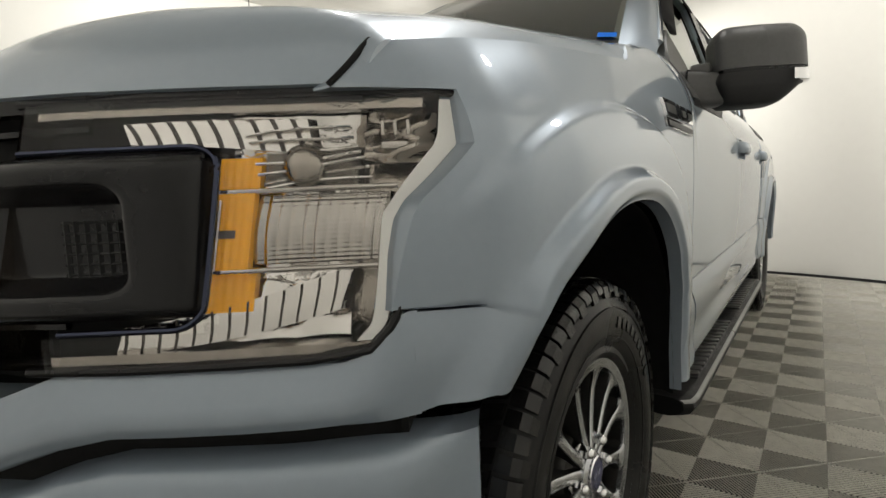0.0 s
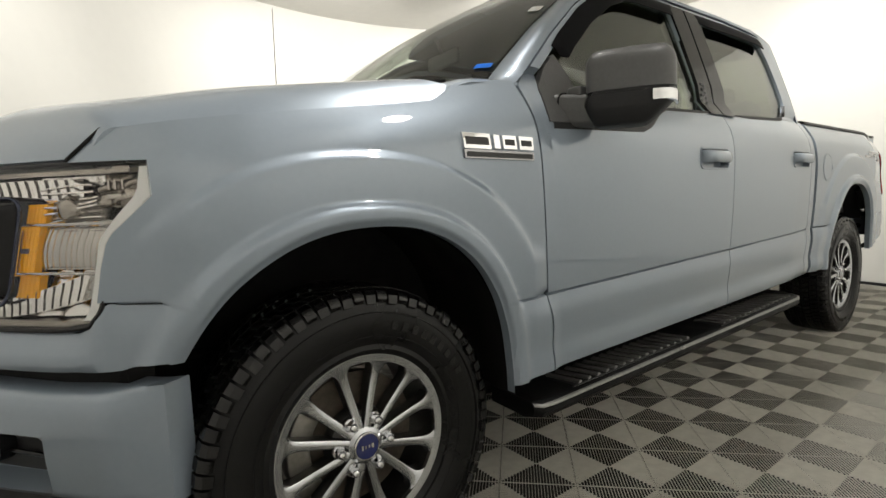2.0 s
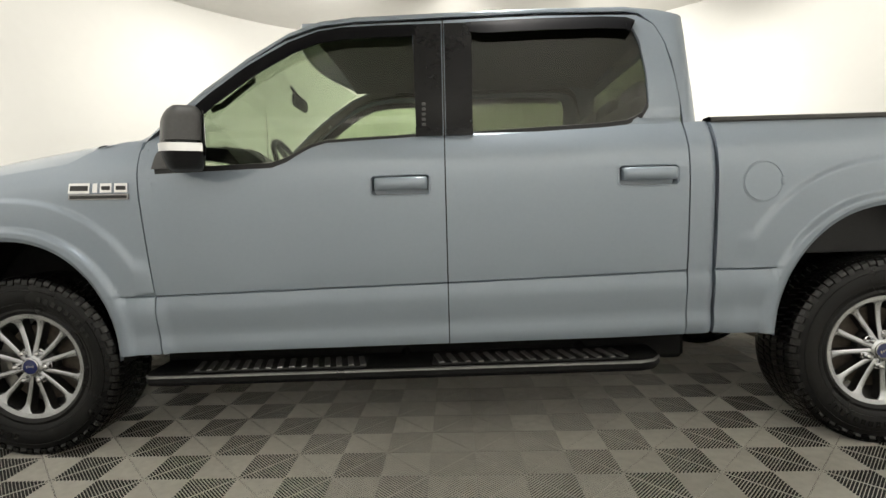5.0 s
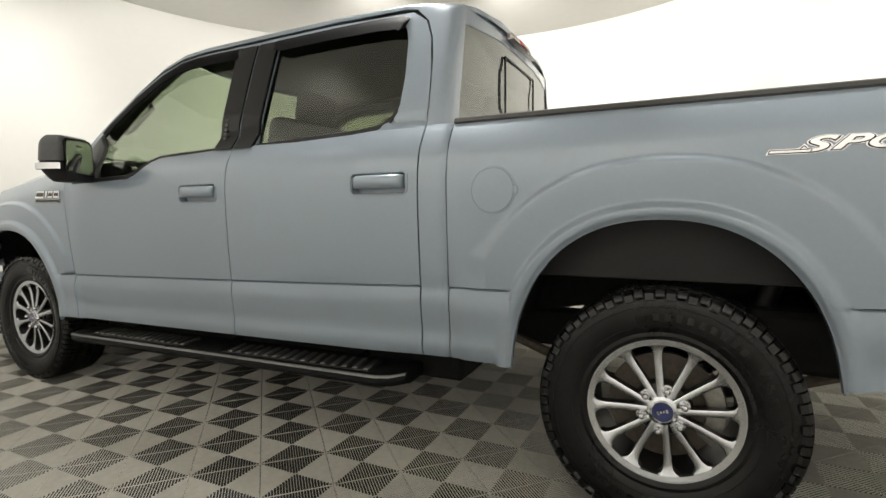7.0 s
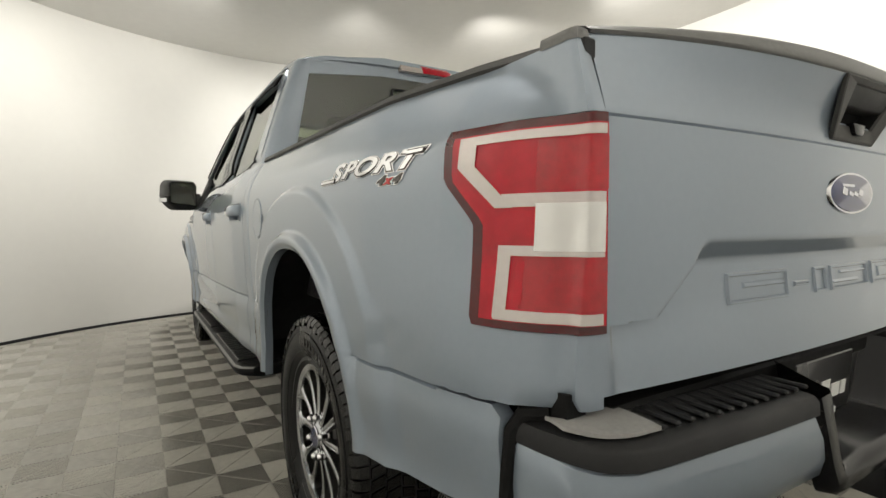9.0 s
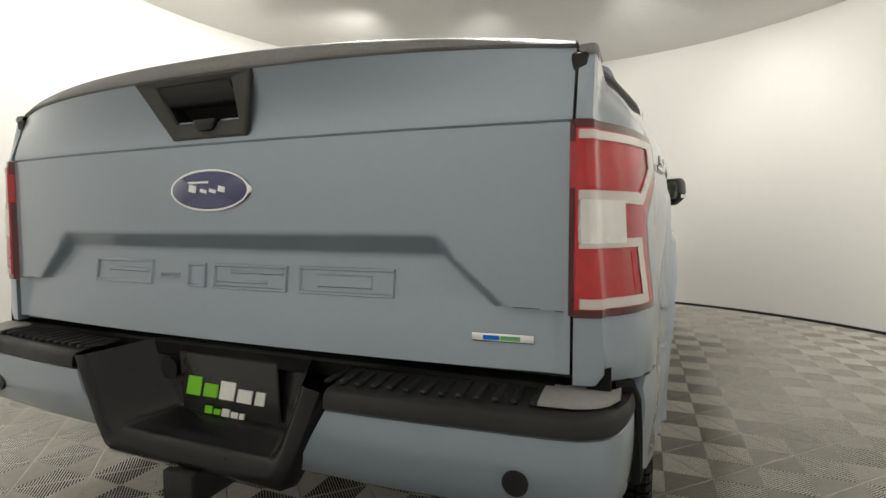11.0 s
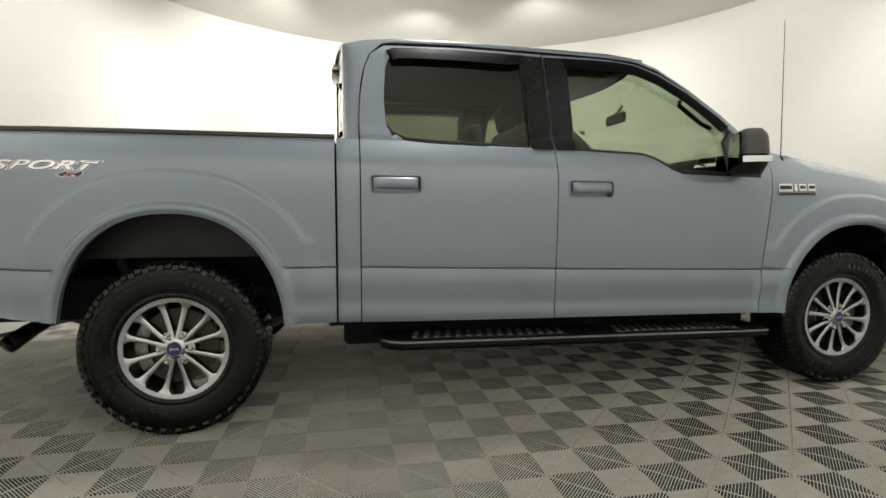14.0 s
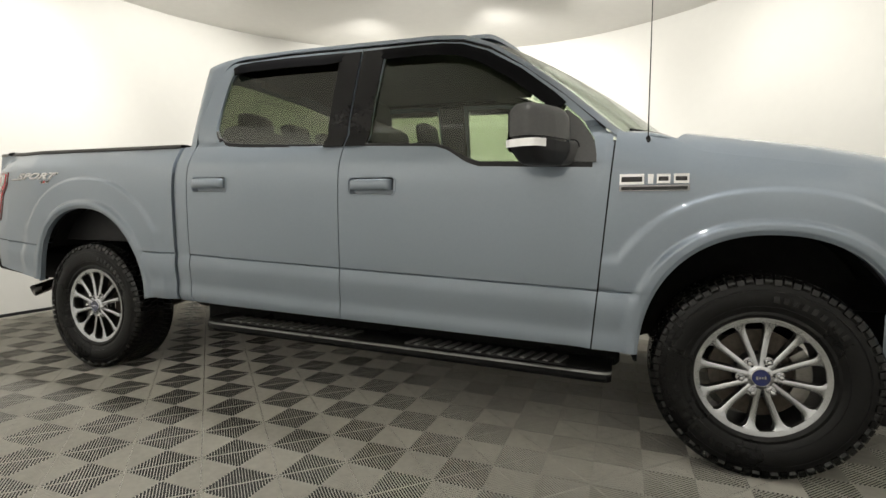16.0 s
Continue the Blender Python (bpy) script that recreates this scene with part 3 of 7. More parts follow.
# ---- cab corner, roof, pillars, back ----
for s in (1, -1):
    bm = bmesh.new()
    cols = []
    for i in range(9):
        x = -2.8375 - 0.1055 * i / 8
        rnd = 0.012 * max(0.0, (i - 5) / 3) ** 2
        zs = [0.503 + (1.385 - 0.503) * k / 40 for k in range(41)]
        cols.append([(x, s * (side_y(x, z) - rnd), z) for z in zs])
    add_columns(bm, cols[::-1], inward(s), s < 0)
    raw("cab_corner", bm, PAINT, truck)


def roof_z(x, y):
    a = abs(y)
    z = 1.957 - 0.030 * (a / 0.66) ** 2.4 - 0.012 * max(0, a - 0.6) / 0.06
    z -= 0.55 * max(0.0, x + 1.22) ** 1.5
    z -= 0.35 * max(0.0, -2.72 - x) ** 1.6
    return z


bm = bmesh.new()
g = []
for i in range(41):
    u = i / 40
    row = []
    for j in range(33):
        y = -0.66 + 1.32 * j / 32
        xf = -1.075 - 0.13 * (abs(y) / 0.66) ** 2.2
        xr = -2.955 + 0.05 * (abs(y) / 0.66) ** 3
        x = xf + (xr - xf) * u
        row.append(bm.verts.new((x, y, roof_z(x, y))))
    g.append(row)
add_grid(bm, g, lambda co: Vector((0, 0, -0.02)), False)
raw("roof", bm, PAINT, truck)
# roof rail from pillar base, over the doors, down to the cab corner
RAIL = [(-0.345, 0.872, 1.338, 0.80, 1.325), (-0.40, 0.874, 1.354, 0.797, 1.335), (-0.47, 0.874, 1.362, 0.79, 1.345), (-0.54, 0.878, 1.366, 0.784, 1.378), (-0.574, 0.884, 1.366, 0.778, 1.415), (-0.612, 0.883, 1.399, 0.770, 1.448), (-0.66, 0.868, 1.441, 0.761, 1.490), (-0.80, 0.832, 1.566, 0.735, 1.61), (-0.99, 0.783, 1.714, 0.702, 1.752),
        (-1.16, 0.745, 1.828, 0.675, 1.852), (-1.30, 0.722, 1.880, 0.660, 1.907), (-1.46, 0.712, 1.896, 0.66, 1.922), (-1.85, 0.708, 1.903, 0.66, 1.926), (-2.3, 0.705, 1.910, 0.66, 1.928),
        (-2.66, 0.707, 1.902, 0.66, 1.924), (-2.715, 0.713, 1.890, 0.658, 1.912), (-2.776, 0.735, 1.832, 0.657, 1.893), (-2.808, 0.766, 1.752, 0.675, 1.80), (-2.826, 0.799, 1.66, 0.70, 1.69), (-2.833, 0.833, 1.56, 0.722, 1.58), (-2.8385, 0.868, 1.45, 0.745, 1.46), (-2.839, 0.889, 1.376, 0.76, 1.376)]
for s in (1, -1):
    bm = bmesh.new()
    fine = []
    for a, b in zip(RAIL, RAIL[1:]):
        for k in range(3):
            fine.append([a[m] + (b[m] - a[m]) * k / 3 for m in range(5)])
    fine.append(RAIL[-1])
    g = []
    for x, y0, z0, y1, z1 in fine:
        row = []
        for j in range(9):
            t = j / 8
            c = math.sin(t * math.pi)
            back_ = step(-2.66, -2.776, x)
            bulge = 0.012 * c
            y, px, z = y0 + (y1 - y0) * t + bulge, x, z0 + (z1 - z0) * t + bulge
            # round the back corner of the cab
            yc = y0 - (y0 - y1) * lin(t, [0, 0.25, 0.45, 0.6, 0.75, 1], [0, 0.03, 0.12, 0.30, 0.6, 1])
            xc = x + (-2.912 - x) * lin(t, [0, 0.25, 0.45, 0.6, 0.75, 1], [0, 0.45, 0.78, 0.93, 0.99, 1.0])
            zc = z0 + (z1 - z0) * t
            y, px, z = y + (yc - y) * back_, px + (xc - px) * back_, z + (zc - z) * back_
            row.append(bm.verts.new((px, s * y, z)))
        lip = row[0].co - Vector((0, s * 0.016, 0.0))
        row.insert(0, bm.verts.new(lip))
        g.append(row)
    add_grid(bm, g, None, s < 0)
    raw("roof_rail", bm, PAINT, truck, "", 50)
# back wall of the cab round the rear window
def back_x(y, z):
    return -2.945 + 0.035 * (abs(y) / 0.7) ** 2.5 + 0.012 * max(0, z - 1.4)


BACKWIN = [(-0.742, 1.40), (0.742, 1.40), (0.708, 1.60), (0.680, 1.75), (0.668, 1.815), (0.3, 1.848), (-0.3, 1.848), (-0.668, 1.815), (-0.680, 1.75), (-0.708, 1.60)]
BACKOUT = [(-0.87, 1.30), (0.87, 1.30), (0.722, 1.60), (0.685, 1.79), (0.662, 1.893), (0.3, 1.94), (-0.3, 1.94), (-0.662, 1.893), (-0.685, 1.79), (-0.722, 1.60)]
bm = bmesh.new()
loops = []
for r in range(4):
    lp = []
    for k in range(10):
        for m in range(4):
            def mid(poly):
                p, q = poly[k], poly[(k + 1) % 10]
                return (p[0] + (q[0] - p[0]) * m / 4, p[1] + (q[1] - p[1]) * m / 4)
            o, i_ = mid(BACKOUT), mid(BACKWIN)
            t = r / 3
            y, z = o[0] + (i_[0] - o[0]) * t, o[1] + (i_[1] - o[1]) * t
            lp.append(bm.verts.new((back_x(y, z), y, z)))
    loops.append(lp)
for a, b in zip(loops, loops[1:]):
    for k in range(40):
        bm.faces.new((a[k], b[k], b[(k + 1) % 40], a[(k + 1) % 40]))
part("cab_back", bm, PAINT, truck)
bm = bmesh.new()
pts = [(v[0], v[1]) for v in BACKWIN]
fine = []
for a, b in zip(pts, pts[1:] + pts[:1]):
    fine += [(a[0] + (b[0] - a[0]) * k / 6, a[1] + (b[1] - a[1]) * k / 6) for k in range(6)]
for off in (0.003, 0.007):
    ring = [bm.verts.new((back_x(y, z) + off, y, z)) for y, z in fine]
    rows = sorted(set(round(p[1], 3) for p in fine))
    c = bm.verts.new((back_x(0, 1.64) + off, 0, 1.64))
    for k in range(len(ring)):
        bm.faces.new((ring[k], ring[(k + 1) % len(ring)], c))
rear_glass = part("rear_window", bm, GLASS_DARK, truck, "dark tinted rear window with a sliding pane")
bm = bmesh.new()
for y in (-0.25, 0.25):
    add_box(bm, (back_x(y, 1.62) - 0.001, y, 1.60), (0.010, 0.011, 0.385), None, 0.003)
add_box(bm, (back_x(0, 1.79) - 0.001, 0, 1.79), (0.010, 0.50, 0.010), None, 0.003)
part("slider_frame", bm, BLACK, rear_glass)
bm = bmesh.new()
add_prism(bm, [(-2.972, 1.884), (-2.962, 1.912), (-2.915, 1.940), (-2.86, 1.945), (-2.86, 1.92), (-2.94, 1.880)], "y", -0.212, 0.212, 0.005)
lamp3 = part("high_brake_lamp", bm, GREYLENS, truck, "long third brake lamp with red centre on the roof edge")
bm = bmesh.new()
add_prism(bm, [(-2.977, 1.886), (-2.966, 1.914), (-2.92, 1.944), (-2.91, 1.93), (-2.945, 1.884)], "y", -0.085, 0.085, 0.004)
part("red_lens", bm, REDLENS, lamp3, "red lens")

# windscreen and cowl
def shield(u, v):
    y = (u * 2 - 1)
    base = Vector((-0.262 - 0.265 * abs(y) ** 2.4, y * 0.79, 1.394 - 0.012 * abs(y) ** 2))
    topp = Vector((-1.07 - 0.13 * abs(y) ** 2.2, y * 0.665, 1.927 - 0.045 * abs(y) ** 2.4))
    p = base.lerp(topp, v)
    p.z += 0.035 * math.sin(v * math.pi)
    return p


bm = sheet(shield, 20, 14)
wind = raw("windscreen", bm, GLASS_SHIELD, truck, "clear windscreen")
wind.visible_shadow = False
bm = bmesh.new()
for u0, u1, v0, v1 in ((0.965, 0.992, 0.545, 0.60),):
    add_grid(bm, [[bm.verts.new(shield(u0 + (u1 - u0) * i / 2, v0 + (v1 - v0) * j / 2) + Vector((0.004, 0, 0.004))) for j in range(3)] for i in range(3)])
part("paper_sticker", bm, WHITEPRINT, wind, "small white sticker")
bm = bmesh.new()
add_grid(bm, [[bm.verts.new(shield(0.966 + 0.030 * i / 2, 0.09 + 0.03 * j / 2) + Vector((0.004, 0, 0.004))) for j in range(3)] for i in range(3)])
part("blue_tape", bm, STICKERBLUE, wind, "strip of blue tape")
bm = sheet(lambda u, v: Vector((-0.14 - 0.13 * abs(2 * u - 1) ** 2.2 - 0.22 * v, (2 * u - 1) * 0.84, 1.352 - 0.03 * abs(2 * u - 1) ** 2 + 0.006 * v)), 20, 4, lambda co: Vector((0, 0, -0.05)))
part("cowl", bm, TRIM, truck, "black plastic cowl below the windscreen")
for k, (y0, y1) in enumerate(((-0.78, -0.05), (0.0, 0.7))):
    bm = bmesh.new()
    pa = [shield((y0 + (y1 - y0) * t / 6) / 0.8 / 2 + 0.5, 0.02) + Vector((0.012, 0, 0.006)) for t in range(7)]
    add_tube(bm, pa, 0.007, 6)
    add_tube(bm, [pa[0] + Vector((0.05, 0.02, -0.03)), pa[0] + Vector((0.03, 0.1, -0.006)), pa[3]], 0.007, 6)
    part("wiper", bm, BLACK, truck, "black wiper arm and blade")


# ---- hood ----
nose = Smooth([-0.2, 0, 0.2, 0.38, 0.525, 0.64, 0.76, 0.85, 0.90, 0.935, 0.955], [0.912, 0.925, 0.912, 0.868, 0.787, 0.70, 0.60, 0.523, 0.45, 0.37, 0.25], 0.022, 2400)


def front_x(y, z):
    return nose(abs(y)) - 0.2 * max(0, z - 0.85)


hood_cross = Smooth([-1, 0, 0.30, 0.45, 0.56, 0.62, 0.70, 0.78, 0.84, 0.88, 0.95], [0.10, 0.10, 0.102, 0.109, 0.111, 0.109, 0.101, 0.080, 0.047, 0.008, -0.06], 0.07)


def hood_edge_x(a):
    return front_x(a, 1.125) + 0.003


def hood(u, v):
    k = 2 * u - 1
    xr = -0.19 - 0.155 * abs(k) ** 2.4
    # side edge
    def edge(x):
        return lin(x, [-0.345, -0.245, -0.1, 0.49, 0.548], [0.877, 0.893, 0.874, 0.814, 0.802])
    xf = hood_edge_x(abs(k) * 0.802)
    x = xr + (xf - xr) * v
    ye = edge(x)
    y = ye * k
    base = 1.25 - 0.131 * x
    h = hood_cross(abs(k) * 0.885)
    z = base + h - 0.02 * max(0, x) ** 2 - 0.016 * step(0.15, 0.55, x) * step(0.5, 0.8, abs(k)) * (1 - step(0.86, 1.0, abs(k)))
    length = 0.05 + 0.16 * (1 - abs(k) ** 4)
    t = min(1.0, (xf - x) / length)
    roll = 1 - (1 - t) ** 2.8
    z = 1.128 + (z - 1.128) * roll if xf - x < length else z
    if x < -0.245:
        z += 0.033 * step(-0.245, -0.345, x) * abs(k) ** 12
    return Vector((x, y, z))


bm = bmesh.new()
us = [0.5 - 0.5 * math.cos(math.pi * i / 60) for i in range(61)]
vs = [1 - (1 - j / 40) ** 1.5 for j in range(41)]
add_grid(bm, [[bm.verts.new(hood(u, v)) for v in vs] for u in us], lambda co: Vector((-0.02 if co.x > 0.4 else 0, 0, -0.006)), True)
raw("hood", bm, PAINT, truck)
# painted top of the fender, from the hood's rear corner back to the pillar
for s in (1, -1):
    def fender_top(u, v):
        x = -0.318 - 0.29 * u
        z1 = lin(x, [-0.62, -0.52, -0.40, -0.345, -0.30], [1.372, 1.374, 1.362, 1.345, 1.315])
        y1 = side_y(x, z1) - 0.002
        y0 = 0.735 + 0.03 * u
        z0 = 1.352 + 0.034 * step(0.0, 0.5, u)
        return Vector((x, s * (y1 + (y0 - y1) * v), z1 - 0.001 + (z0 - z1) * v + 0.010 * math.sin(math.pi * v)))
    part("fender_top", sheet(fender_top, 16, 8, lambda co: Vector((0, 0, -0.012)), s > 0), PAINT, truck)
# dark shut line along the hood's side edges
for s in (1, -1):
    bm = bmesh.new()
    line = []
    for i in range(19):
        x = 0.549 - 0.072 * i / 18
        z = lin(x, [0.0, 0.424, 0.49, 0.549], [1.250, 1.193, 1.183, 1.121])
        line.append((x, s * (side_y(x, z) + 0.001), z + 0.0012))
    add_tube(bm, line, 0.0042, 6)
    part("hood_gap", bm, DARK, truck, "dark shut line beside the hood")
    bm = bmesh.new()
    add_tube(bm, [hood(0.5 + s * k, 0) - Vector((0.001, 0, 0.003)) for k in (0.35, 0.40, 0.44, 0.47, 0.49, 0.5)], 0.0025, 6)
    part("hood_gap", bm, DARK, truck)
# black seal in the gap between hood and lamps
bm = sheet(lambda u, v: Vector((front_x((2 * u - 1) * 0.80, 1.12) - 0.006, (2 * u - 1) * 0.80, 1.108 + 0.018 * v)), 60, 2, lambda co: Vector((-0.03, 0, 0)))
part("hood_seal", bm, BLACK, truck, "glossy black strip under the hood edge")


# ---- front: headlamps, grille, bumper ----
def band(s, yl, yr, z0, z1, off, nu, nv, depth=0.02):
    """A patch on the nose between two edges y = yl(z) (outer) and yr(z) (inner)."""
    def fn(u, v):
        z = z0 + (z1 - z0) * v
        y = yl(z) + (yr(z) - yl(z)) * u
        n = Vector((0.75, 0.66, 0)) if y > 0.45 else Vector((0.95, 0.3, 0))
        p = Vector((front_x(y, z), y, z)) + n * off
        return Vector((p.x, s * p.y, p.z))
    return sheet(fn, nu, nv, lambda co: Vector((-depth, -s * depth * 0.7, 0)))


HL_OUT = lambda z: lin(z, [0.79, 0.80, 0.83, 0.85, 0.965, 1.05, 1.065, 1.11, 1.12], [0.79, 0.825, 0.848, 0.852, 0.852, 0.893, 0.895, 0.893, 0.884])


def on_nose(s, y, z, depth):
    """A point behind the lamp cover."""
    return Vector((front_x(y, z) - depth, s * (y - 0.6 * depth), z))


def c_patch(s, d, outer, inner_hi, inner_lo, notch, z0, z1, za, zb, nu=22):
    """A lamp-shaped sheet with a notch cut out for the grille bar."""
    zs = [z0 + (za - z0) * k / 4 for k in range(4)] + [za + (zb - za) * k / 12 for k in range(12)] + [zb + (z1 - zb) * k / 4 for k in range(5)]
    bm = bmesh.new()
    for rows, inn in (([z for z in zs if z <= za + 1e-6], inner_lo), ([z for z in zs if za - 1e-6 <= z <= zb + 1e-6], notch), ([z for z in zs if z >= zb - 1e-6], inner_hi)):
        g = []
        for k in range(nu + 1):
            col = []
            for z in rows:
                y = outer(z) + (inn - outer(z)) * k / nu
                col.append(bm.verts.new(on_nose(s, y, z, d)))
            g.append(col)
        add_grid(bm, g)
    bmesh.ops.remove_doubles(bm, verts=bm.verts, dist=0.0004)
    return bm


def headlamp(s):
    def tray(u, v):
        z = 0.792 + 0.328 * v
        o = HL_OUT(z) - 0.004
        return on_nose(s, o + (0.46 - o) * u, z, 0.075)
    ob = part("headlamp", sheet(tray, 30, 20, lambda co: Vector((0.065, s * 0.035, 0))), SATIN, truck, "clear headlamp with amber block and white light tube")
    # bright bowl pressed in behind the lenses: deepest at mid height
    def bowl(u, v):
        z = 0.812 + 0.284 * v
        y = min(HL_OUT(z) - 0.03, 0.80) + (0.672 - min(HL_OUT(z) - 0.03, 0.80)) * u
        return on_nose(s, y, z, 0.036 + 0.022 * math.sin(v * math.pi) - 0.010 * u + 0.007 * abs(math.sin(u * 8 + 2.5 * v)))
    part("reflector", sheet(bowl, 20, 24), SILVER, ob, "bright aluminised reflector bowl")
    # combs of slots above and below, each a bright blade with dark gaps
    for lo in (False, True):
        ya, yb = (0.575, 0.752) if not lo else (0.588, 0.800)

        def comb(u, v):
            y = ya + (yb - ya) * u
            if lo:
                zc, hh = 0.824 + 0.052 * u ** 1.7, 0.016 + 0.012 * u
            else:
                zc, hh = 1.077 - 0.010 * u ** 2, 0.013 + 0.010 * u
            return on_nose(s, y + 0.010 * (v - 0.5) * (1 if lo else -1), zc + hh * (2 * v - 1), 0.017 + 0.006 * u)
        part("reflector", sheet(comb, 24, 6, lambda co: Vector((-0.015, 0, 0))), SILVER, ob, "bright slotted reflector")
        n = 13 if lo else 9
        for k in range(n):
            u = (k + 0.4) / n
            g = []
            bm = bmesh.new()
            for v in (0.02, 0.35, 0.7, 0.98):
                p = comb(u - 0.030 * v * v, v) + Vector((0.0012, s * 0.0008, 0))
                q = comb(u - 0.030 * v * v + (0.010 if lo else 0.026), v) + Vector((0.0012, s * 0.0008, 0))
                g.append([bm.verts.new(p), bm.verts.new(q)])
            add_grid(bm, g, lambda co: Vector((-0.006, -s * 0.003, 0)))
            part("reflector_rib", bm, LAMPSLOT, ob)
    # main lens: a fluted clear block
    def main_lens(u, v):
        y = 0.834 - 0.128 * u
        z = 0.908 + 0.086 * v
        wob = 0.0022 * abs(math.sin(u * math.pi * 11)) + 0.00030 * math.sin(v * 2 * math.pi * 15) + 0.0010 * math.sin(u * 17.0)
        return on_nose(s, y, z, 0.026 - 0.006 * math.sin(v * math.pi) - wob)
    part("main_lens", sheet(main_lens, 132, 90, lambda co: Vector((-0.03, -s * 0.02, 0))), CLEARLENS, ob, "fluted clear projector lens", True, 80)
    for zz in (0.902, 1.000):
        bm = bmesh.new()
        add_tube(bm, [on_nose(s, y, zz, 0.014) for y in np.linspace(0.672, 0.842, 9)], 0.0035, 8)
        part("lens_bar", bm, CLEARLENS, ob, "clear bar")
    # ribbed clear lens above the main one
    def ribbed(u, v):
        y = 0.800 - 0.090 * u
        return on_nose(s, y, 1.005 + 0.048 * v, 0.026 - 0.0012 * math.sin(v * 2 * math.pi * 14) + 0.010 * (1 - u) ** 2)
    part("upper_lens", sheet(ribbed, 8, 112, lambda co: Vector((-0.02, -s * 0.01, 0))), CLEARLENS, ob, "ribbed clear upper lens", True, 80)
    bm = bmesh.new()
    m = Matrix.Translation(on_nose(s, 0.748, 1.028, 0.030)) @ Vector((0.80, s * 0.55, 0.0)).to_track_quat("Z", "Y").to_matrix().to_4x4()
    prof = [(0.001, 0.026)] + [(0.030 * math.sqrt(max(0.0, 1 - (h / 0.026) ** 2)) + 0.0008 * (k % 2), h) for k, h in enumerate(np.linspace(0.025, -0.004, 22))]
    add_lathe(bm, prof, m, 28)
    part("bulb_shade", bm, SATIN, ob, "ribbed grey bulb shade", True, 60)
    # stepped clear block in the upper outer corner, streaked by the lens in front of it
    def pocket(u, v):
        y = 0.868 - 0.062 * u
        return on_nose(s, y, 1.030 + 0.064 * v, 0.024 + 0.006 * math.sin(u * 9 + 4 * v) + 0.004 * math.sin(v * 14 + 3 * u))
    sm = part("side_marker", sheet(pocket, 20, 20, lambda co: Vector((-0.02, -s * 0.01, 0))), SATIN, ob, "grey clear side marker", True, 70)
    for k in range(3):
        bm = bmesh.new()
        add_box(bm, on_nose(s, 0.846 - 0.012 * k, 1.074, 0.018), (0.006, 0.005, 0.020), pose(0, 0, 0, 0, 0, s * 45), 0.002, 2)
        part("side_marker_lens", bm, CLEARLENS, sm)
    bm = bmesh.new()
    add_box(bm, on_nose(s, 0.835, 1.052, 0.018), (0.006, 0.034, 0.010), pose(0, 0, 0, 0, 0, s * 45), 0.003, 2)
    part("side_marker_lens", bm, CLEARLENS, sm)
    # silver bars that stand for long streaks of light in the upper bowl
    for k in range(7):
        bm = bmesh.new()
        y0, z0 = 0.815 - 0.004 * k, 1.012 + 0.011 * k
        add_tube(bm, [on_nose(s, y0 - 0.10 * t, z0 - 0.010 * t + 0.004 * math.sin(3 * t + k), 0.020 + 0.004 * math.sin(2 * k)) for t in (0, 0.25, 0.5, 0.75, 1.0)], 0.0022, 6)
        part("lens_streak", bm, SILVER, ob)
    # amber block in three steps
    for z0, z1, yo, d in ((0.852, 0.898, 0.714, 0.019), (0.898, 0.998, 0.708, 0.012), (0.998, 1.042, 0.709, 0.019)):
        bm = sheet(lambda u, v: on_nose(s, yo + (0.670 - yo) * u, z0 + (z1 - z0) * v, d - 0.0003 * math.cos(u * 10 * math.pi)), 40, 5, lambda co: Vector((-0.012, -s * 0.008, 0)))
        part("amber_lens", bm, AMBER, ob, "amber turn signal lens")
    bm = sheet(lambda u, v: on_nose(s, 0.694 - 0.016 * u, 0.943 + 0.010 * v, 0.0105), 3, 2)
    part("amber_mark", bm, RUST, ob, "dark moulded mark")
    bm = bmesh.new()
    add_tube(bm, [on_nose(s, 0.678, z, 0.009) for z in np.linspace(0.905, 0.99, 6)], 0.0022, 6)
    part("amber_edge", bm, CLEARLENS, ob, "clear beaded edge")
    # white light tube along the outer edge
    tube = lambda z: lin(z, [0.80, 0.88, 0.965, 1.05, 1.11], [0.014, 0.013, 0.014, 0.017, 0.016])
    bm = band(s, lambda z: HL_OUT(z) - 0.006, lambda z: HL_OUT(z) - 0.006 - tube(z), 0.812, 1.108, -0.006, 4, 40, 0.02)
    part("light_tube", bm, WHITEPL, ob, "white light tube along the outer edge")
    bm = sheet(lambda u, v: on_nose(s, 0.858 - 0.375 * u, 1.098 + 0.012 * v, 0.008), 20, 2, lambda co: Vector((-0.03, -s * 0.01, 0)))
    part("upper_trim", bm, SATIN, ob, "grey upper trim")
    bm = sheet(lambda u, v: on_nose(s, 0.825 - 0.30 * u, 0.796 + 0.013 * v, 0.008), 16, 2, lambda co: Vector((-0.03, -s * 0.01, 0)))
    part("lower_trim", bm, SATIN, ob, "grey lower trim")
    # blue-black edge round the notch for the grille bar
    path = [(0.47, 1.0565), (0.54, 1.0565)]
    path += [(0.645 + 0.030 * math.sin(q), 1.0265 + 0.030 * math.cos(q)) for q in [math.pi / 2 * k / 7 for k in range(8)]]
    path += [(0.676, 0.98), (0.677, 0.92)]
    path += [(0.647 + 0.030 * math.cos(q), 0.868 - 0.030 * math.sin(q)) for q in [math.pi / 2 * k / 7 for k in range(8)]]
    path += [(0.54, 0.838)]
    bm = bmesh.new()
    add_tube(bm, [on_nose(s, y, z, 0.002) for y, z in path], 0.0042, 8)
    part("notch_trim", bm, BLUECHROME, ob, "blue-black trim round the bar end")
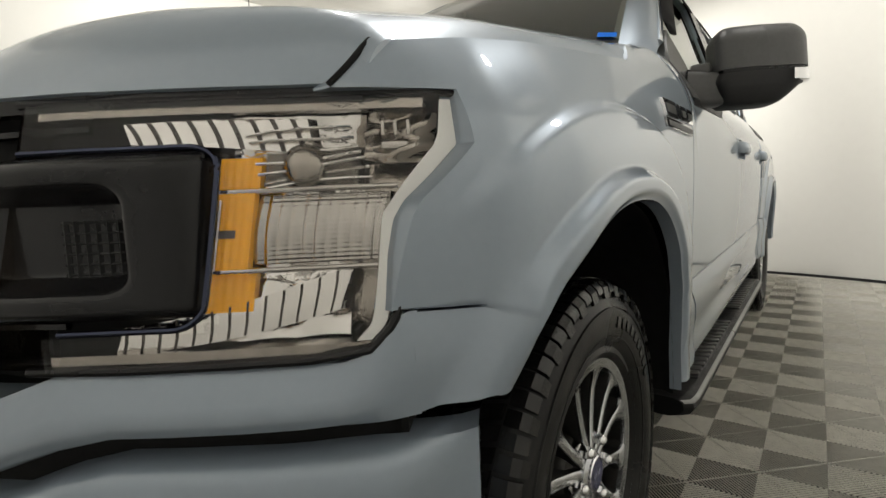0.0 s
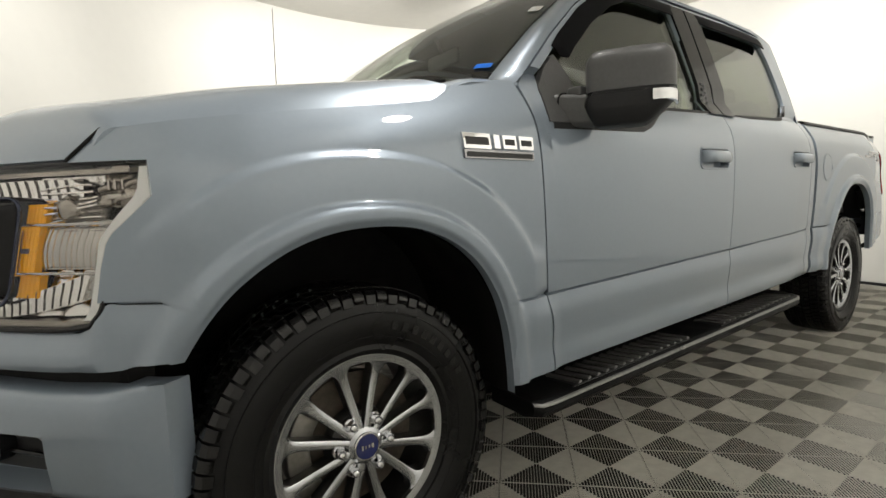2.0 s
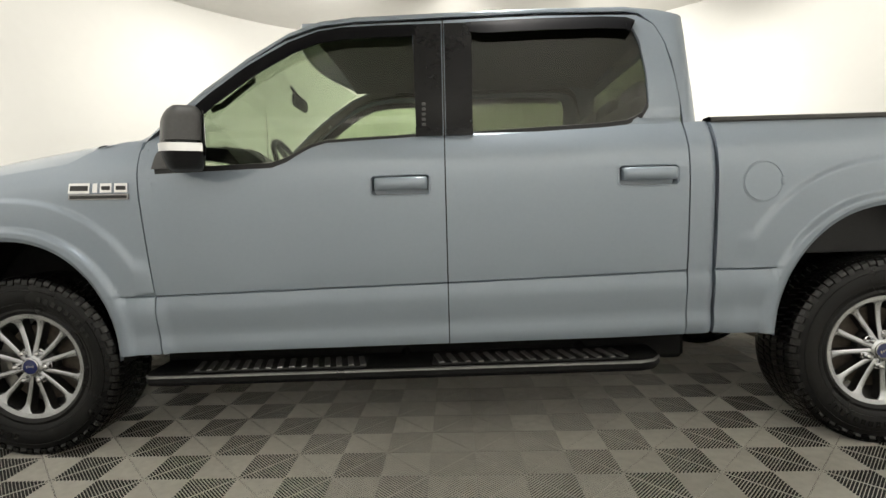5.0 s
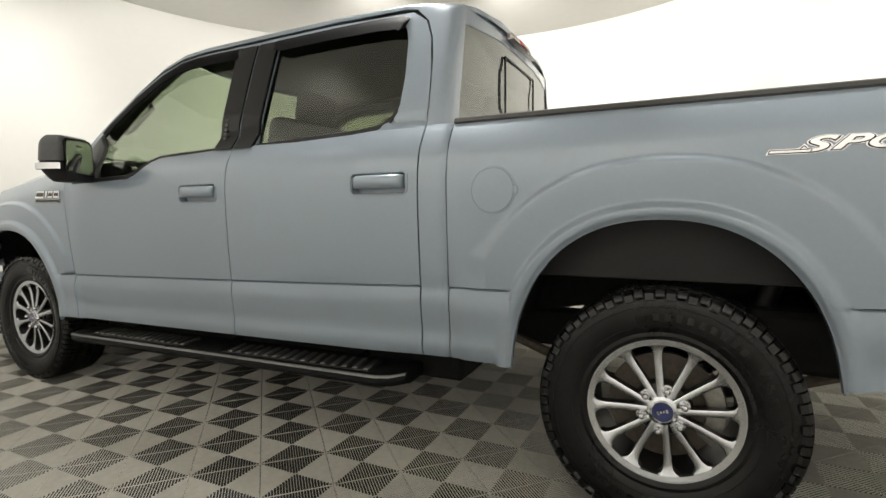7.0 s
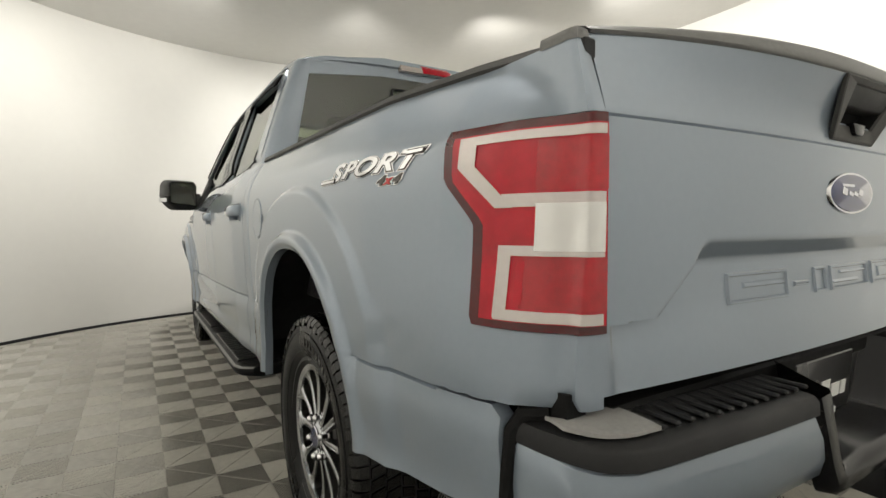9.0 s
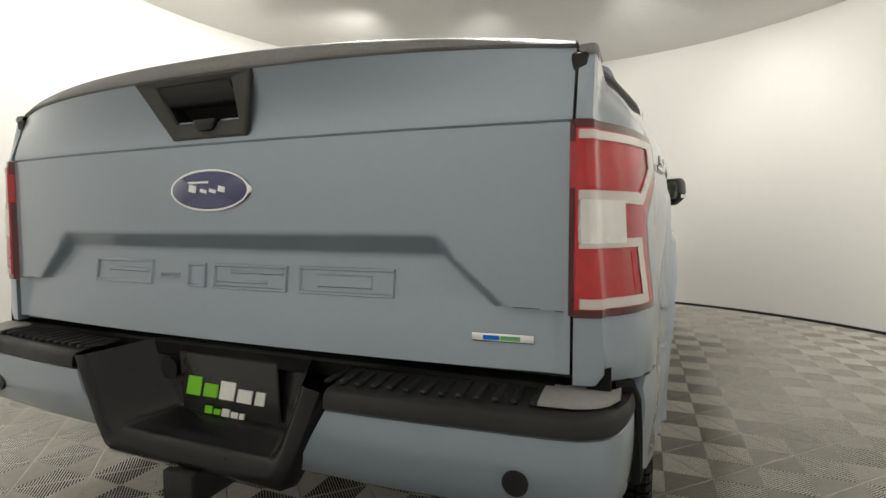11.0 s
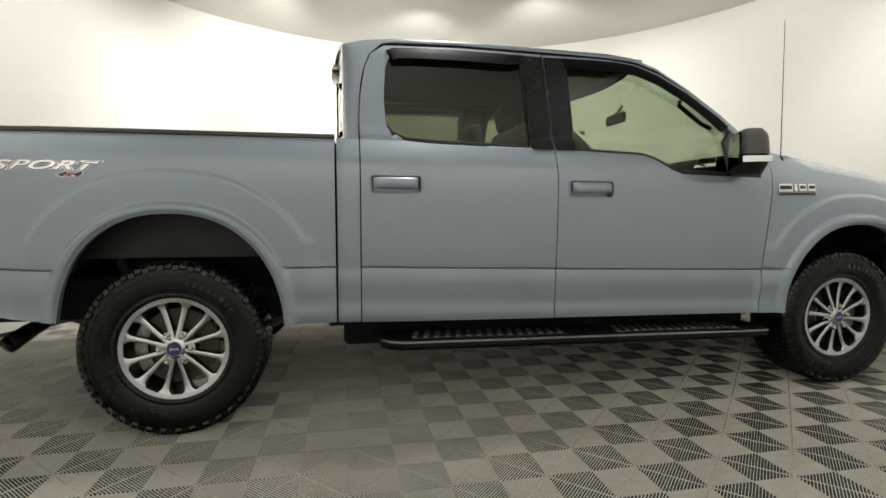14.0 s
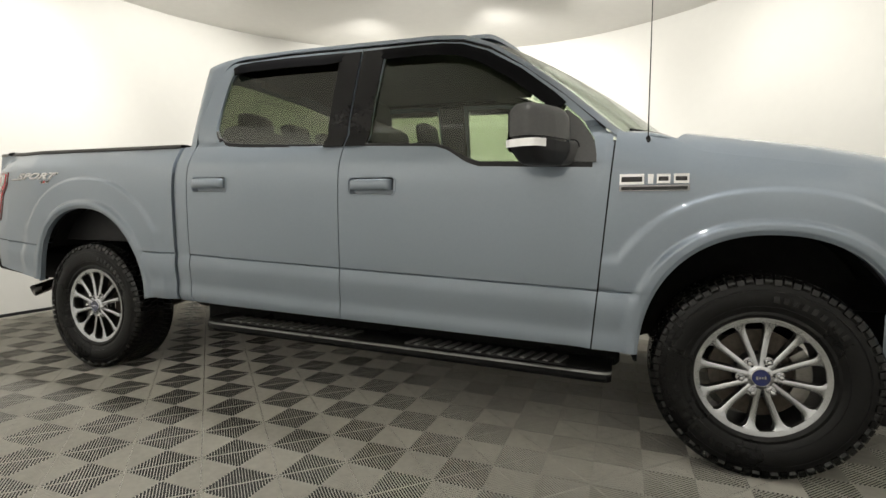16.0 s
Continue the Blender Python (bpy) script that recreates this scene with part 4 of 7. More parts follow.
    bm = c_patch(s, -0.001, lambda z: HL_OUT(z) - 0.003, 0.475, 0.525, 0.678, 0.794, 1.116, 0.834, 1.060)
    c = part("cover", bm, LENS, ob, "clear plastic cover", True, 80)
    c.visible_shadow = False
    rim = [(HL_OUT(z), z) for z in np.linspace(0.80, 1.115, 26)]
    rim = [(0.50, 0.792), (0.60, 0.79), (0.70, 0.79), (0.77, 0.791)] + rim + [(0.86, 1.119), (0.75, 1.119), (0.6, 1.119), (0.46, 1.119)]
    bm = bmesh.new()
    add_tube(bm, [Vector((front_x(y, z) - 0.005, s * (y - 0.002), z)) for y, z in rim], 0.0062, 8)
    part("rim_seal", bm, BLACK, ob, "black rubber seal")


for s in (1, -1):
    headlamp(s)

# grille: dark mesh field, black bars with pocketed ends
grille = part("grille", sheet(lambda u, v: Vector((front_x((2 * u - 1) * 0.66, 0.95) - 0.07 - 0.03 * v, (2 * u - 1) * 0.66, 0.76 + 0.36 * v)), 24, 4, lambda co: Vector((-0.03, 0, 0))), DARK, truck, "black grille with a thick bar reaching into each headlamp")
bm = bmesh.new()
for k in range(7):
    z = 0.79 + 0.05 * k
    add_tube(bm, [Vector((front_x(y, z) - 0.05, y, z)) for y in np.linspace(-0.5, 0.5, 13)], 0.006, 5)
part("mesh_bar", bm, BLACK, grille)
for s in (1, -1):
    def bar(u, v):
        # thick bar wrapping the nose; rounded border, a deep pocket near its outer end
        y = 0.668 * (1 - u)
        z = 0.846 + 0.204 * v
        dy, dz = 0.668 - y, min(v, 1 - v) * 0.204
        r = 0.022
        edge = min(dy, dz)
        corner_ = math.hypot(max(0, r - dy), max(0, r - dz))
        drop = r - math.sqrt(max(0.0, r * r - min(corner_, r) ** 2))
        p = step(0.030, 0.062, dz) * step(0.050, 0.095, dy)
        x = front_x(y, 0.95) + 0.020 - drop * 1.6 - 0.045 * p
        return Vector((x, s * (y - 0.3 * (drop + 0.02 * p)), z))
    br = part("grille_bar", sheet(bar, 80, 48, lambda co: Vector((-0.05, -s * 0.02, 0))), BLACK, grille, "thick gloss black bar", True, 60)
    for i in range(7):
        bm = bmesh.new()
        y = 0.585 - 0.011 * i
        add_box(bm, (front_x(y, 0.95) - 0.024, s * (y - 0.006), 0.935), (0.006, 0.003, 0.075))
        part("pocket_slat", bm, TRIM, br)
    for j in range(6):
        bm = bmesh.new()
        z = 0.905 + 0.013 * j
        add_tube(bm, [(front_x(y, 0.95) - 0.023, s * (y - 0.006), z) for y in (0.59, 0.55, 0.515)], 0.0018, 5)
        part("pocket_slat", bm, TRIM, br)


def bumper_front(name, rows, material, label, ymax=0.903, depth=0.05, end=(0.84, 0.90, 0.45), flush=False, pocket=None):
    """Rows of (z, push out); the strip wraps the nose from side to side. A pocket is pressed in between two y and two rows."""
    bm = bmesh.new()
    ys = [ymax, ymax - 0.006, ymax - 0.014] + [v for v in (0.88, 0.865) if v < ymax - 0.018] + [0.856, 0.847, 0.836, 0.825, 0.80, 0.76, 0.70, 0.64, 0.58, 0.525, 0.45, 0.38, 0.3, 0.2, 0.1]
    if pocket:
        ys = sorted(set(ys + [pocket[1], pocket[1] - 0.007, pocket[0] + 0.007, pocket[0]]), reverse=True)
    full = [(-1, y) for y in ys] + [(1, 0)] + [(1, y) for y in ys[::-1]]
    g = []
    for sg, y in full:
        col = []
        for i, (z, off) in enumerate(rows):
            if pocket and pocket[0] < y < pocket[1] and pocket[2] <= i <= pocket[3]:
                off = -0.055
            zz = z(y) if callable(z) else z
            fx = front_x(y, min(zz, 0.85))
            n = Vector((lin(y, [0, 0.4, 0.6, 0.8, 0.9, 0.955], [1, 0.9, 0.75, 0.72, 0.4, 0.1]), lin(y, [0, 0.4, 0.6, 0.8, 0.9, 0.955], [0, 0.3, 0.66, 0.7, 0.9, 1.0]), 0))
            p = Vector((fx, y, zz)) + n * off * lin(y, [0, end[0], end[1], 1], [1, 1, end[2], end[2]])
            if flush:
                p.y += (side_y(p.x, zz) - p.y) * step(0.80, 0.862, y)
            col.append(bm.verts.new((p.x, sg * p.y, p.z)))
        g.append(col)
    add_grid(bm, g, lambda co: Vector((-depth, -math.copysign(0.6 * depth, co.y) if abs(co.y) > 0.3 else 0, 0)))
    return part(name, bm, material, truck, label, True, 40)


# upper painted wing below the lamps
upper_top = lambda y: lin(y, [0, 0.45, 0.50, 0.53, 0.80, 0.825, 0.847, 0.856, 0.955], [0.755, 0.755, 0.775, 0.786, 0.784, 0.796, 0.826, 0.8445, 0.8445])
upper_low = lambda y: lin(y, [0, 0.45, 0.50, 0.56, 0.74, 0.87, 0.955], [0.66, 0.665, 0.685, 0.706, 0.702, 0.712, 0.716])
mix2 = lambda a, b, t: (lambda y: a(y) + (b(y) - a(y)) * t)
bumper_front("front_bumper_upper", [(mix2(upper_low, upper_top, t), o) for t, o in ((0, -0.004), (0.08, 0.008), (0.25, 0.014), (0.5, 0.010), (0.75, -0.002), (0.92, -0.008), (1.0, -0.012))], PAINT, "painted upper bumper wing", 0.868, 0.05, (0.79, 0.868, 0.0), True)
low_top = lambda y: lin(y, [0, 0.45, 0.50, 0.56, 0.74, 0.84, 0.955], [0.63, 0.632, 0.652, 0.674, 0.668, 0.674, 0.684])
low_low = lambda y: lin(y, [0, 0.5, 0.8, 0.955], [0.42, 0.42, 0.425, 0.432])
fb = bumper_front("front_bumper", [(mix2(low_top, low_low, t), o) for t, o in ((0, -0.03), (0.015, -0.006), (0.04, 0.006), (0.09, 0.014), (0.2, 0.019), (0.38, 0.018), (0.41, 0.017), (0.6, 0.015), (0.86, 0.008), (0.89, 0.007), (0.95, -0.004), (1.0, -0.02))], PAINT, "painted lower front bumper", 0.907, end=(0.84, 0.89, 0.0), pocket=(0.50, 0.730, 6, 8))
bumper_front("bumper_gap", [(mix2(upper_low, low_top, t), -0.045) for t in (-0.6, 0.5, 1.6)], DARK, "black gap between bumper halves", 0.862)
bumper_front("front_air_dam", [(0.44, -0.04), (0.39, -0.025), (0.33, -0.035), (0.26, -0.06)], TRIM, "black plastic lower air dam", 0.90)
for s in (1, -1):
    # dark insert and round lamp in the bumper's pocket
    bm = sheet(lambda u, v: Vector((front_x(0.512 + 0.214 * u, 0.5) + 0.75 * -0.050, s * (0.512 + 0.214 * u - 0.66 * 0.050), 0.462 + 0.110 * v)), 10, 4, lambda co: Vector((-0.01, 0, 0)))
    fi = part("fog_insert", bm, TRIM, truck, "black plastic insert in the bumper")
    bm = bmesh.new()
    add_tube(bm, [Vector((front_x(y, 0.5) - 0.030, s * (y - 0.026), 0.500 + 0.06 * (0.70 - y))) for y in (0.53, 0.58, 0.63, 0.68, 0.71)], 0.005, 6)
    part("insert_bar", bm, BLACK, fi, "gloss black bar")
    bm = bmesh.new()
    add_cyl(bm, (0.735, s * 0.545, 0.517), (0.70, s * 0.53, 0.517), 0.040, 24)
    part("fog_lamp", bm, BLACK, fi, "dark round fog lamp")


# ---- bed ----
CORNER_X = [-4.49, -4.55, -4.61, -4.66, -4.70, -4.728, -4.745, -4.752, -4.756]
CORNER_Y = [0.0] * 6 + [0.836, 0.806, 0.778]


def corner(t, z, s, off):
    """A point on the rear corner; t from 0 at the side to 1 at the tailgate."""
    k = t * 8
    x = lin(k, list(range(9)), CORNER_X)
    ys = [max(side_y(CORNER_X[i], z), 0.808) for i in range(6)]
    for full, fall in zip(CORNER_Y[6:], (0.004, 0.010, 0.014)):
        ys.append(min(full, ys[-1] - fall))
    y = lin(k, list(range(9)), ys)
    x += 0.044 * t ** 1.5 * max(0.0, (z - 1.262) / 0.134)
    n = Vector((-lin(k, [0, 3, 5, 7, 8], [0.05, 0.35, 0.7, 1, 1]), lin(k, [0, 3, 5, 7, 8], [1, 0.9, 0.7, 0.2, 0.1]), 0))
    p = Vector((x, y, z)) + n * off
    return Vector((p.x, s * p.y, p.z))


def bed_side(s):
    bm = bmesh.new()
    x0, x1 = -4.735, -2.952
    xs = [x for x in arch_xs(ARCH_R, -4.49, x1)]
    foot = lambda x: 0.505 if x > -3.3 else lin(x, [-4.72, -4.64, -4.15], [0.635, 0.622, 0.555])
    low = lambda x: max(arch_z(x), foot(x) - 0.012) if arch_z(x) is not None else foot(x)
    top = lambda x: 1.383
    add_columns(bm, columns(xs, low, top, 10, 60, s), inward(s), s < 0)
    # rear corner above and below the tail lamp
    for z0, z1, n in ((1.266, 1.383, 8), (0.812, 0.929, 6)):
        fit = lambda t: z0 if z0 > 1 else min(z0, belt_line(lin(t * 8, list(range(9)), CORNER_X)) + 0.001)
        g = [[bm.verts.new(corner(1 - i / 24, fit(1 - i / 24) + (z1 - fit(1 - i / 24)) * j / n, s, 0.0)) for j in range(n + 1)] for i in range(25)]
        add_grid(bm, g, lambda co: Vector((0.03, 0, 0)), s < 0)
    cols = []
    for i in range(9):
        x = -4.645 + 0.155 * i / 8
        lo, mid = low(x) + 0.03 * max(0.0, (-4.615 - x) / 0.03) ** 2, belt_line(x)
        hi = mid - 0.004 - 0.02 * max(0.0, (-4.62 - x) / 0.025) ** 2
        cols.append([(x, s * side_y(x, min(z, mid - 0.008)), z) for z in [lo + (hi - 0.006 - lo) * k / 9 for k in range(10)] + [hi]])
    add_columns(bm, cols, inward(s), s < 0)
    g = [[bm.verts.new(corner(0.27 - 0.27 * i / 8, 0.929 + 0.337 * j / 12, s, 0.0)) for j in range(13)] for i in range(9)]
    add_grid(bm, g, None, s < 0)
    return raw("bed_side", bm, PAINT, truck)


def bed_rail(s):
    bm = bmesh.new()
    prof = [(0.002, -0.012), (0.008, -0.005), (0.003, 0.008), (-0.012, 0.014), (-0.06, 0.014), (-0.075, 0.004), (-0.075, -0.03)]
    g = []
    for i in range(31):
        x = -2.952 - (4.66 - 2.952) * i / 30
        y = side_y(x, 1.383)
        g.append([bm.verts.new((x, s * (y + a), 1.390 + b)) for a, b in prof])
    add_grid(bm, g, None)
    part("bed_rail_cap", bm, CAPTRIM, truck, "black plastic cap along the bed rail")


def corner_cap(s):
    bm = bmesh.new()
    g = []
    for i in range(19):
        t = 0.36 + 0.64 * i / 18
        g.append([bm.verts.new(corner(t, 1.380, s, o) + Vector((0, 0, z - 1.380))) for o, z in ((0.002, 1.380), (0.004, 1.388), (0.0, 1.398), (-0.012, 1.402), (-0.07, 1.404), (-0.075, 1.36))])
    add_grid(bm, g, None)
    part("corner_cap", bm, GATECAP, truck, "plastic cap on the bed corner in wall-lit grey")


for s in (1, -1):
    bed_side(s)
    bed_rail(s)
    corner_cap(s)
    # inner bed wall
    bm = bmesh.new()
    add_box(bm, (-3.84, s * 0.78, 1.10), (1.77, 0.03, 0.57), None, 0.004)
    part("bed_inner_wall", bm, TRIM, truck)
bm = bmesh.new()
add_box(bm, (-3.84, 0, 0.83), (1.77, 1.56, 0.03))
add_box(bm, (-2.965, 0, 1.10), (0.03, 1.56, 0.57), None, 0.004)
part("bed_floor", bm, TRIM, truck, "black lined bed")
# black seal between bed corner and bumper
for s in (1, -1):
    bm = bmesh.new()
    add_tube(bm, [(-4.70, s * 0.838, 0.802), (-4.672, s * 0.866, 0.797), (-4.655, s * 0.876, 0.765), (-4.651, s * 0.880, 0.70), (-4.646, s * 0.880, 0.63), (-4.63, s * 0.880, 0.606), (-4.55, s * 0.885, 0.600), (-4.15, s * 0.895, 0.558)], 0.014, 8)
    part("bumper_seal", bm, DARK, truck, "black seal between bed and bumper")
    bm = bmesh.new()
    add_prism(bm, [(-4.74, 0.84), (-4.58, 0.84), (-4.58, 0.62), (-4.74, 0.62)], "y", s * 0.80, s * 0.84)
    part("corner_filler", bm, DARK, truck)
for s in (1, -1):
    bm = bmesh.new()
    add_box(bm, (-4.66, s * 0.780, 1.04), (0.11, 0.05, 0.42), None, 0.006)
    part("corner_post", bm, DARK, truck)
# fuel door
bm = bmesh.new()
rings = []
for r, o in ((0.083, -0.002), (0.0815, 0.002), (0.0785, 0.0022), (0.0775, -0.002), (0.0765, -0.002), (0.0745, 0.0025), (0.04, 0.0026)):
    rings.append([bm.verts.new((-3.128 + r * math.cos(2 * math.pi * k / 48), side_y(-3.128 + r * math.cos(2 * math.pi * k / 48), 1.128 + r * math.sin(2 * math.pi * k / 48)) + o, 1.128 + r * 1.02 * math.sin(2 * math.pi * k / 48))) for k in range(48)])
for a, b in zip(rings, rings[1:]):
    for k in range(48):
        bm.faces.new((a[k], a[(k + 1) % 48], b[(k + 1) % 48], b[k]))
bm.faces.new(rings[-1])
fd = part("fuel_door", bm, PAINT, truck, "round painted fuel door", True, 25)
bm = bmesh.new()
add_box(bm, (-3.208, side_y(-3.208, 1.128) + 0.002, 1.128), (0.018, 0.008, 0.03), None, 0.003, 2)
part("fuel_latch", bm, PAINT, fd)


# ---- tail lamps ----
def tail_patch(name, s, tl, tr, z0, z1, off, material, parent, label="", nv=6, depth=0.012):
    f = lambda c: c if callable(c) else (lambda z: c)
    tl, tr = f(tl), f(tr)

    def fn(u, v):
        z = z0 + (z1 - z0) * v
        return corner(tl(z) + (tr(z) - tl(z)) * u, z, s, off)
    bm = sheet(fn, 16, nv, lambda co: Vector((depth, -s * depth, 0)))
    return part(name, bm, material, parent, label, True, 40)


TE = lambda z: lin(z, [0.93, 0.94, 1.10, 1.175, 1.245, 1.262], [0.20, 0.185, 0.17, 0.02, 0.01, 0.03])
for s in (1, -1):
    tl = tail_patch("tail_lamp", s, TE, 1.0, 0.931, 1.264, 0.005, REDDARK, truck, "red tail lamp with clear reversing light and pale grey band", 24, 0.05)
    ins = lambda d: (lambda z: TE(z) + d)
    tail_patch("outer_lens", s, ins(0.048), 0.985, 0.944, 1.249, 0.0075, REDLENS, tl, "crimson outer lens", 24)
    tail_patch("light_band", s, 0.10, 0.95, 1.231, 1.246, 0.0105, GREYLENS, tl, "pale grey light band", 3)
    tail_patch("light_band", s, 0.10, 0.178, 1.194, 1.232, 0.0105, GREYLENS, tl, "", 6)
    tail_patch("light_band", s, lambda z: lin(z, [1.124, 1.195], [0.27, 0.10]), lambda z: lin(z, [1.124, 1.195], [0.345, 0.178]), 1.124, 1.195, 0.0106, GREYLENS, tl, "", 10)
    tail_patch("light_band", s, 0.30, 0.95, 1.125, 1.146, 0.0108, GREYLENS, tl, "", 3)
    tail_patch("light_band", s, 0.295, 0.95, 1.048, 1.064, 0.0106, GREYLENS, tl, "", 3)
    tail_patch("light_band", s, 0.295, 0.35, 0.948, 1.062, 0.0105, GREYLENS, tl, "", 10)
    tail_patch("light_band", s, 0.30, 0.95, 0.946, 0.963, 0.0106, GREYLENS, tl, "", 3)
    tail_patch("brake_core", s, 0.44, 0.985, 1.150, 1.228, 0.0088, REDMID, tl, "deep red core", 6)
    tail_patch("reversing_lens", s, 0.445, 0.945, 1.056, 1.130, 0.0125, REVERSE, tl, "clear reversing light", 8)
    tail_patch("lower_core", s, 0.40, 0.985, 0.966, 1.046, 0.0088, REDMID, tl, "deep red core", 6)
    tail_patch("lower_facet", s, 0.37, 0.41, 0.972, 1.040, 0.0098, REDLENS, tl, "", 3)


# ---- tailgate ----
def gate_x(y, z):
    """Outer face of the tailgate: a nearly flat panel, a hollowed spoiler face above the seam, a lower panel set back under a ledge."""
    a = abs(y) / 0.775
    x = -4.786 + 0.036 * a ** 2.2
    if z > 1.262:
        t = (z - 1.262) / 0.134
        x += (-4.832 + 0.122 * a ** 2.6 - x) * t ** 1.7 + 0.010 * math.sin(min(1.0, t) * math.pi) * (1 - 0.4 * a)
        x += 0.006 * (1 - step(0.0, 0.05, t))
    half = lin(z, [0.80, 0.936, 0.942, 1.022, 1.07, 1.08], [0.760, 0.760, 0.655, 0.566, 0.538, 0.0])
    inside = step(half + 0.004, half - 0.026, abs(y)) if z < 1.08 else 0.0
    depth = 0.031 * lin(z, [0.825, 0.88, 0.95, 1.022, 1.032, 1.066, 1.072], [0.10, 0.34, 0.75, 1.0, 0.95, 0.06, 0])
    return x + inside * depth


bm = bmesh.new()
ys = sorted(set([round(v, 4) for v in list(np.linspace(-0.772, 0.772, 61)) + [s * v for s in (1, -1) for v in (0.734, 0.742, 0.751, 0.760, 0.765)] + [s * v for s in (1, -1) for v in np.arange(0.515, 0.665, 0.006)]]))
zs = sorted([0.828, 0.845, 0.86, 0.88, 0.90, 0.92, 0.932, 0.936, 0.939, 1.10, 1.15, 1.20, 1.24, 1.258, 1.2615, 1.2635, 1.267, 1.272, 1.28, 1.29, 1.30, 1.315, 1.33, 1.345, 1.36, 1.372, 1.384, 1.396] + [round(0.942 + 0.004 * k, 4) for k in range(35)])
add_grid(bm, [[bm.verts.new((gate_x(y, z), y, z)) for z in zs] for y in ys], lambda co: Vector((0.04, 0, 0)), False)
bmesh.ops.delete(bm, geom=[f for f in bm.faces if abs(f.calc_center_median().y) < 0.10 and 1.314 < f.calc_center_median().z < 1.384], context="FACES")
gate = part("tailgate", bm, PAINT, truck, "grey-blue tailgate with raised plain blocks and a hollowed spoiler", True, 30)
bm = bmesh.new()
line = [(gate_x(y, 1.263) + 0.003, y, 1.2635) for y in np.linspace(-0.765, 0.765, 25)]
add_tube(bm, line, 0.0032, 6)
part("gate_seam", bm, DARK, gate, "dark seam under the spoiler")
bm = bmesh.new()
g = []
for i in range(41):
    y = -0.771 + 1.542 * i / 40
    a = abs(y) / 0.775
    zt = 1.412 + 0.024 * (1 - a ** 2)
    xf = gate_x(y, 1.396)
    g.append([bm.verts.new((xf + dx, y, z)) for dx, z in ((0.004, 1.3955), (-0.004, 1.397), (-0.007, 1.401), (-0.003, zt - 0.010), (0.006, zt - 0.003), (0.022, zt + 0.002), (0.075, zt + 0.004), (0.085, zt - 0.01), (0.085, 1.385))])
add_grid(bm, g, None)
part("tailgate_cap", bm, GATECAP, gate, "plastic spoiler cap in wall-lit grey", True, 50)
# handle surround: a dark grey trapezoid plate with a paddle, a deep slot and a small pod below
def plate_at(y, z, proud):
    return (gate_x(y, z) - proud, y, z)


def ring_of(w_top, w_low, z_top, z_low, proud):
    out = []
    for w, z in ((w_top, z_top), (w_low, z_low)):
        ys_ = np.linspace(w, -w, 9) if z == z_top else np.linspace(-w, w, 9)
        out += [plate_at(y, z, proud) for y in ys_]
    return out


bm = bmesh.new()
loops = [[bm.verts.new(p) for p in ring_of(*q)] for q in ((0.164, 0.106, 1.396, 1.276, -0.004), (0.163, 0.105, 1.3955, 1.277, 0.005), (0.158, 0.102, 1.393, 1.281, 0.0075), (0.108, 0.090, 1.385, 1.309, 0.0065), (0.104, 0.088, 1.382, 1.312, 0.001))]
for a, b in zip(loops, loops[1:]):
    for k in range(18):
        bm.faces.new((a[k], a[(k + 1) % 18], b[(k + 1) % 18], b[k]))
hb = part("handle_bezel", bm, CAPTRIM, gate, "dark grey tailgate handle surround", True, 25)
bm = bmesh.new()
back = [[bm.verts.new(p) for p in ring_of(*q)] for q in ((0.104, 0.088, 1.382, 1.312, 0.001), (0.100, 0.086, 1.378, 1.318, -0.035))]
for k in range(18):
    bm.faces.new((back[0][k], back[0][(k + 1) % 18], back[1][(k + 1) % 18], back[1][k]))
bm.faces.new(back[1])
part("handle_slot", bm, DARK, hb, "deep black hand slot", True, 25)
bm = bmesh.new()
g = [[bm.verts.new(plate_at(y, z, o)) for z, o in ((1.347, -0.012), (1.346, 0.003), (1.350, 0.007), (1.376, 0.006), (1.384, 0.003))] for y in np.linspace(0.100, -0.100, 9)]
add_grid(bm, g, lambda co: Vector((0.012, 0, 0)))
part("handle_paddle", bm, TRIM, hb, "black lift handle", True, 40)
bm = bmesh.new()
add_prism(bm, [(-0.034, 1.316), (0.034, 1.316), (0.024, 1.297), (0.015, 1.291), (-0.015, 1.291), (-0.024, 1.297)], "x", gate_x(0, 1.30) - 0.017, gate_x(0, 1.30) + 0.004, 0.003)
part("camera_pod", bm, BLACK, hb, "small black camera pod")
bm = bmesh.new()
add_cyl(bm, plate_at(-0.128, 1.352, 0.004), plate_at(-0.128, 1.352, 0.010), 0.006, 14)
part("lock", bm, DARKCHROME, hb, "small round lock")


def oval(name, c, a, b, x, thick, material, parent, label="", seg=48):
    bm = bmesh.new()
    prof = [(1.0, 0.0), (1.0, thick * 0.6), (0.965, thick), (0.0001, thick)]
    rings = [[bm.verts.new((x - h, c[0] + a * r * math.cos(2 * math.pi * k / seg), c[1] + b * r * math.sin(2 * math.pi * k / seg))) for k in range(seg)] for r, h in prof]
    for p, q in zip(rings, rings[1:]):
        for k in range(seg):
            bm.faces.new((p[k], p[(k + 1) % seg], q[(k + 1) % seg], q[k]))
    return part(name, bm, material, parent, label, True, 40)


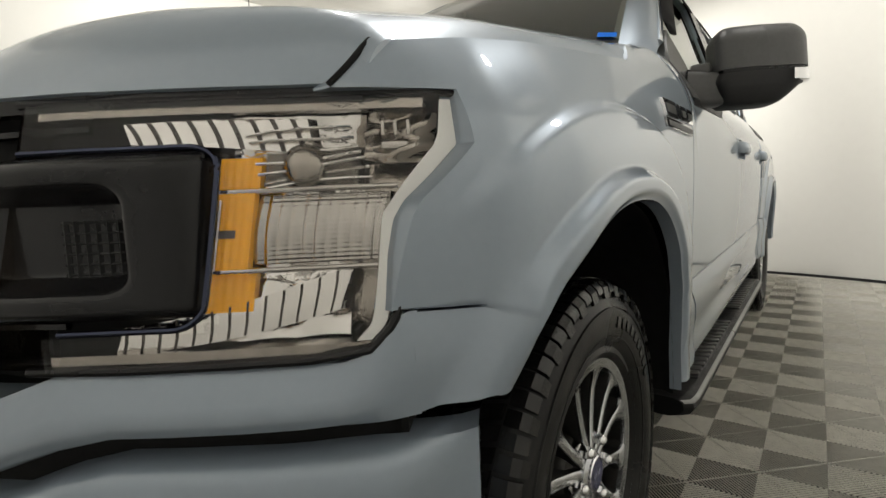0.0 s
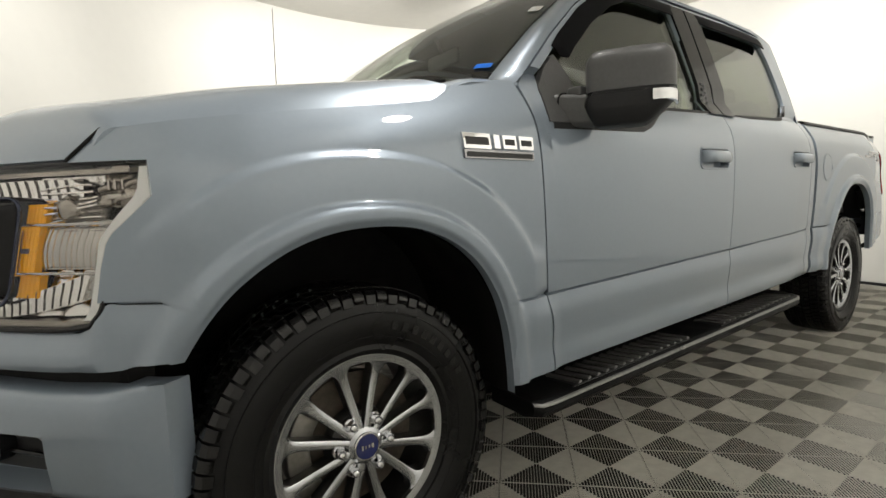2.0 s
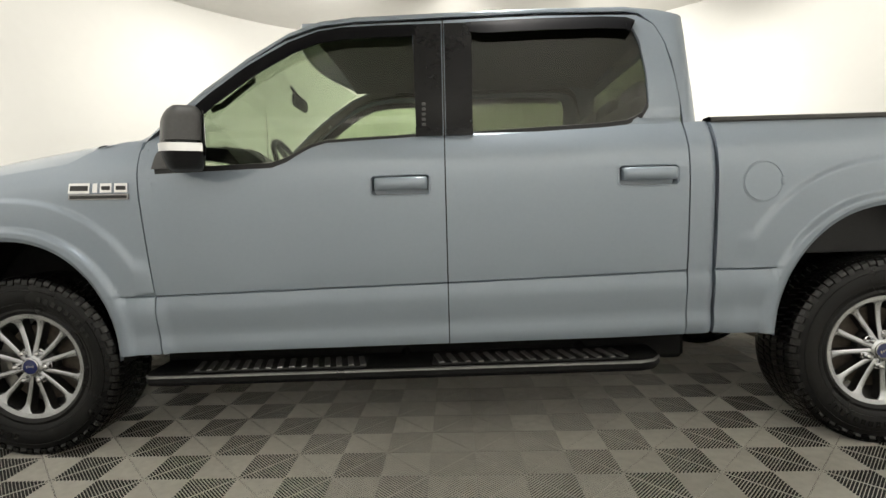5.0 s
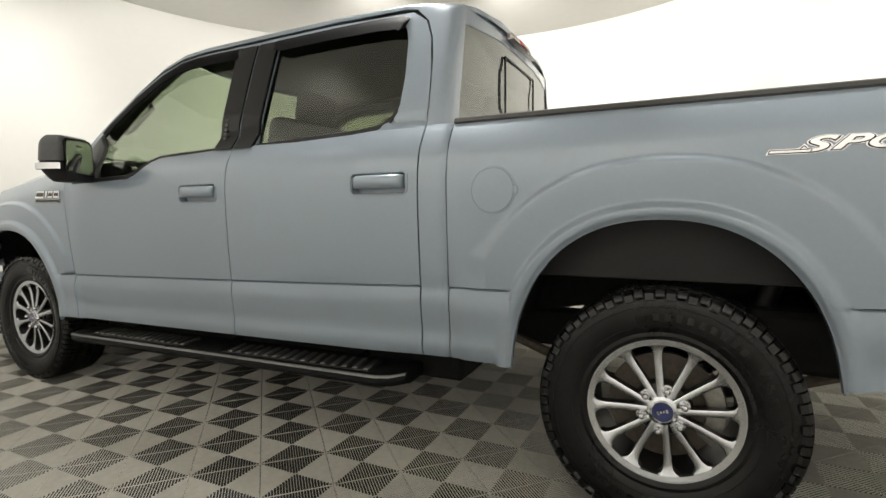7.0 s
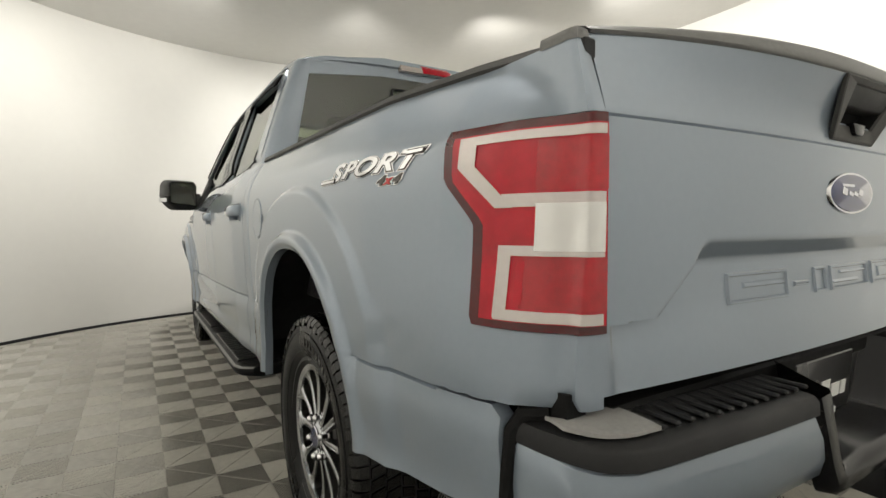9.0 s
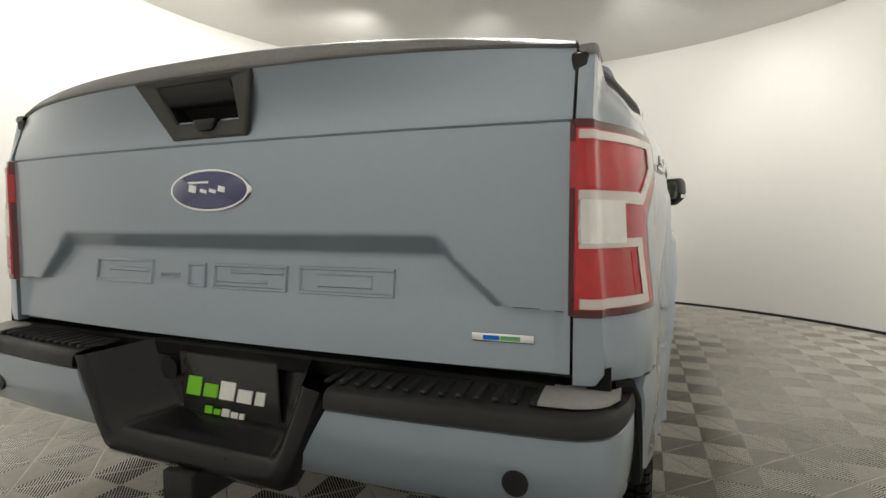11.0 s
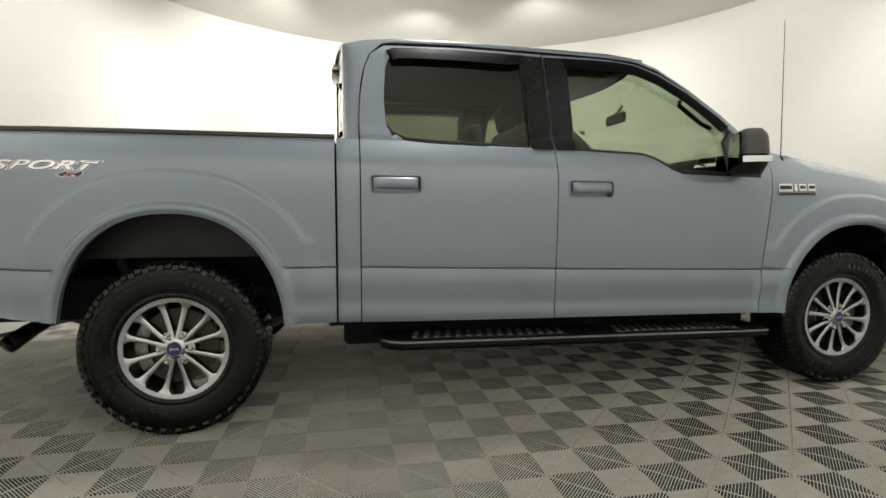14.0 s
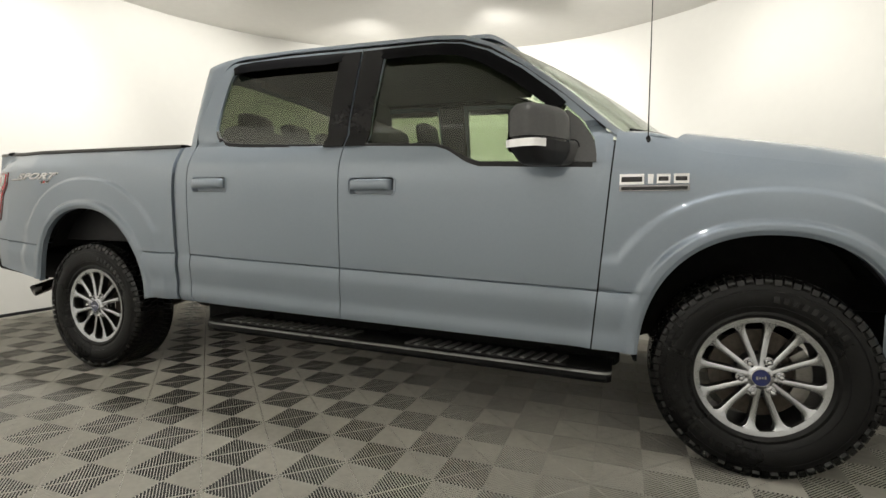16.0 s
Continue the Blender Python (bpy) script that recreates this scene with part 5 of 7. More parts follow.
emblem = oval("oval_emblem", (0.002, 1.163), 0.117, 0.0475, -4.779, 0.012, CHROME, gate, "blue oval emblem with chrome rim")
oval("emblem_field", (0.002, 1.163), 0.109, 0.0420, -4.788, 0.0045, BLUE, emblem, "blue enamel field")
bm = bmesh.new()
for k, (y, w, h) in enumerate(((0.062, 0.022, 0.040), (0.030, 0.020, 0.022), (0.004, 0.020, 0.022), (-0.022, 0.020, 0.034))):
    add_box(bm, (-4.793, y - 0.016, 1.161 + (h - 0.022) * 0.3), (0.003, w, h * 0.42), pose(0, 0, 0, 12, 0, 0), 0.001)
add_box(bm, (-4.793, 0.029, 1.180), (0.003, 0.06, 0.006), None, 0.001)
part("emblem_script", bm, CHROME, emblem, "silver bars in place of the script")
# embossed blocks


def emboss(bm, pts, h=0.006):
    a = [bm.verts.new((gate_x(y, z) + 0.001, y, z)) for y, z in pts]
    cy, cz = sum(p[0] for p in pts) / len(pts), sum(p[1] for p in pts) / len(pts)
    b = [bm.verts.new((gate_x(y, z) - h, y + (0.004 if y < cy else -0.004), z + (0.004 if z < cz else -0.004))) for y, z in pts]
    n = len(pts)
    for k in range(n):
        bm.faces.new((a[k], a[(k + 1) % n], b[(k + 1) % n], b[k]))
    bm.faces.new(b)


# each block: a raised rim with a sunk field, the widest with a raised bar inside
for y0, y1, z0, z1, bars in ((0.436, 0.220, 0.942, 1.003, ((0.385, 0.232, 0.970, 0.984),)), (0.194, 0.130, 0.962, 0.974, ()), (0.106, 0.047, 0.942, 1.000, ()),
                             (0.027, -0.183, 0.942, 1.000, ((0.015, -0.130, 0.956, 0.966), (-0.025, -0.172, 0.977, 0.987))), (-0.209, -0.436, 0.942, 1.001, ((-0.257, -0.388, 0.957, 0.986),))):
    bm = bmesh.new()
    rings = []
    for grow, h in ((0.0, -0.001), (0.0025, 0.005), (0.006, 0.005), (0.0085, 0.0005)):
        m_ = min(grow, (y0 - y1) / 2 - 0.001, (z1 - z0) / 2 - 0.001)
        pts = [(y0 - m_, z0 + m_), (y1 + m_, z0 + m_), (y1 + m_, z1 - m_), (y0 - m_, z1 - m_)]
        pts = [(pts[k][0] + (pts[(k + 1) % 4][0] - pts[k][0]) * q / 4, pts[k][1] + (pts[(k + 1) % 4][1] - pts[k][1]) * q / 4) for k in range(4) for q in range(4)]
        rings.append([bm.verts.new((gate_x(y, z) - h, y, z)) for y, z in pts])
    for a, b in zip(rings, rings[1:]):
        for k in range(16):
            bm.faces.new((a[k], a[(k + 1) % 16], b[(k + 1) % 16], b[k]))
    blk = part("embossed_bar", bm, PAINT, gate, "raised plain block", True, 25)
    for a0, a1, b0, b1 in bars:
        bm = bmesh.new()
        emboss(bm, [(a0, b0), (a1, b0), (a1, b1), (a0, b1)], 0.004)
        part("inner_bar", bm, PAINT, blk, "", True, 25)
bm = bmesh.new()
add_box(bm, (gate_x(-0.653, 0.885) - 0.003, -0.653, 0.883), (0.006, 0.115, 0.017), pose(0, 0, 0, 0, 0, 5), 0.003, 2)
bd = part("engine_badge", bm, CHROME, gate, "slim silver badge")
bm = bmesh.new()
add_box(bm, (gate_x(-0.633, 0.885) - 0.0055, -0.633, 0.883), (0.003, 0.03, 0.008), pose(0, 0, 0, 0, 0, 5))
part("blue_inlay", bm, STICKERBLUE, bd, "blue inlay")
bm = bmesh.new()
add_box(bm, (gate_x(-0.668, 0.885) - 0.0055, -0.668, 0.883), (0.003, 0.036, 0.008), pose(0, 0, 0, 0, 0, 5))
part("green_inlay", bm, STICKERGREEN, bd, "green inlay")


# ---- rear bumper ----
def rear_x(y):
    return lin(abs(y), [0, 0.3, 0.5, 0.70, 0.79, 0.825, 0.853, 0.870, 0.879], [-4.874, -4.870, -4.860, -4.844, -4.836, -4.822, -4.790, -4.73, -4.66])


BY = [0.879, 0.876, 0.872, 0.866, 0.858, 0.846, 0.832, 0.80, 0.76, 0.72, 0.66, 0.60, 0.5, 0.42, 0.35]


for s in (1, -1):
    top = lambda y: 0.765 + lin(y, [0.29, 0.34, 0.895], [0.0, 0.002, 0.0])
    bm = bmesh.new()
    g = []
    for y in BY:
        g.append([bm.verts.new((rear_x(y) + o, s * (y - (0.3 * o if y > 0.84 else 0) + sl * (1 if y < 0.36 else 0.4 if y < 0.45 else 0)), z)) for z, o, sl in ((0.753, 0.012, 0.0), (0.746, 0.0, -0.002), (0.70, -0.004, -0.028), (0.65, 0.004, -0.058), (0.615, 0.016, -0.080), (0.598, 0.04, -0.090))])
    add_grid(bm, g, lambda co: Vector((0.05, -s * 0.02, 0)))
    rb = part("rear_bumper_wing", bm, PAINT, truck, "painted rear bumper wing", True, 40)
    bm = bmesh.new()
    yy = 0.70
    add_cyl(bm, (rear_x(yy) - 0.004, s * yy, 0.668), (rear_x(yy) + 0.03, s * yy, 0.668), 0.022, 24, 0.02)
    part("parking_sensor", bm, BLACK, rb, "round black parking sensor")
    # black step pad with ribs
    bm = bmesh.new()
    g = []
    for y in BY:
        xr = rear_x(y)
        g.append([bm.verts.new((xr + o, s * (y - (max(0, o) if y > 0.84 else 0)), z)) for z, o in ((0.748, 0.004), (0.753, -0.008), (0.776, -0.007), (0.786, 0.002), (0.790, 0.03), (0.798, 0.10))])
    add_grid(bm, g, None)
    pad = part("step_pad", bm, TRIM, truck, "black ribbed plastic step pad", True, 45)
    bm = bmesh.new()
    for k in range(13):
        y = 0.34 + 0.032 * k
        add_box(bm, (rear_x(y) + 0.060, s * y, 0.795), (0.085, 0.013, 0.008), None, 0.003)
    part("step_rib", bm, TRIM, pad)
    bm = bmesh.new()
    g = []
    for i in range(9):
        y = 0.735 + 0.125 * i / 8
        g.append([bm.verts.new((rear_x(y) + 0.018 + (0.088 - 0.05 * max(0.0, (y - 0.80) / 0.06)) * q, s * (y - 0.004), 0.799 + 0.004 * q + 0.002 * math.sin(q * math.pi))) for q in (0, 0.3, 0.7, 1)])
    add_grid(bm, g, lambda co: Vector((0, 0, -0.006)))
    part("corner_pad", bm, CORNERPAD, pad, "pale grey textured corner pad")
# centre well: a black frame, slanted cheeks and floor, the plate at its back
def well_loop(x, top, low, z_top, z_low, r=0.022):
    """A U-shaped line from one top corner down, along the floor and up again, its lower corners rounded."""
    half = [(top, z_top), (top + (low - top) * 0.35, z_top + (z_low - z_top) * 0.35), (top + (low - top) * 0.72, z_top + (z_low - z_top) * 0.72), (low + 0.004, z_low + r), (low - 0.006, z_low + 0.35 * r), (low - r, z_low), (low * 0.45, z_low)]
    return [(x, y, z) for y, z in half] + [(x, -y, z) for y, z in half[::-1]]


bm = bmesh.new()
loops = [[bm.verts.new(p) for p in well_loop(*q)] for q in ((-4.835, 0.352, 0.262, 0.772, 0.562), (-4.862, 0.350, 0.260, 0.776, 0.568), (-4.874, 0.342, 0.254, 0.782, 0.580), (-4.876, 0.310, 0.240, 0.788, 0.604), (-4.868, 0.298, 0.230, 0.791, 0.619), (-4.852, 0.291, 0.222, 0.792, 0.628), (-4.745, 0.236, 0.180, 0.806, 0.640), (-4.738, 0.226, 0.172, 0.806, 0.646))]
for a, b in zip(loops, loops[1:]):
    for k in range(len(a) - 1):
        bm.faces.new((a[k], a[k + 1], b[k + 1], b[k]))
bm.faces.new(loops[-1])
rw = part("bumper_well", bm, BLACK, truck, "glossy black plate recess in the rear bumper", True, 40)
turn = pose(0, 0, 0, 0, 0, -28) @ pose(0, 0, 0, -23, 0, 0)
bm = bmesh.new()
add_box(bm, (-4.796, 0.243, 0.712), (0.058, 0.008, 0.062), turn, 0.004, 2)
wl = part("socket_cover", bm, TRIM, rw, "square black socket frame")
bm = bmesh.new()
add_box(bm, (-4.7975, 0.2395, 0.7125), (0.028, 0.006, 0.034), turn, 0.002)
part("socket_tag", bm, WHITEPL, wl, "small white tag")
bm = bmesh.new()
add_cyl(bm, (-4.752, 0.190, 0.735), (-4.735, 0.190, 0.735), 0.028, 20, 0.024)
part("trailer_plug", bm, TRIM, rw, "round black trailer plug cover")
bm = bmesh.new()
add_box(bm, (-4.746, 0.004, 0.706), (0.006, 0.295, 0.152), pose(0, 0, 0, 0, -3, 0), 0.003)
plate = part("licence_plate", bm, PLATE, rw, "black dealer plate with lime and white bars")
for material, name, label, rows in ((GREEN, "lime_bar", "lime green bar", ((0.106, 0.702, 0.044, 0.046), (0.054, 0.696, 0.042, 0.032), (0.060, 0.650, 0.022, 0.018), (0.034, 0.648, 0.020, 0.013))),
                                    (WHITEPRINT, "white_bar", "white bar", ((0.003, 0.701, 0.044, 0.044), (-0.048, 0.694, 0.042, 0.031), (-0.092, 0.694, 0.026, 0.031), (0.008, 0.649, 0.022, 0.018), (-0.018, 0.647, 0.020, 0.013), (-0.040, 0.647, 0.014, 0.013), (0.004, 0.768, 0.050, 0.005)))):
    for y, z, w, h in rows:
        bm = bmesh.new()
        add_prism(bm, [(y + w / 2 + 0.12 * h, z - h / 2), (y - w / 2 + 0.12 * h, z - h / 2), (y - w / 2 - 0.12 * h, z + h / 2), (y + w / 2 - 0.12 * h, z + h / 2)], "x", -4.7515 + (0.706 - z) * -0.052, -4.748 + (0.706 - z) * -0.052, 0.0)
        part(name, bm, material, plate, label)
for y in (-0.09, 0.09):
    bm = bmesh.new()
    add_cyl(bm, (-4.751, y, 0.764), (-4.743, y, 0.764), 0.005, 12)
    part("plate_screw", bm, CHROME, plate, "small plate screw")
bm = bmesh.new()
add_box(bm, (-4.70, 0, 0.785), (0.10, 1.50, 0.04), None, 0.006)
add_box(bm, (-4.69, 0, 0.70), (0.07, 1.2, 0.10), None, 0.006)
part("bumper_beam", bm, DARK, truck)
bm = bmesh.new()
add_box(bm, (-4.80, 0.0, 0.535), (0.16, 0.070, 0.070), None, 0.006, 2)
add_box(bm, (-4.885, 0.0, 0.535), (0.022, 0.082, 0.082), None, 0.005, 2)
add_cyl(bm, (-4.6, -0.55, 0.53), (-4.6, 0.55, 0.53), 0.035, 14)
part("tow_hitch", bm, TRIM, truck, "black square tow hitch receiver")


# ---- wheels ----
def tyre_mesh(tread):
    bm = bmesh.new()
    prof = [(0.232, 0.095), (0.236, 0.112), (0.250, 0.122), (0.262, 0.119), (0.272, 0.126), (0.30, 0.136), (0.33, 0.138), (0.352, 0.134), (0.376, 0.1255), (0.391, 0.112), (0.397, 0.10), (0.398, 0.0)]
    full = prof + [(r, -h) for r, h in prof[-2::-1]]
    if not tread:
        add_lathe(bm, full, Matrix(), 96)
    # tread blocks: two centre ribs, two intermediate, shoulder lugs that run down the sidewall
    N = 76
    for k in range(N if tread else 0):
        a = 2 * math.pi * k / N
        for row, (h0, h1, w, sh) in enumerate(((0.004, 0.042, 0.78, 0.0), (-0.042, -0.004, 0.78, 0.5), (0.050, 0.086, 0.72, 0.3), (-0.086, -0.050, 0.72, 0.8))):
            aa = a + sh * 2 * math.pi / N
            d = w * math.pi / N
            sk = 0.010 * (1 if row % 2 else -1)
            vs = []
            for r in (0.388, 0.4045):
                for (t, h) in ((-d, h0), (d, h0 + sk * 0.2), (d, h1), (-d, h1 - sk * 0.2)):
                    t2 = aa + t + (h - h0) * sk * 60
                    vs.append(bm.verts.new((r * math.cos(t2), r * math.sin(t2), h)))
            for f in ((4, 5, 6, 7), (0, 1, 5, 4), (1, 2, 6, 5), (2, 3, 7, 6), (3, 0, 4, 7)):
                bm.faces.new([vs[i] for i in f])
        for sg in (1, -1):
            aa = a + (0.25 if sg > 0 else 0.75) * 2 * math.pi / N
            long_ = k % 2 == 0
            d = 0.80 * math.pi / N
            pr = [(0.403, 0.093), (0.400, 0.119), (0.389, 0.1305), (0.368, 0.1355) if long_ else (0.379, 0.1335)]
            bk = [(0.386, 0.093), (0.386, 0.112), (0.376, 0.116), (0.362, 0.124)]
            g1 = [[bm.verts.new((r * math.cos(aa + t), r * math.sin(aa + t), sg * h)) for r, h in pr] for t in (-d, d)]
            g2 = [[bm.verts.new((r * math.cos(aa + t), r * math.sin(aa + t), sg * h)) for r, h in bk] for t in (-d, d)]
            for j in range(3):
                bm.faces.new((g1[0][j], g1[1][j], g1[1][j + 1], g1[0][j + 1]))
                for e in (0, 1):
                    bm.faces.new((g1[e][j], g1[e][j + 1], g2[e][j + 1], g2[e][j]))
            bm.faces.new((g1[0][0], g1[1][0], g2[1][0], g2[0][0]))
            bm.faces.new((g1[0][3], g1[1][3], g2[1][3], g2[0][3]))
    # raised plain bars where the maker's name stands, and sidewall rings
    for base in ((0.5, 3.6) if tread else ()):
        for k in range(9):
            aa = base + 0.105 * k
            vs = []
            for h in (0.1345, 0.1392):
                for (t, r) in ((-0.030, 0.303), (0.030, 0.303), (0.028, 0.326), (-0.028, 0.326)):
                    vs.append(bm.verts.new((r * math.cos(aa + t), r * math.sin(aa + t), h)))
            for f in ((4, 5, 6, 7), (0, 1, 5, 4), (1, 2, 6, 5), (2, 3, 7, 6), (3, 0, 4, 7)):
                bm.faces.new([vs[i] for i in f])
    for r, h in (() if tread else ((0.285, 0.1305), (0.345, 0.1365))):
        add_lathe(bm, [(r - 0.002, h - 0.002), (r - 0.001, h + 0.002), (r + 0.001, h + 0.002), (r + 0.002, h - 0.002)], Matrix(), 96)
    return bm


SPOKE_R = [0.040, 0.058, 0.10, 0.14, 0.168, 0.186, 0.198, 0.207, 0.213, 0.219]
SPOKE_W = [0.0108, 0.0102, 0.0103, 0.0107, 0.0114, 0.0126, 0.0154, 0.0212, 0.0310, 0.0480]
SPOKE_H = [0.1055, 0.1045, 0.1005, 0.0985, 0.0985, 0.1000, 0.1022, 0.1045, 0.1065, 0.108]


def spoke_angles():
    out = []
    for k in range(6):
        for d in (-14.2, 14.2):
            out.append((radians(90 + 60 * k + d * 0.90), radians(90 + 60 * k + d * 1.03)))
    return out


def rim_face():
    """Machined faces of twelve spokes and the outer ring."""
    bm = bmesh.new()
    for a0, a1 in spoke_angles():
        g = []
        for r, w, h in zip(SPOKE_R, SPOKE_W, SPOKE_H):
            t = (r - 0.045) / 0.19
            a = a0 + (a1 - a0) * t
            c, sn = math.cos(a), math.sin(a)
            g.append([bm.verts.new((r * c - k * w * sn, r * sn + k * w * c, h - d)) for k, d in ((-1, 0.0042), (-0.62, 0.0008), (0.62, 0.0), (1, 0.0028))])
        add_grid(bm, g, None)
        for e, sg in ((0, -1), (3, 1)):
            low = [bm.verts.new((g[i][e].co.x * 0.996, g[i][e].co.y * 0.996, SPOKE_H[i] - 0.007)) for i in range(len(g))]
            for i in range(len(g) - 1):
                bm.faces.new((g[i][e], g[i + 1][e], low[i + 1], low[i]))
    add_lathe(bm, [(0.2155, 0.096), (0.2165, 0.1072), (0.231, 0.1105), (0.240, 0.113), (0.245, 0.112), (0.247, 0.108)], Matrix(), 72)
    add_lathe(bm, [(0.048, 0.096), (0.047, 0.105), (0.044, 0.107), (0.036, 0.111)], Matrix(), 36)
    return bm


def rim_body():
    """Dark barrel, spoke flanks and hub."""
    bm = bmesh.new()
    add_lathe(bm, [(0.247, 0.108), (0.238, 0.098), (0.226, 0.100), (0.216, 0.096), (0.215, 0.06), (0.212, -0.05), (0.222, -0.10), (0.24, -0.108)], Matrix(), 72)
    for a0, a1 in spoke_angles():
        g = []
        for r, w, h in zip(SPOKE_R[:9], SPOKE_W, SPOKE_H):
            t = (r - 0.045) / 0.19
            a = a0 + (a1 - a0) * t
            c, sn = math.cos(a), math.sin(a)
            row = []
            for k, dz in ((-1.0, -0.006), (-1.12, -0.02), (-0.9, -0.045), (0.9, -0.045), (1.12, -0.02), (1.0, -0.006)):
                row.append(bm.verts.new((r * c - k * w * sn, r * sn + k * w * c, h + dz)))
            g.append(row)
        add_grid(bm, g, None)
    add_lathe(bm, [(0.092, 0.05), (0.09, 0.072), (0.084, 0.080), (0.058, 0.086), (0.04, 0.10)], Matrix(), 48)
    add_lathe(bm, [(0.092, 0.052), (0.06, 0.05), (0.001, 0.05)], Matrix(), 24)
    return bm


def disc_mesh():
    bm = bmesh.new()
    add_lathe(bm, [(0.08, 0.0), (0.08, 0.035), (0.085, 0.04), (0.175, 0.04), (0.175, 0.015), (0.085, 0.015)], Matrix(), 64)
    return bm


def nut_mesh():
    bm = bmesh.new()
    bmesh.ops.create_cone(bm, cap_ends=True, segments=6, radius1=0.0145, radius2=0.0135, depth=0.024, matrix=Matrix.Translation((0, 0, 0.012)))
    bmesh.ops.create_uvsphere(bm, u_segments=12, v_segments=6, radius=0.0118, matrix=Matrix.Translation((0, 0, 0.024)))
    bmesh.ops.create_cone(bm, cap_ends=True, segments=16, radius1=0.0175, radius2=0.0165, depth=0.005, matrix=Matrix.Translation((0, 0, 0.003)))
    return bm


def cap_mesh(r0, r1, h0, h1):
    bm = bmesh.new()
    add_lathe(bm, [(r1, h0), (r1, h1 - 0.002), (r1 - 0.002, h1), (r0, h1)], Matrix(), 40)
    return bm


def wheel(x, s, turn):
    hub = new("wheel")
    hub.parent = truck
    y = 0.79
    m = Matrix.Translation((x, s * y, 0.405)) @ (pose(0, 0, 0, -90, 0, 0) if s > 0 else pose(0, 0, 0, 90, 0, 0)) @ pose(0, 0, 0, 0, 0, turn)
    hub.matrix_basis = m
    if not WHEEL:
        WHEEL["tyre"] = part("tyre", tyre_mesh(False), RUBBER, hub, "black all-terrain tyre", True, 30).data
        o = tagged(part("tread", tyre_mesh(True), TREAD, hub, "", True, 30), WHEELLABEL["tread"], kind="stuff")
        WHEEL["tread"] = o.data
        WHEEL["rim_face"] = part("rim_face", rim_face(), ALLOY, hub, "machined silver twelve-spoke face", True, 40).data
        WHEEL["rim_barrel"] = part("rim_barrel", rim_body(), BARREL, hub, "dark grey alloy barrel", True, 40).data
        WHEEL["brake_disc"] = part("brake_disc", disc_mesh(), RUST, hub, "steel brake disc").data
        WHEEL["cap_ring"] = part("cap_ring", cap_mesh(0.0325, 0.0365, 0.10, 0.117), CHROME, hub, "chrome cap ring").data
        WHEEL["centre_cap"] = part("centre_cap", cap_mesh(0.0005, 0.033, 0.10, 0.1165), BLUE, hub, "blue centre cap").data
        bm = bmesh.new()
        for k, w in enumerate((0.006, 0.004, 0.004, 0.005)):
            add_box(bm, (-0.014 + 0.0095 * k, 0, 0.117), (w, 0.008 + 0.004 * (k in (0, 3)), 0.001))
        WHEEL["cap_mark"] = part("cap_mark", bm, CHROME, hub, "silver bars on the cap").data
        first = part("lug_nut", nut_mesh(), CHROME, hub, "chrome lug nut", True, 30)
        WHEEL["lug_nut"] = first.data
        bpy.data.objects.remove(first)
    else:
        for name in ("tyre", "rim_face", "rim_barrel", "brake_disc", "cap_ring", "centre_cap", "cap_mark"):
            ob = share(name, WHEEL[name], hub)
            ob["label"] = WHEELLABEL[name]
        tagged(share("tread", WHEEL["tread"], hub), WHEELLABEL["tread"], kind="stuff")
    for k in range(6):
        a = radians(90 + 60 * k + 30)
        share("lug_nut", WHEEL["lug_nut"], hub, Matrix.Translation((0.0685 * math.cos(a), 0.0685 * math.sin(a), 0.090)))
    # caliper
    bm = bmesh.new()
    a = (0 if x > -1 else math.pi) - radians(turn)
    arc = [a + radians(-38 + 76 * i / 10) for i in range(11)]
    inner = [(0.128 * math.cos(q), 0.128 * math.sin(q)) for q in arc]
    outer = [(0.188 * math.cos(q), 0.188 * math.sin(q)) for q in arc[::-1]]
    add_prism(bm, inner + outer, "z", 0.0, 0.062, 0.006)
    part("caliper", bm, STEEL, hub, "cast brake caliper")
    return hub


WHEEL = {}
WHEELLABEL = {"tyre": "black all-terrain tyre", "rim_face": "machined silver twelve-spoke face", "rim_barrel": "dark grey alloy barrel", "brake_disc": "steel brake disc",
              "cap_ring": "chrome cap ring", "centre_cap": "blue centre cap", "cap_mark": "silver bars on the cap", "tread": "black lugs of the all-terrain tread"}
wheel(WHEEL_F, 1, 0)
wheel(WHEEL_R, 1, 20)
wheel(WHEEL_F, -1, 8)
wheel(WHEEL_R, -1, 0)


# ---- wheel wells and underbody ----
for c in (ARCH_F, ARCH_R):
    for s in (1, -1):
        bm = bmesh.new()
        g = []
        for k in range(25):
            a = 0.28 + (math.pi - 0.80) * k / 24 if c is ARCH_R else 0.60 + (math.pi - 0.60) * k / 24
            row = []
            for y, e in ((0.955, 1.0), (0.93, 1.03), (0.80, 1.06), (0.55, 1.06)):
                ca, sa = math.cos(a), math.sin(a)
                px = c[0] + c[2] * e * math.copysign(abs(ca) ** (2 / POW), ca)
                pz = c[1] + c[3] * e * abs(sa) ** (2 / POW)
                row.append(bm.verts.new((px, s * (min(y, 0.90) if (c is ARCH_F and a < 0.95) or (c is ARCH_R and a > 2.0) else y), pz)))
            g.append(row)
        add_grid(bm, g, None)
        bm.faces.new([r[-1] for r in g])
        part("wheel_well", bm, DARK, truck, "black wheel well liner")
bm = bmesh.new()
for s in (1, -1):
    add_box(bm, (-2.0, s * 0.50, 0.56), (5.3, 0.09, 0.15), None, 0.01)
for x in (-0.5, -1.4, -2.3, -3.1, -4.3):
    add_box(bm, (x, 0, 0.55), (0.10, 0.95, 0.10), None, 0.01)
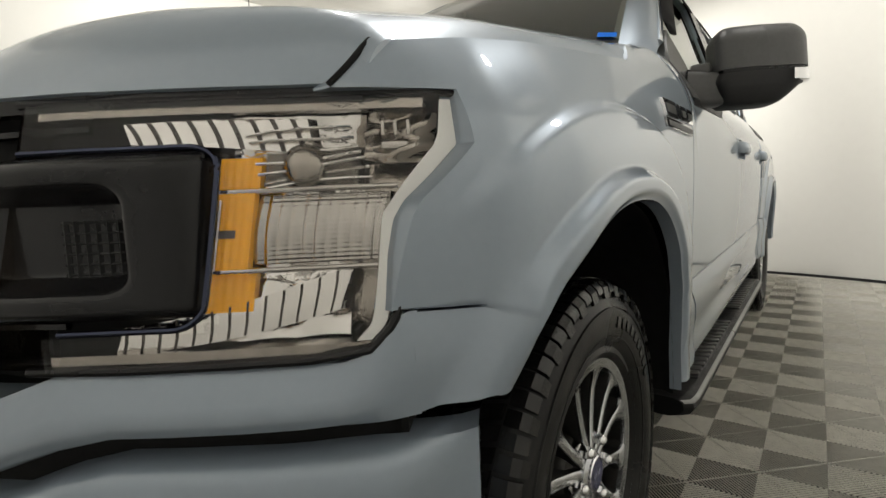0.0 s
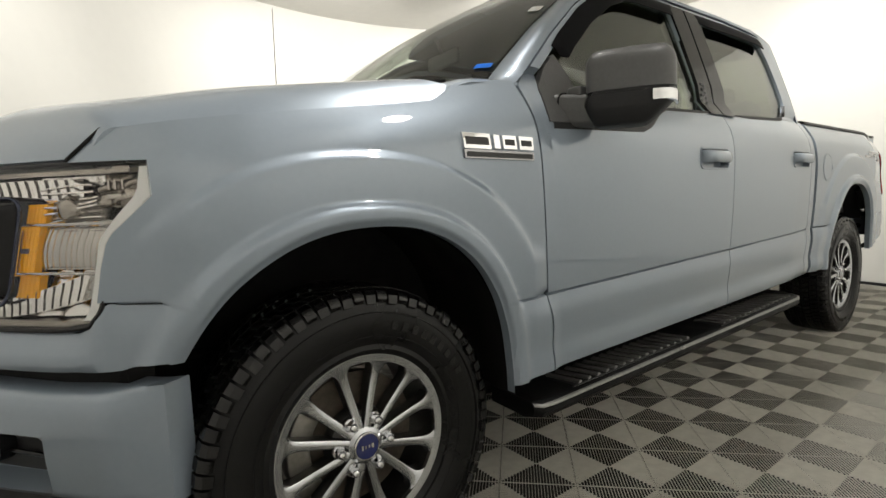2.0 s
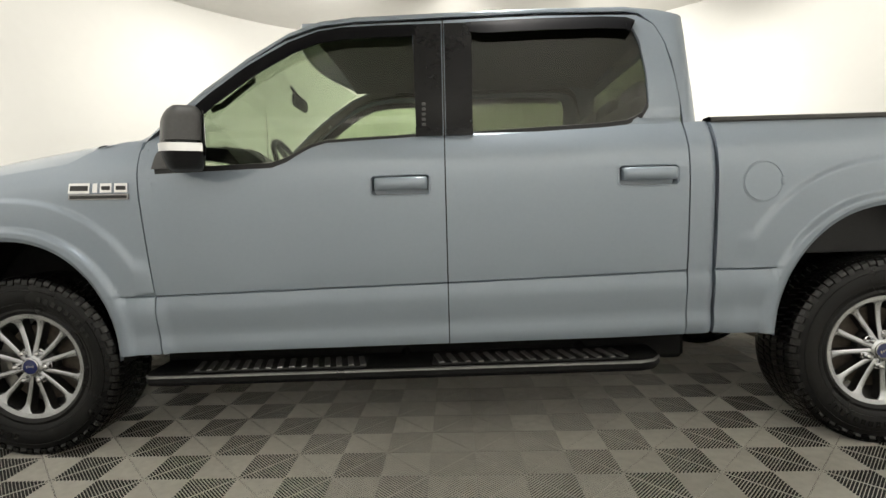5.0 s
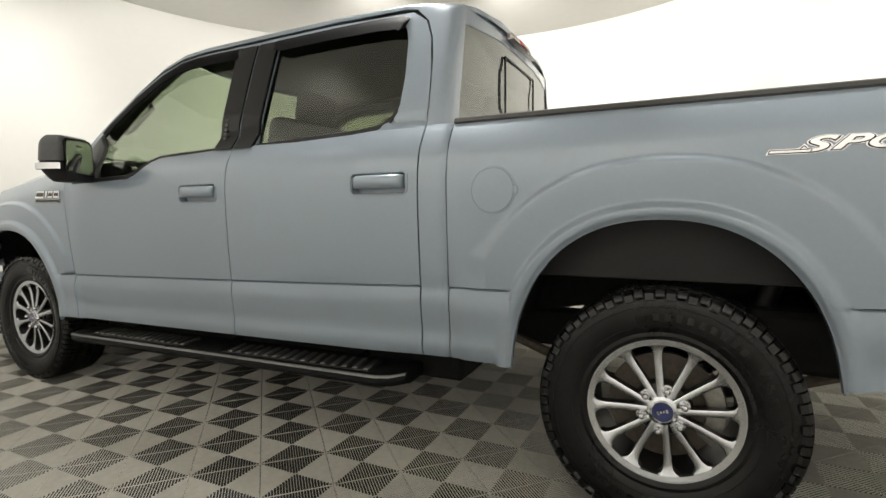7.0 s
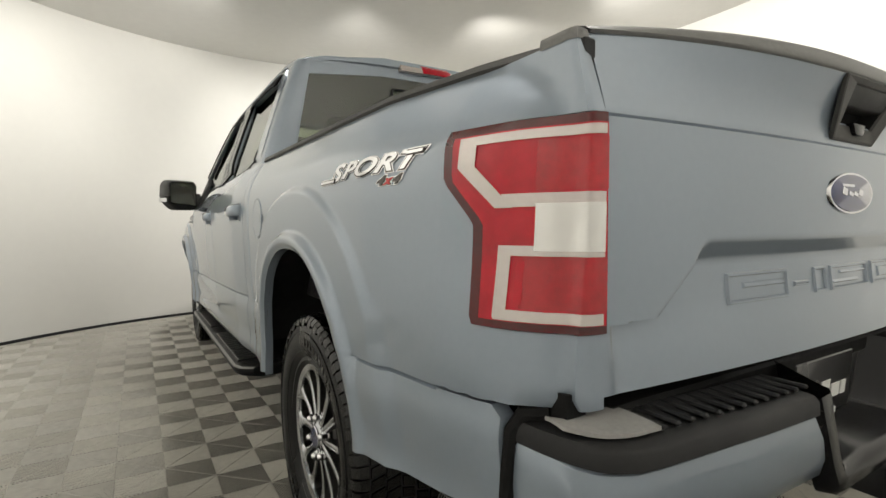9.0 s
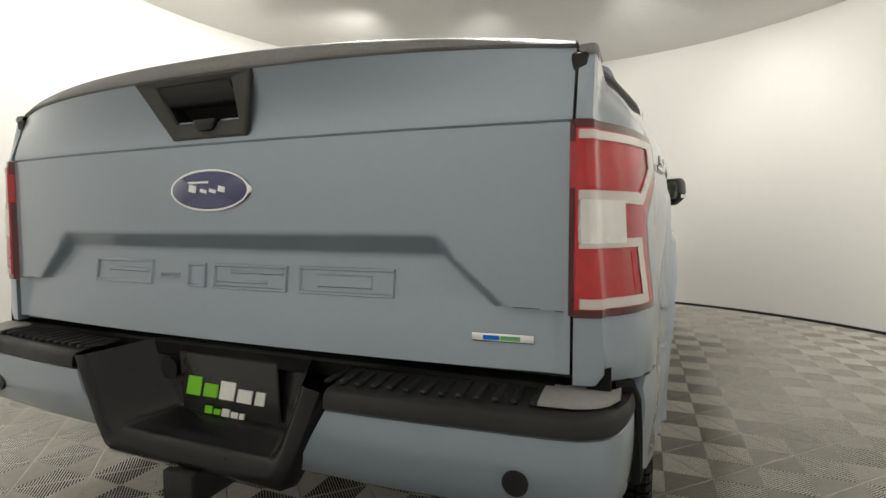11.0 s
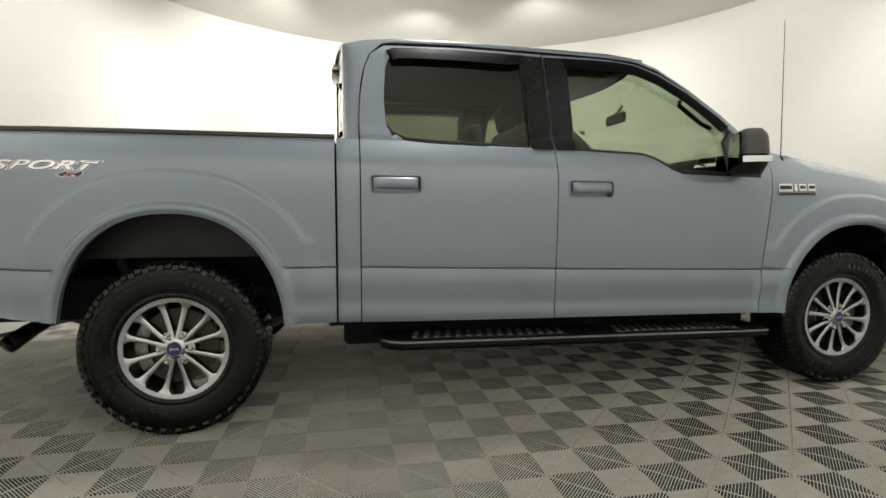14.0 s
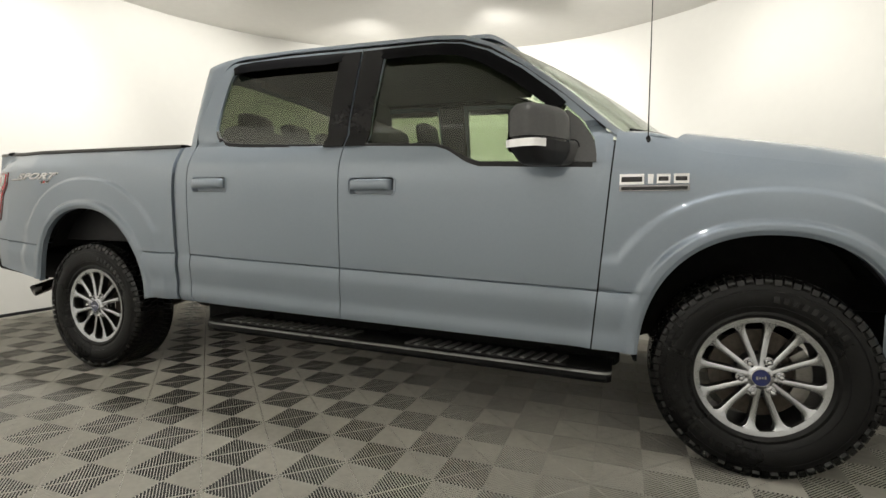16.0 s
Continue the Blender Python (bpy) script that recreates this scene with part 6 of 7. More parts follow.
add_box(bm, (-1.0, 0, 0.50), (1.6, 0.42, 0.22), None, 0.05)
part("chassis_frame", bm, DARK, truck, "black ladder frame")
bm = bmesh.new()
add_box(bm, (-1.75, 0, 0.56), (2.35, 1.74, 0.08), None, 0.01)
part("cab_floor", bm, DARK, truck)
bm = bmesh.new()
add_box(bm, (-1.72, 0, 0.43), (2.4, 1.50, 0.18), None, 0.02)
add_box(bm, (-4.2, 0, 0.62), (0.9, 1.45, 0.20), None, 0.02)
part("underbody_pan", bm, DARK, truck)
bm = bmesh.new()
add_box(bm, (0.30, 0, 0.72), (0.9, 1.0, 0.5), None, 0.05)
part("engine_block", bm, DARK, truck)
bm = bmesh.new()
add_cyl(bm, (WHEEL_R, -0.72, 0.405), (WHEEL_R, 0.72, 0.405), 0.055, 18)
bmesh.ops.create_uvsphere(bm, u_segments=20, v_segments=12, radius=0.17, matrix=Matrix.Translation((WHEEL_R, 0.05, 0.41)))
part("rear_axle", bm, RUST, truck, "rear axle with differential")
bm = bmesh.new()
add_cyl(bm, (WHEEL_F, -0.72, 0.405), (WHEEL_F, 0.72, 0.405), 0.035, 14)
part("front_axle", bm, RUST, truck)
for s in (1, -1):
    bm = bmesh.new()
    add_cyl(bm, (WHEEL_R - 0.22, s * 0.56, 0.44), (WHEEL_R - 0.36, s * 0.60, 0.90), 0.028, 14)
    add_cyl(bm, (WHEEL_R - 0.28, s * 0.58, 0.64), (WHEEL_R - 0.36, s * 0.60, 0.90), 0.036, 14)
    part("shock_absorber", bm, TRIM, truck, "black shock absorber")
    bm = bmesh.new()
    add_cyl(bm, (WHEEL_R - 0.262, s * 0.573, 0.60), (WHEEL_R - 0.275, s * 0.577, 0.645), 0.038, 14)
    part("shock_label", bm, WHITEPL, truck, "white label on the shock")
    bm = bmesh.new()
    add_tube(bm, [(WHEEL_R + 0.62, s * 0.56, 0.52), (WHEEL_R + 0.3, s * 0.56, 0.40), (WHEEL_R, s * 0.56, 0.35), (WHEEL_R - 0.3, s * 0.56, 0.40), (WHEEL_R - 0.62, s * 0.56, 0.52)], 0.022, 8)
    part("leaf_spring", bm, RUST, truck, "dark leaf spring")
bm = bmesh.new()
d = Vector((-0.06, -0.2, -0.075)).normalized()
tip0 = Vector((-4.375, -0.850, 0.444)) - d * 0.13
add_tube(bm, [(-2.2, -0.35, 0.44), (-3.0, -0.38, 0.46), (-3.5, -0.42, 0.62), (-3.9, -0.42, 0.64), (-4.15, -0.47, 0.60), (-4.27, -0.56, 0.555), tip0 + d * 0.02], 0.034, 14)
exhaust = part("exhaust_pipe", bm, PIPE, truck, "steel exhaust pipe")
bm = bmesh.new()
m = Matrix.Translation(tip0) @ d.to_track_quat("Z", "Y").to_matrix().to_4x4()
add_lathe(bm, [(0.030, 0.0), (0.036, 0.01), (0.039, 0.125), (0.0378, 0.13), (0.035, 0.125), (0.033, 0.02), (0.001, 0.02)], m, 32)
part("exhaust_tip", bm, PIPE, exhaust, "polished exhaust tip")
bm = bmesh.new()
add_cyl(bm, (-3.0, -0.36, 0.46), (-2.35, -0.34, 0.45), 0.10, 24)
part("muffler", bm, PIPE, exhaust)
bm = bmesh.new()
add_lathe(bm, [(0.12, -0.09), (0.30, -0.11), (0.36, -0.08), (0.375, 0), (0.36, 0.08), (0.30, 0.11), (0.12, 0.09)], pose(-4.25, 0.05, 0.60), 40, True)
part("spare_tyre", bm, RUBBER, truck, "spare tyre under the bed")
# dark filler behind the seams
bm = bmesh.new()
for s in (1, -1):
    add_box(bm, (-2.125, s * 0.80, 0.93), (1.55, 0.16, 0.80))
    add_box(bm, (-0.975, s * 0.80, 0.86), (0.75, 0.16, 0.68))
    add_box(bm, (-2.93, s * 0.83, 0.93), (0.05, 0.09, 0.86))
    add_box(bm, (-0.62, s * 0.75, 1.0), (0.08, 0.24, 0.70))
add_box(bm, (-2.93, 0, 0.95), (0.02, 1.7, 0.85))
part("inner_shell", bm, DARK, truck)
# added dark slab standing for the shade in the gap between cab and bed
for s in (1, -1):
    bm = bmesh.new()
    add_prism(bm, [(-2.905, 0.50), (-2.952, 0.50), (-2.952, 1.36), (-2.905, 1.36)], "y", s * 0.84, s * 0.876)
    part("gap_seal", bm, DARK, truck)


# ---- running boards ----
def running_board(s):
    bm = bmesh.new()
    yo, yi = 0.990, 0.765
    xs = [-0.555, -0.575, -0.62, -1.0, -1.65, -2.3, -2.64, -2.70, -2.745]
    oy = [yo - 0.030, yo - 0.006, yo, yo, yo, yo, yo, yo - 0.02, yo - 0.075]
    g = []
    for x, o in zip(xs, oy):
        g.append([bm.verts.new((x, s * y, z)) for y, z in ((yi, 0.335), (yi, 0.388), (o - 0.035, 0.388), (o - 0.012, 0.382), (o, 0.372), (o + 0.002, 0.355), (o - 0.010, 0.338), (o - 0.04, 0.330))])
    add_grid(bm, g, None)
    for r in (g[0], g[-1]):
        bm.faces.new(r)
    for a, b in zip(g, g[1:]):
        bm.faces.new((a[0], b[0], b[-1], a[-1]))
    ob = part("running_board", bm, BOARD, truck, "black running board with ribbed tread pads", True, 35)
    bm = bmesh.new()
    g = []
    for x, o in zip(xs, oy):
        g.append([bm.verts.new((x, s * y, z)) for y, z in ((o - 0.008, 0.3835), (o - 0.001, 0.381), (o + 0.003, 0.3765), (o + 0.0032, 0.3745))])
    add_grid(bm, g, None)
    part("edge_trim", bm, BOARDRIB, ob, "grey metal edge strip", True, 60)
    for a, b in ((-0.74, -1.50), (-1.78, -2.60)):
        bm = bmesh.new()
        add_box(bm, ((a + b) / 2, s * 0.90, 0.390), (abs(b - a), 0.135, 0.006), None, 0.003)
        pad = part("tread_pad", bm, TRIM, ob, "black tread pad")
        n = 15
        me = None
        for k in range(n):
            x = a + (b - a) * (k + 0.5) / n
            if me is None:
                bb = bmesh.new()
                add_box(bb, (0, 0, 0), (0.024, 0.128, 0.009), pose(0, 0, 0, 0, 0, s * 14), 0.003, 1)
                me = part("tread_rib", bb, BOARDRIB, pad, "grey rib").data
                pad.children[-1].location = (x, s * 0.902, 0.396)
            else:
                share("tread_rib", me, pad, Matrix.Translation((x, s * 0.902, 0.396)))
    for x in (-0.85, -1.65, -2.45):
        bm = bmesh.new()
        add_tube(bm, [(x, s * 0.86, 0.345), (x, s * 0.70, 0.40), (x, s * 0.55, 0.54)], 0.025, 8)
        part("board_bracket", bm, DARK, ob)
    ob.matrix_basis = Matrix.Translation((-0.55, 0, -0.006)) @ pose(0, 0, 0, 0, 0.85, 0) @ Matrix.Translation((0.55, 0, 0))
    return ob


for s in (1, -1):
    running_board(s)


# ---- side mirrors ----
def side_mirror(s):
    # triangular sail on the door
    bm = bmesh.new()
    sail = [(-0.640, 1.245), (-0.845, 1.252), (-0.825, 1.42), (-0.775, 1.485), (-0.72, 1.44), (-0.665, 1.365), (-0.645, 1.30)]
    a = [bm.verts.new((x, s * (cab_y(x, z) + 0.006), z)) for x, z in sail]
    b = [bm.verts.new((x, s * (cab_y(x, z) - 0.02), z)) for x, z in sail]
    bm.faces.new(a)
    for k in range(len(a)):
        bm.faces.new((a[k], a[(k + 1) % len(a)], b[(k + 1) % len(a)], b[k]))
    ob = part("side_mirror", bm, MIRRORCASE, truck, "large charcoal door mirror with clear marker lamp", True, 30)
    # arm
    bm = bmesh.new()
    g = []
    for t in range(9):
        u = t / 8
        cx, cy, cz = -0.748 - 0.075 * u, 0.895 + 0.15 * u, 1.290 - 0.012 * u
        w, h = 0.052 + 0.006 * u, 0.056 - 0.008 * u
        g.append([bm.verts.new((cx + w * math.copysign(abs(math.cos(q)) ** 0.45, math.cos(q)), s * cy, cz + h * math.copysign(abs(math.sin(q)) ** 0.45, math.sin(q)))) for q in [2 * math.pi * k / 16 for k in range(17)]])
    add_grid(bm, g, None)
    part("arm", bm, MIRRORCASE, ob, "", True, 50)
    # folding joint: a dark line round the arm and a small block above it
    bm = bmesh.new()
    ring = [(-0.768 + 0.0555 * math.copysign(abs(math.cos(q)) ** 0.45, math.cos(q)), s * 0.936, 1.287 + 0.0555 * math.copysign(abs(math.sin(q)) ** 0.45, math.sin(q))) for q in [2 * math.pi * k / 24 for k in range(25)]]
    add_tube(bm, ring, 0.003, 6)
    part("folding_joint", bm, BLACK, ob, "dark line of the folding joint")
    bm = bmesh.new()
    add_box(bm, (-0.785, s * 0.965, 1.340), (0.070, 0.060, 0.040), None, 0.012, 3)
    part("hinge_block", bm, MIRRORCASE, ob)
    # head: a rounded box swept back at its outer end, flat behind; split by a groove
    def swing(x, y):
        dx, dy = x + 0.855, y - 1.102
        return -0.855 + 0.883 * dx - 0.469 * dy, s * (1.102 + 0.469 * dx + 0.883 * dy)
    def head(z0, z1, grow, taper_, name, material, x_back=-0.975):
        bm = bmesh.new()
        g = []
        n = 18
        for j in range(n + 1):
            t = j / n
            z = z0 + (z1 - z0) * t
            k = taper_(t)
            row = []
            for q in [2 * math.pi * i / 40 for i in range(41)]:
                c, sn = math.cos(q), math.sin(q)
                e = 0.42
                px = math.copysign(abs(c) ** e, c)
                py = math.copysign(abs(sn) ** e, sn)
                hx, hy = 0.075 * k[0], 0.128 * k[1]
                x = -0.848 + k[2] + hx * px
                y = 1.102 + k[3] + hy * py
                if px > 0:
                    x -= 0.020 * max(0, (y - 1.06) / 0.16) ** 2
                row.append(bm.verts.new((*swing(x, y), z)))
            g.append(row)
        add_grid(bm, g, None)
        bm.faces.new(g[0][:-1])
        bm.faces.new(g[-1][:-1])
        return part(name, bm, material, ob, "", True, 50)
    head(1.326, 1.452, 0, lambda t: (1 - 0.35 * max(0, (t - 0.55) / 0.45) ** 2.5, 1 - 0.18 * max(0, (t - 0.6) / 0.4) ** 2.5, -0.012 * t, -0.004 * t), "upper_shell", MIRRORCASE)
    head(1.314, 1.327, 0, lambda t: (0.95, 0.965, 0, 0), "shell_groove", BLACK)
    head(1.226, 1.315, 0, lambda t: (0.72 + 0.28 * min(1, t / 0.55) ** 0.6, 0.55 + 0.45 * min(1, t / 0.75) ** 0.7, -0.012 * (1 - t), -0.03 * (1 - t)), "lower_shell", TRIM)
    # marker lamp wrapping the outer front corner
    bm = bmesh.new()
    g = []
    for i in range(9):
        t = i / 8
        x = lin(t, [0, 0.3, 0.55, 0.8, 1.0], [-0.774, -0.778, -0.790, -0.83, -0.90])
        y = lin(t, [0, 0.3, 0.55, 0.8, 1.0], [1.165, 1.190, 1.213, 1.2285, 1.2315])
        g.append([bm.verts.new((*swing(x + 0.003, y + 0.002), z)) for z in (1.284, 1.288, 1.310, 1.314)])
    add_grid(bm, g, lambda co: Vector((-0.015, -s * 0.015, 0)))
    part("marker_lamp", bm, SATINTRIM, ob, "clear marker lamp")
    # glass, facing back
    bm = bmesh.new()
    pts = [(1.0, 1.262), (1.19, 1.280), (1.20, 1.295), (1.198, 1.415), (1.185, 1.430), (1.02, 1.430), (1.005, 1.415)]
    back_at = lambda y: -0.927
    a = [bm.verts.new((*swing(back_at(y) - 0.003, y), z)) for y, z in pts]
    b = [bm.verts.new((*swing(back_at(y), y), z)) for y, z in pts]
    bm.faces.new(a)
    bm.faces.new(b)
    for k in range(len(a)):
        bm.faces.new((a[k], a[(k + 1) % len(a)], b[(k + 1) % len(a)], b[k]))
    part("mirror_glass", bm, MIRROR, ob, "silver mirror glass", False)
    bm = bmesh.new()
    loop = [(*swing(back_at(y) + 0.002, 1.1 + (y - 1.1) * 1.06), 1.345 + (z - 1.345) * 1.05) for y, z in pts]
    add_tube(bm, loop + loop[:1], 0.005, 6)
    part("glass_rim", bm, BLACK, ob)
    return ob


for s in (1, -1):
    side_mirror(s)


# ---- window visors ----
def visor(s, line, label):
    """A smoked strip following the top of a window and standing off it."""
    bm = bmesh.new()
    fine = []
    for a, b in zip(line, line[1:]):
        fine += [(a[0] + (b[0] - a[0]) * k / 5, a[1] + (b[1] - a[1]) * k / 5) for k in range(5)]
    fine.append(line[-1])
    g = []
    n = len(fine)
    for i, (x, z) in enumerate(fine):
        p, q = fine[max(0, i - 1)], fine[min(n - 1, i + 1)]
        dx, dz = q[0] - p[0], q[1] - p[1]
        l = math.hypot(dx, dz)
        nx, nz = -dz / l, dx / l
        if nz > 0:
            nx, nz = -nx, -nz
        end = min(1.0, min(i, n - 1 - i) / 1.5 + 0.35)
        row = []
        for w, o in ((-0.008, 0.003), (0.006, 0.010), (0.025, 0.016 * end), (0.058 * (0.55 + 0.45 * end), 0.021 * end), (0.060 * (0.55 + 0.45 * end), 0.017 * end), (0.026, 0.011 * end), (0.004, 0.003)):
            xx, zz = x + nx * w, z + nz * w
            row.append(bm.verts.new((xx, s * (cab_y(xx, zz) + o), zz)))
        g.append(row)
    add_grid(bm, g, None)
    bm.faces.new(g[0])
    bm.faces.new(g[-1])
    return part("window_visor", bm, VISOR, truck, label, True, 45)


for s in (1, -1):
    visor(s, [(-0.785, 1.512), (-0.84, 1.565), (-1.0, 1.692), (-1.17, 1.796), (-1.30, 1.846), (-1.40, 1.860), (-1.55, 1.864), (-1.735, 1.864)], "dark smoked rain visor over the front door window")
    visor(s, [(-1.955, 1.866), (-2.3, 1.872), (-2.55, 1.870), (-2.655, 1.862), (-2.690, 1.845)], "dark smoked rain visor over the rear door window")


# ---- badges ----
def text_mesh(body, size, depth, shear=0.0, spacing=1.0, bold=0.022):
    cu = bpy.data.curves.new("lettering", "FONT")
    cu.body, cu.size, cu.extrude, cu.shear, cu.space_character, cu.align_x = body, size, depth, shear, spacing, "CENTER"
    cu.bevel_depth = size * 0.010
    cu.offset = size * bold
    ob = bpy.data.objects.new("lettering", cu)
    scene.collection.objects.link(ob)
    bpy.context.view_layer.update()
    me = bpy.data.meshes.new_from_object(ob.evaluated_get(bpy.context.evaluated_depsgraph_get()))
    bpy.data.objects.remove(ob)
    return me


for s in (1, -1):
    # fender badge: chrome-edged plate with plain chrome blocks
    x0, x1 = -0.292, -0.548
    def fp(u, v, o):
        x = x0 + (x1 - x0) * u
        z = 1.128 + 0.072 * v - 0.004 * u
        return Vector((x, s * (side_y(x, z) + o), z))
    bm = bmesh.new()
    add_grid(bm, [[bm.verts.new(fp(i / 10, j / 2 * 0.33, 0.006)) for j in range(3)] for i in range(11)], inward(s, 0.008))
    bp = part("fender_badge", bm, DARKCHROME, truck, "chrome fender badge with plain blocks")
    bm = bmesh.new()
    add_grid(bm, [[bm.verts.new(fp(0.03 + 0.94 * i / 10, 0.06 + 0.18 * j, 0.008)) for j in range(2)] for i in range(11)], None)
    part("badge_field", bm, ALLOYDARK, bp, "dark badge field")
    a = 1 if s > 0 else -1
    blocks = [(0.0, 0.36, 0.36, 0.95), (0.41, 0.49, 0.40, 0.93), (0.535, 0.73, 0.40, 0.93), (0.775, 0.99, 0.40, 0.93)]
    for u0, u1, v0, v1 in blocks:
        if s < 0:
            u0, u1 = 1 - u1, 1 - u0
        bm = bmesh.new()
        g = [[bm.verts.new(fp(u0 + (u1 - u0) * i / 3, v0 + (v1 - v0) * j / 2, 0.009)) for j in range(3)] for i in range(4)]
        add_grid(bm, g, inward(s, 0.012))
        blk = part("badge_block", bm, CHROME, bp)
        if u1 - u0 > 0.15:
            bm = bmesh.new()
            du = 0.028
            add_grid(bm, [[bm.verts.new(fp(u0 + du + (u1 - u0 - 2 * du) * i / 2, v0 + 0.15 + (v1 - v0 - 0.30) * j, 0.0098)) for j in range(2)] for i in range(3)])
            part("block_inlay", bm, ALLOYDARK, blk)
    # bed side lettering: chrome, with the inner shadow line drawn as a dark layer
    bx = lambda d: -4.183 - s * d
    for word, size, k, cx, cz, bold in (("S", 0.057, 2.3, bx(-0.150), 1.2085, 0.024), ("PORT", 0.052, 2.35, bx(0.055), 1.2115, 0.022), ("4", 0.025, 1.9, bx(0.098), 1.184, 0.03), ("x", 0.025, 1.7, bx(0.127), 1.184, 0.03), ("4", 0.025, 1.9, bx(0.157), 1.184, 0.03)):
        big = word in ("S", "PORT")
        for layer in range(3):
            grow = (0.052, 0.024, -0.008)[layer] if big else (0.10, 0.05, 0.0)[layer]
            me = text_mesh(word, size, (0.0005, 0.0010, 0.0016)[layer], 0.45, 1.06, bold + grow)
            lift = 0.0012 if layer == 2 and big else 0.0
            for v in me.vertices:
                tx, ty, tz = v.co.x * k, v.co.y + lift, v.co.z
                x = cx - s * tx
                z = cz + ty
                v.co = (x, s * (side_y(x, z) + 0.002 + tz), z)
            if s < 0:
                me.flip_normals()
            material = (SATINTRIM, LAMPSLOT, REDPRINT if word == "x" else SATINTRIM if big else LAMPSLOT)[layer]
            link("sport_lettering" if big else "drive_lettering", me, material, truck, "" if layer < 2 else "chrome SPORT lettering on the bed side" if big else "small 4x4 lettering", False)
    # long foot of the first letter and long arm of the last, shadow layer included
    for d0, d1, za, zb_ in ((-0.247, -0.15, 1.2065, 1.2145), (0.19, 0.246, 1.2385, 1.2465)):
        for grow, off, material in ((0.0036, 0.003, SATINTRIM), (0.0016, 0.005, LAMPSLOT), (-0.001, 0.0068, SATINTRIM)):
            bm = bmesh.new()
            g = []
            for i in range(7):
                x = bx(d0 - grow + (d1 - d0 + 2 * grow) * i / 6)
                g.append([bm.verts.new((x - s * 0.5 * (z - za), s * (side_y(x, z) + off), z)) for z in (za - grow, zb_ + grow)])
            add_grid(bm, g, inward(s, 0.006))
            part("lettering_bar", bm, material, truck)

# antenna and roof fin
bm = bmesh.new()
add_cyl(bm, (-0.445, -0.886, 1.318), (-0.445, -0.88, 1.352), 0.016, 14, 0.008)
ant = part("antenna", bm, BLACK, truck, "thin black whip antenna on the fender")
bm = bmesh.new()
add_cyl(bm, (-0.445, -0.88, 1.35), (-0.452, -0.868, 2.12), 0.0028, 8, 0.0018)
part("mast", bm, BLACK, ant, "thin mast")
bm = bmesh.new()
g = []
for i in range(9):
    t = i / 8
    x = -1.21 - 0.15 * t
    h = lin(t, [0, 0.35, 0.75, 1], [0.005, 0.03, 0.055, 0.045])
    w = 0.022
    g.append([bm.verts.new((x, yy, roof_z(x, 0) + zz)) for yy, zz in ((-w, -0.004), (-w * 0.6, h * 0.5), (-0.006, h), (0.006, h), (w * 0.6, h * 0.5), (w, -0.004))])
add_grid(bm, g, None)
bm.faces.new(g[-1])
bm.faces.new(g[0])
part("roof_fin", bm, PAINT, truck, "painted shark-fin aerial", True, 50)


# ---- cabin ----
def seat(x, y, w, rear=False):
    bm = bmesh.new()
    add_box(bm, (x, y, 0.98), (0.50, w, 0.16), None, 0.05, 3)
    ob = part("seat", bm, SEAT, truck, "charcoal cloth seat")
    bm = bmesh.new()
    add_box(bm, (x - 0.30, y, 1.26), (0.15, w, 0.56), pose(0, 0, 0, 0, -12, 0), 0.05, 3)
    part("backrest", bm, SEAT, ob)
    for hy in ([0] if w < 0.8 else [-0.42, 0, 0.42]):
        bm = bmesh.new()
        add_box(bm, (x - 0.385, y + hy, 1.60 if not rear else 1.56), (0.10, 0.27, 0.17), pose(0, 0, 0, 0, -10, 0), 0.04, 3)
        part("headrest", bm, SEAT, ob)
        bm = bmesh.new()
        for dy in (-0.06, 0.06):
            add_cyl(bm, (x - 0.36, y + hy + dy, 1.46), (x - 0.38, y + hy + dy, 1.56), 0.006, 8)
        part("headrest_post", bm, CHROME, ob)


seat(-1.55, 0.42, 0.54)
seat(-1.55, -0.42, 0.54)
seat(-2.42, 0.0, 1.42, True)
bm = bmesh.new()
g = []
for i in range(17):
    y = -0.74 + 1.48 * i / 16
    hood_ = 0.035 * math.exp(-((y - 0.42) / 0.16) ** 2)
    g.append([bm.verts.new(p) for p in ((-0.50, y, 1.36), (-0.72, y, 1.365 + hood_), (-0.86, y, 1.345 + hood_), (-0.92, y, 1.27), (-0.90, y, 1.10), (-0.80, y, 0.90))])
add_grid(bm, g, None)
dash = part("dashboard", bm, DASH, truck, "black dashboard", True, 50)
bm = bmesh.new()
add_box(bm, (-1.35, 0, 0.95), (0.9, 0.28, 0.28), None, 0.03, 2)
part("centre_console", bm, DASH, dash)
bm = bmesh.new()
mm = Matrix.Translation((-1.06, 0.42, 1.25)) @ pose(0, 0, 0, 0, -65, 0)
rings = []
for k in range(33):
    a = 2 * math.pi * k / 32
    rings.append(mm @ Vector((0.185 * math.cos(a), 0.185 * math.sin(a), 0)))
add_tube(bm, rings, 0.014, 8)
add_cyl(bm, mm @ Vector((0, 0, 0.0)), mm @ Vector((0, 0, 0.05)), 0.07, 20)
for a in (0.3, 2.84, -1.57):
    add_tube(bm, [mm @ Vector((0.05 * math.cos(a), 0.05 * math.sin(a), 0.01)), mm @ Vector((0.18 * math.cos(a), 0.18 * math.sin(a), 0.0))], 0.013, 6)
part("steering_wheel", bm, DASH, dash, "black steering wheel")
bm = bmesh.new()
add_box(bm, (-0.98, 0.0, 1.70), (0.03, 0.25, 0.075), None, 0.02, 2)
add_cyl(bm, (-0.98, 0, 1.72), (-0.93, 0, 1.80), 0.01, 8)
part("inside_mirror", bm, DASH, truck, "dark inside mirror")
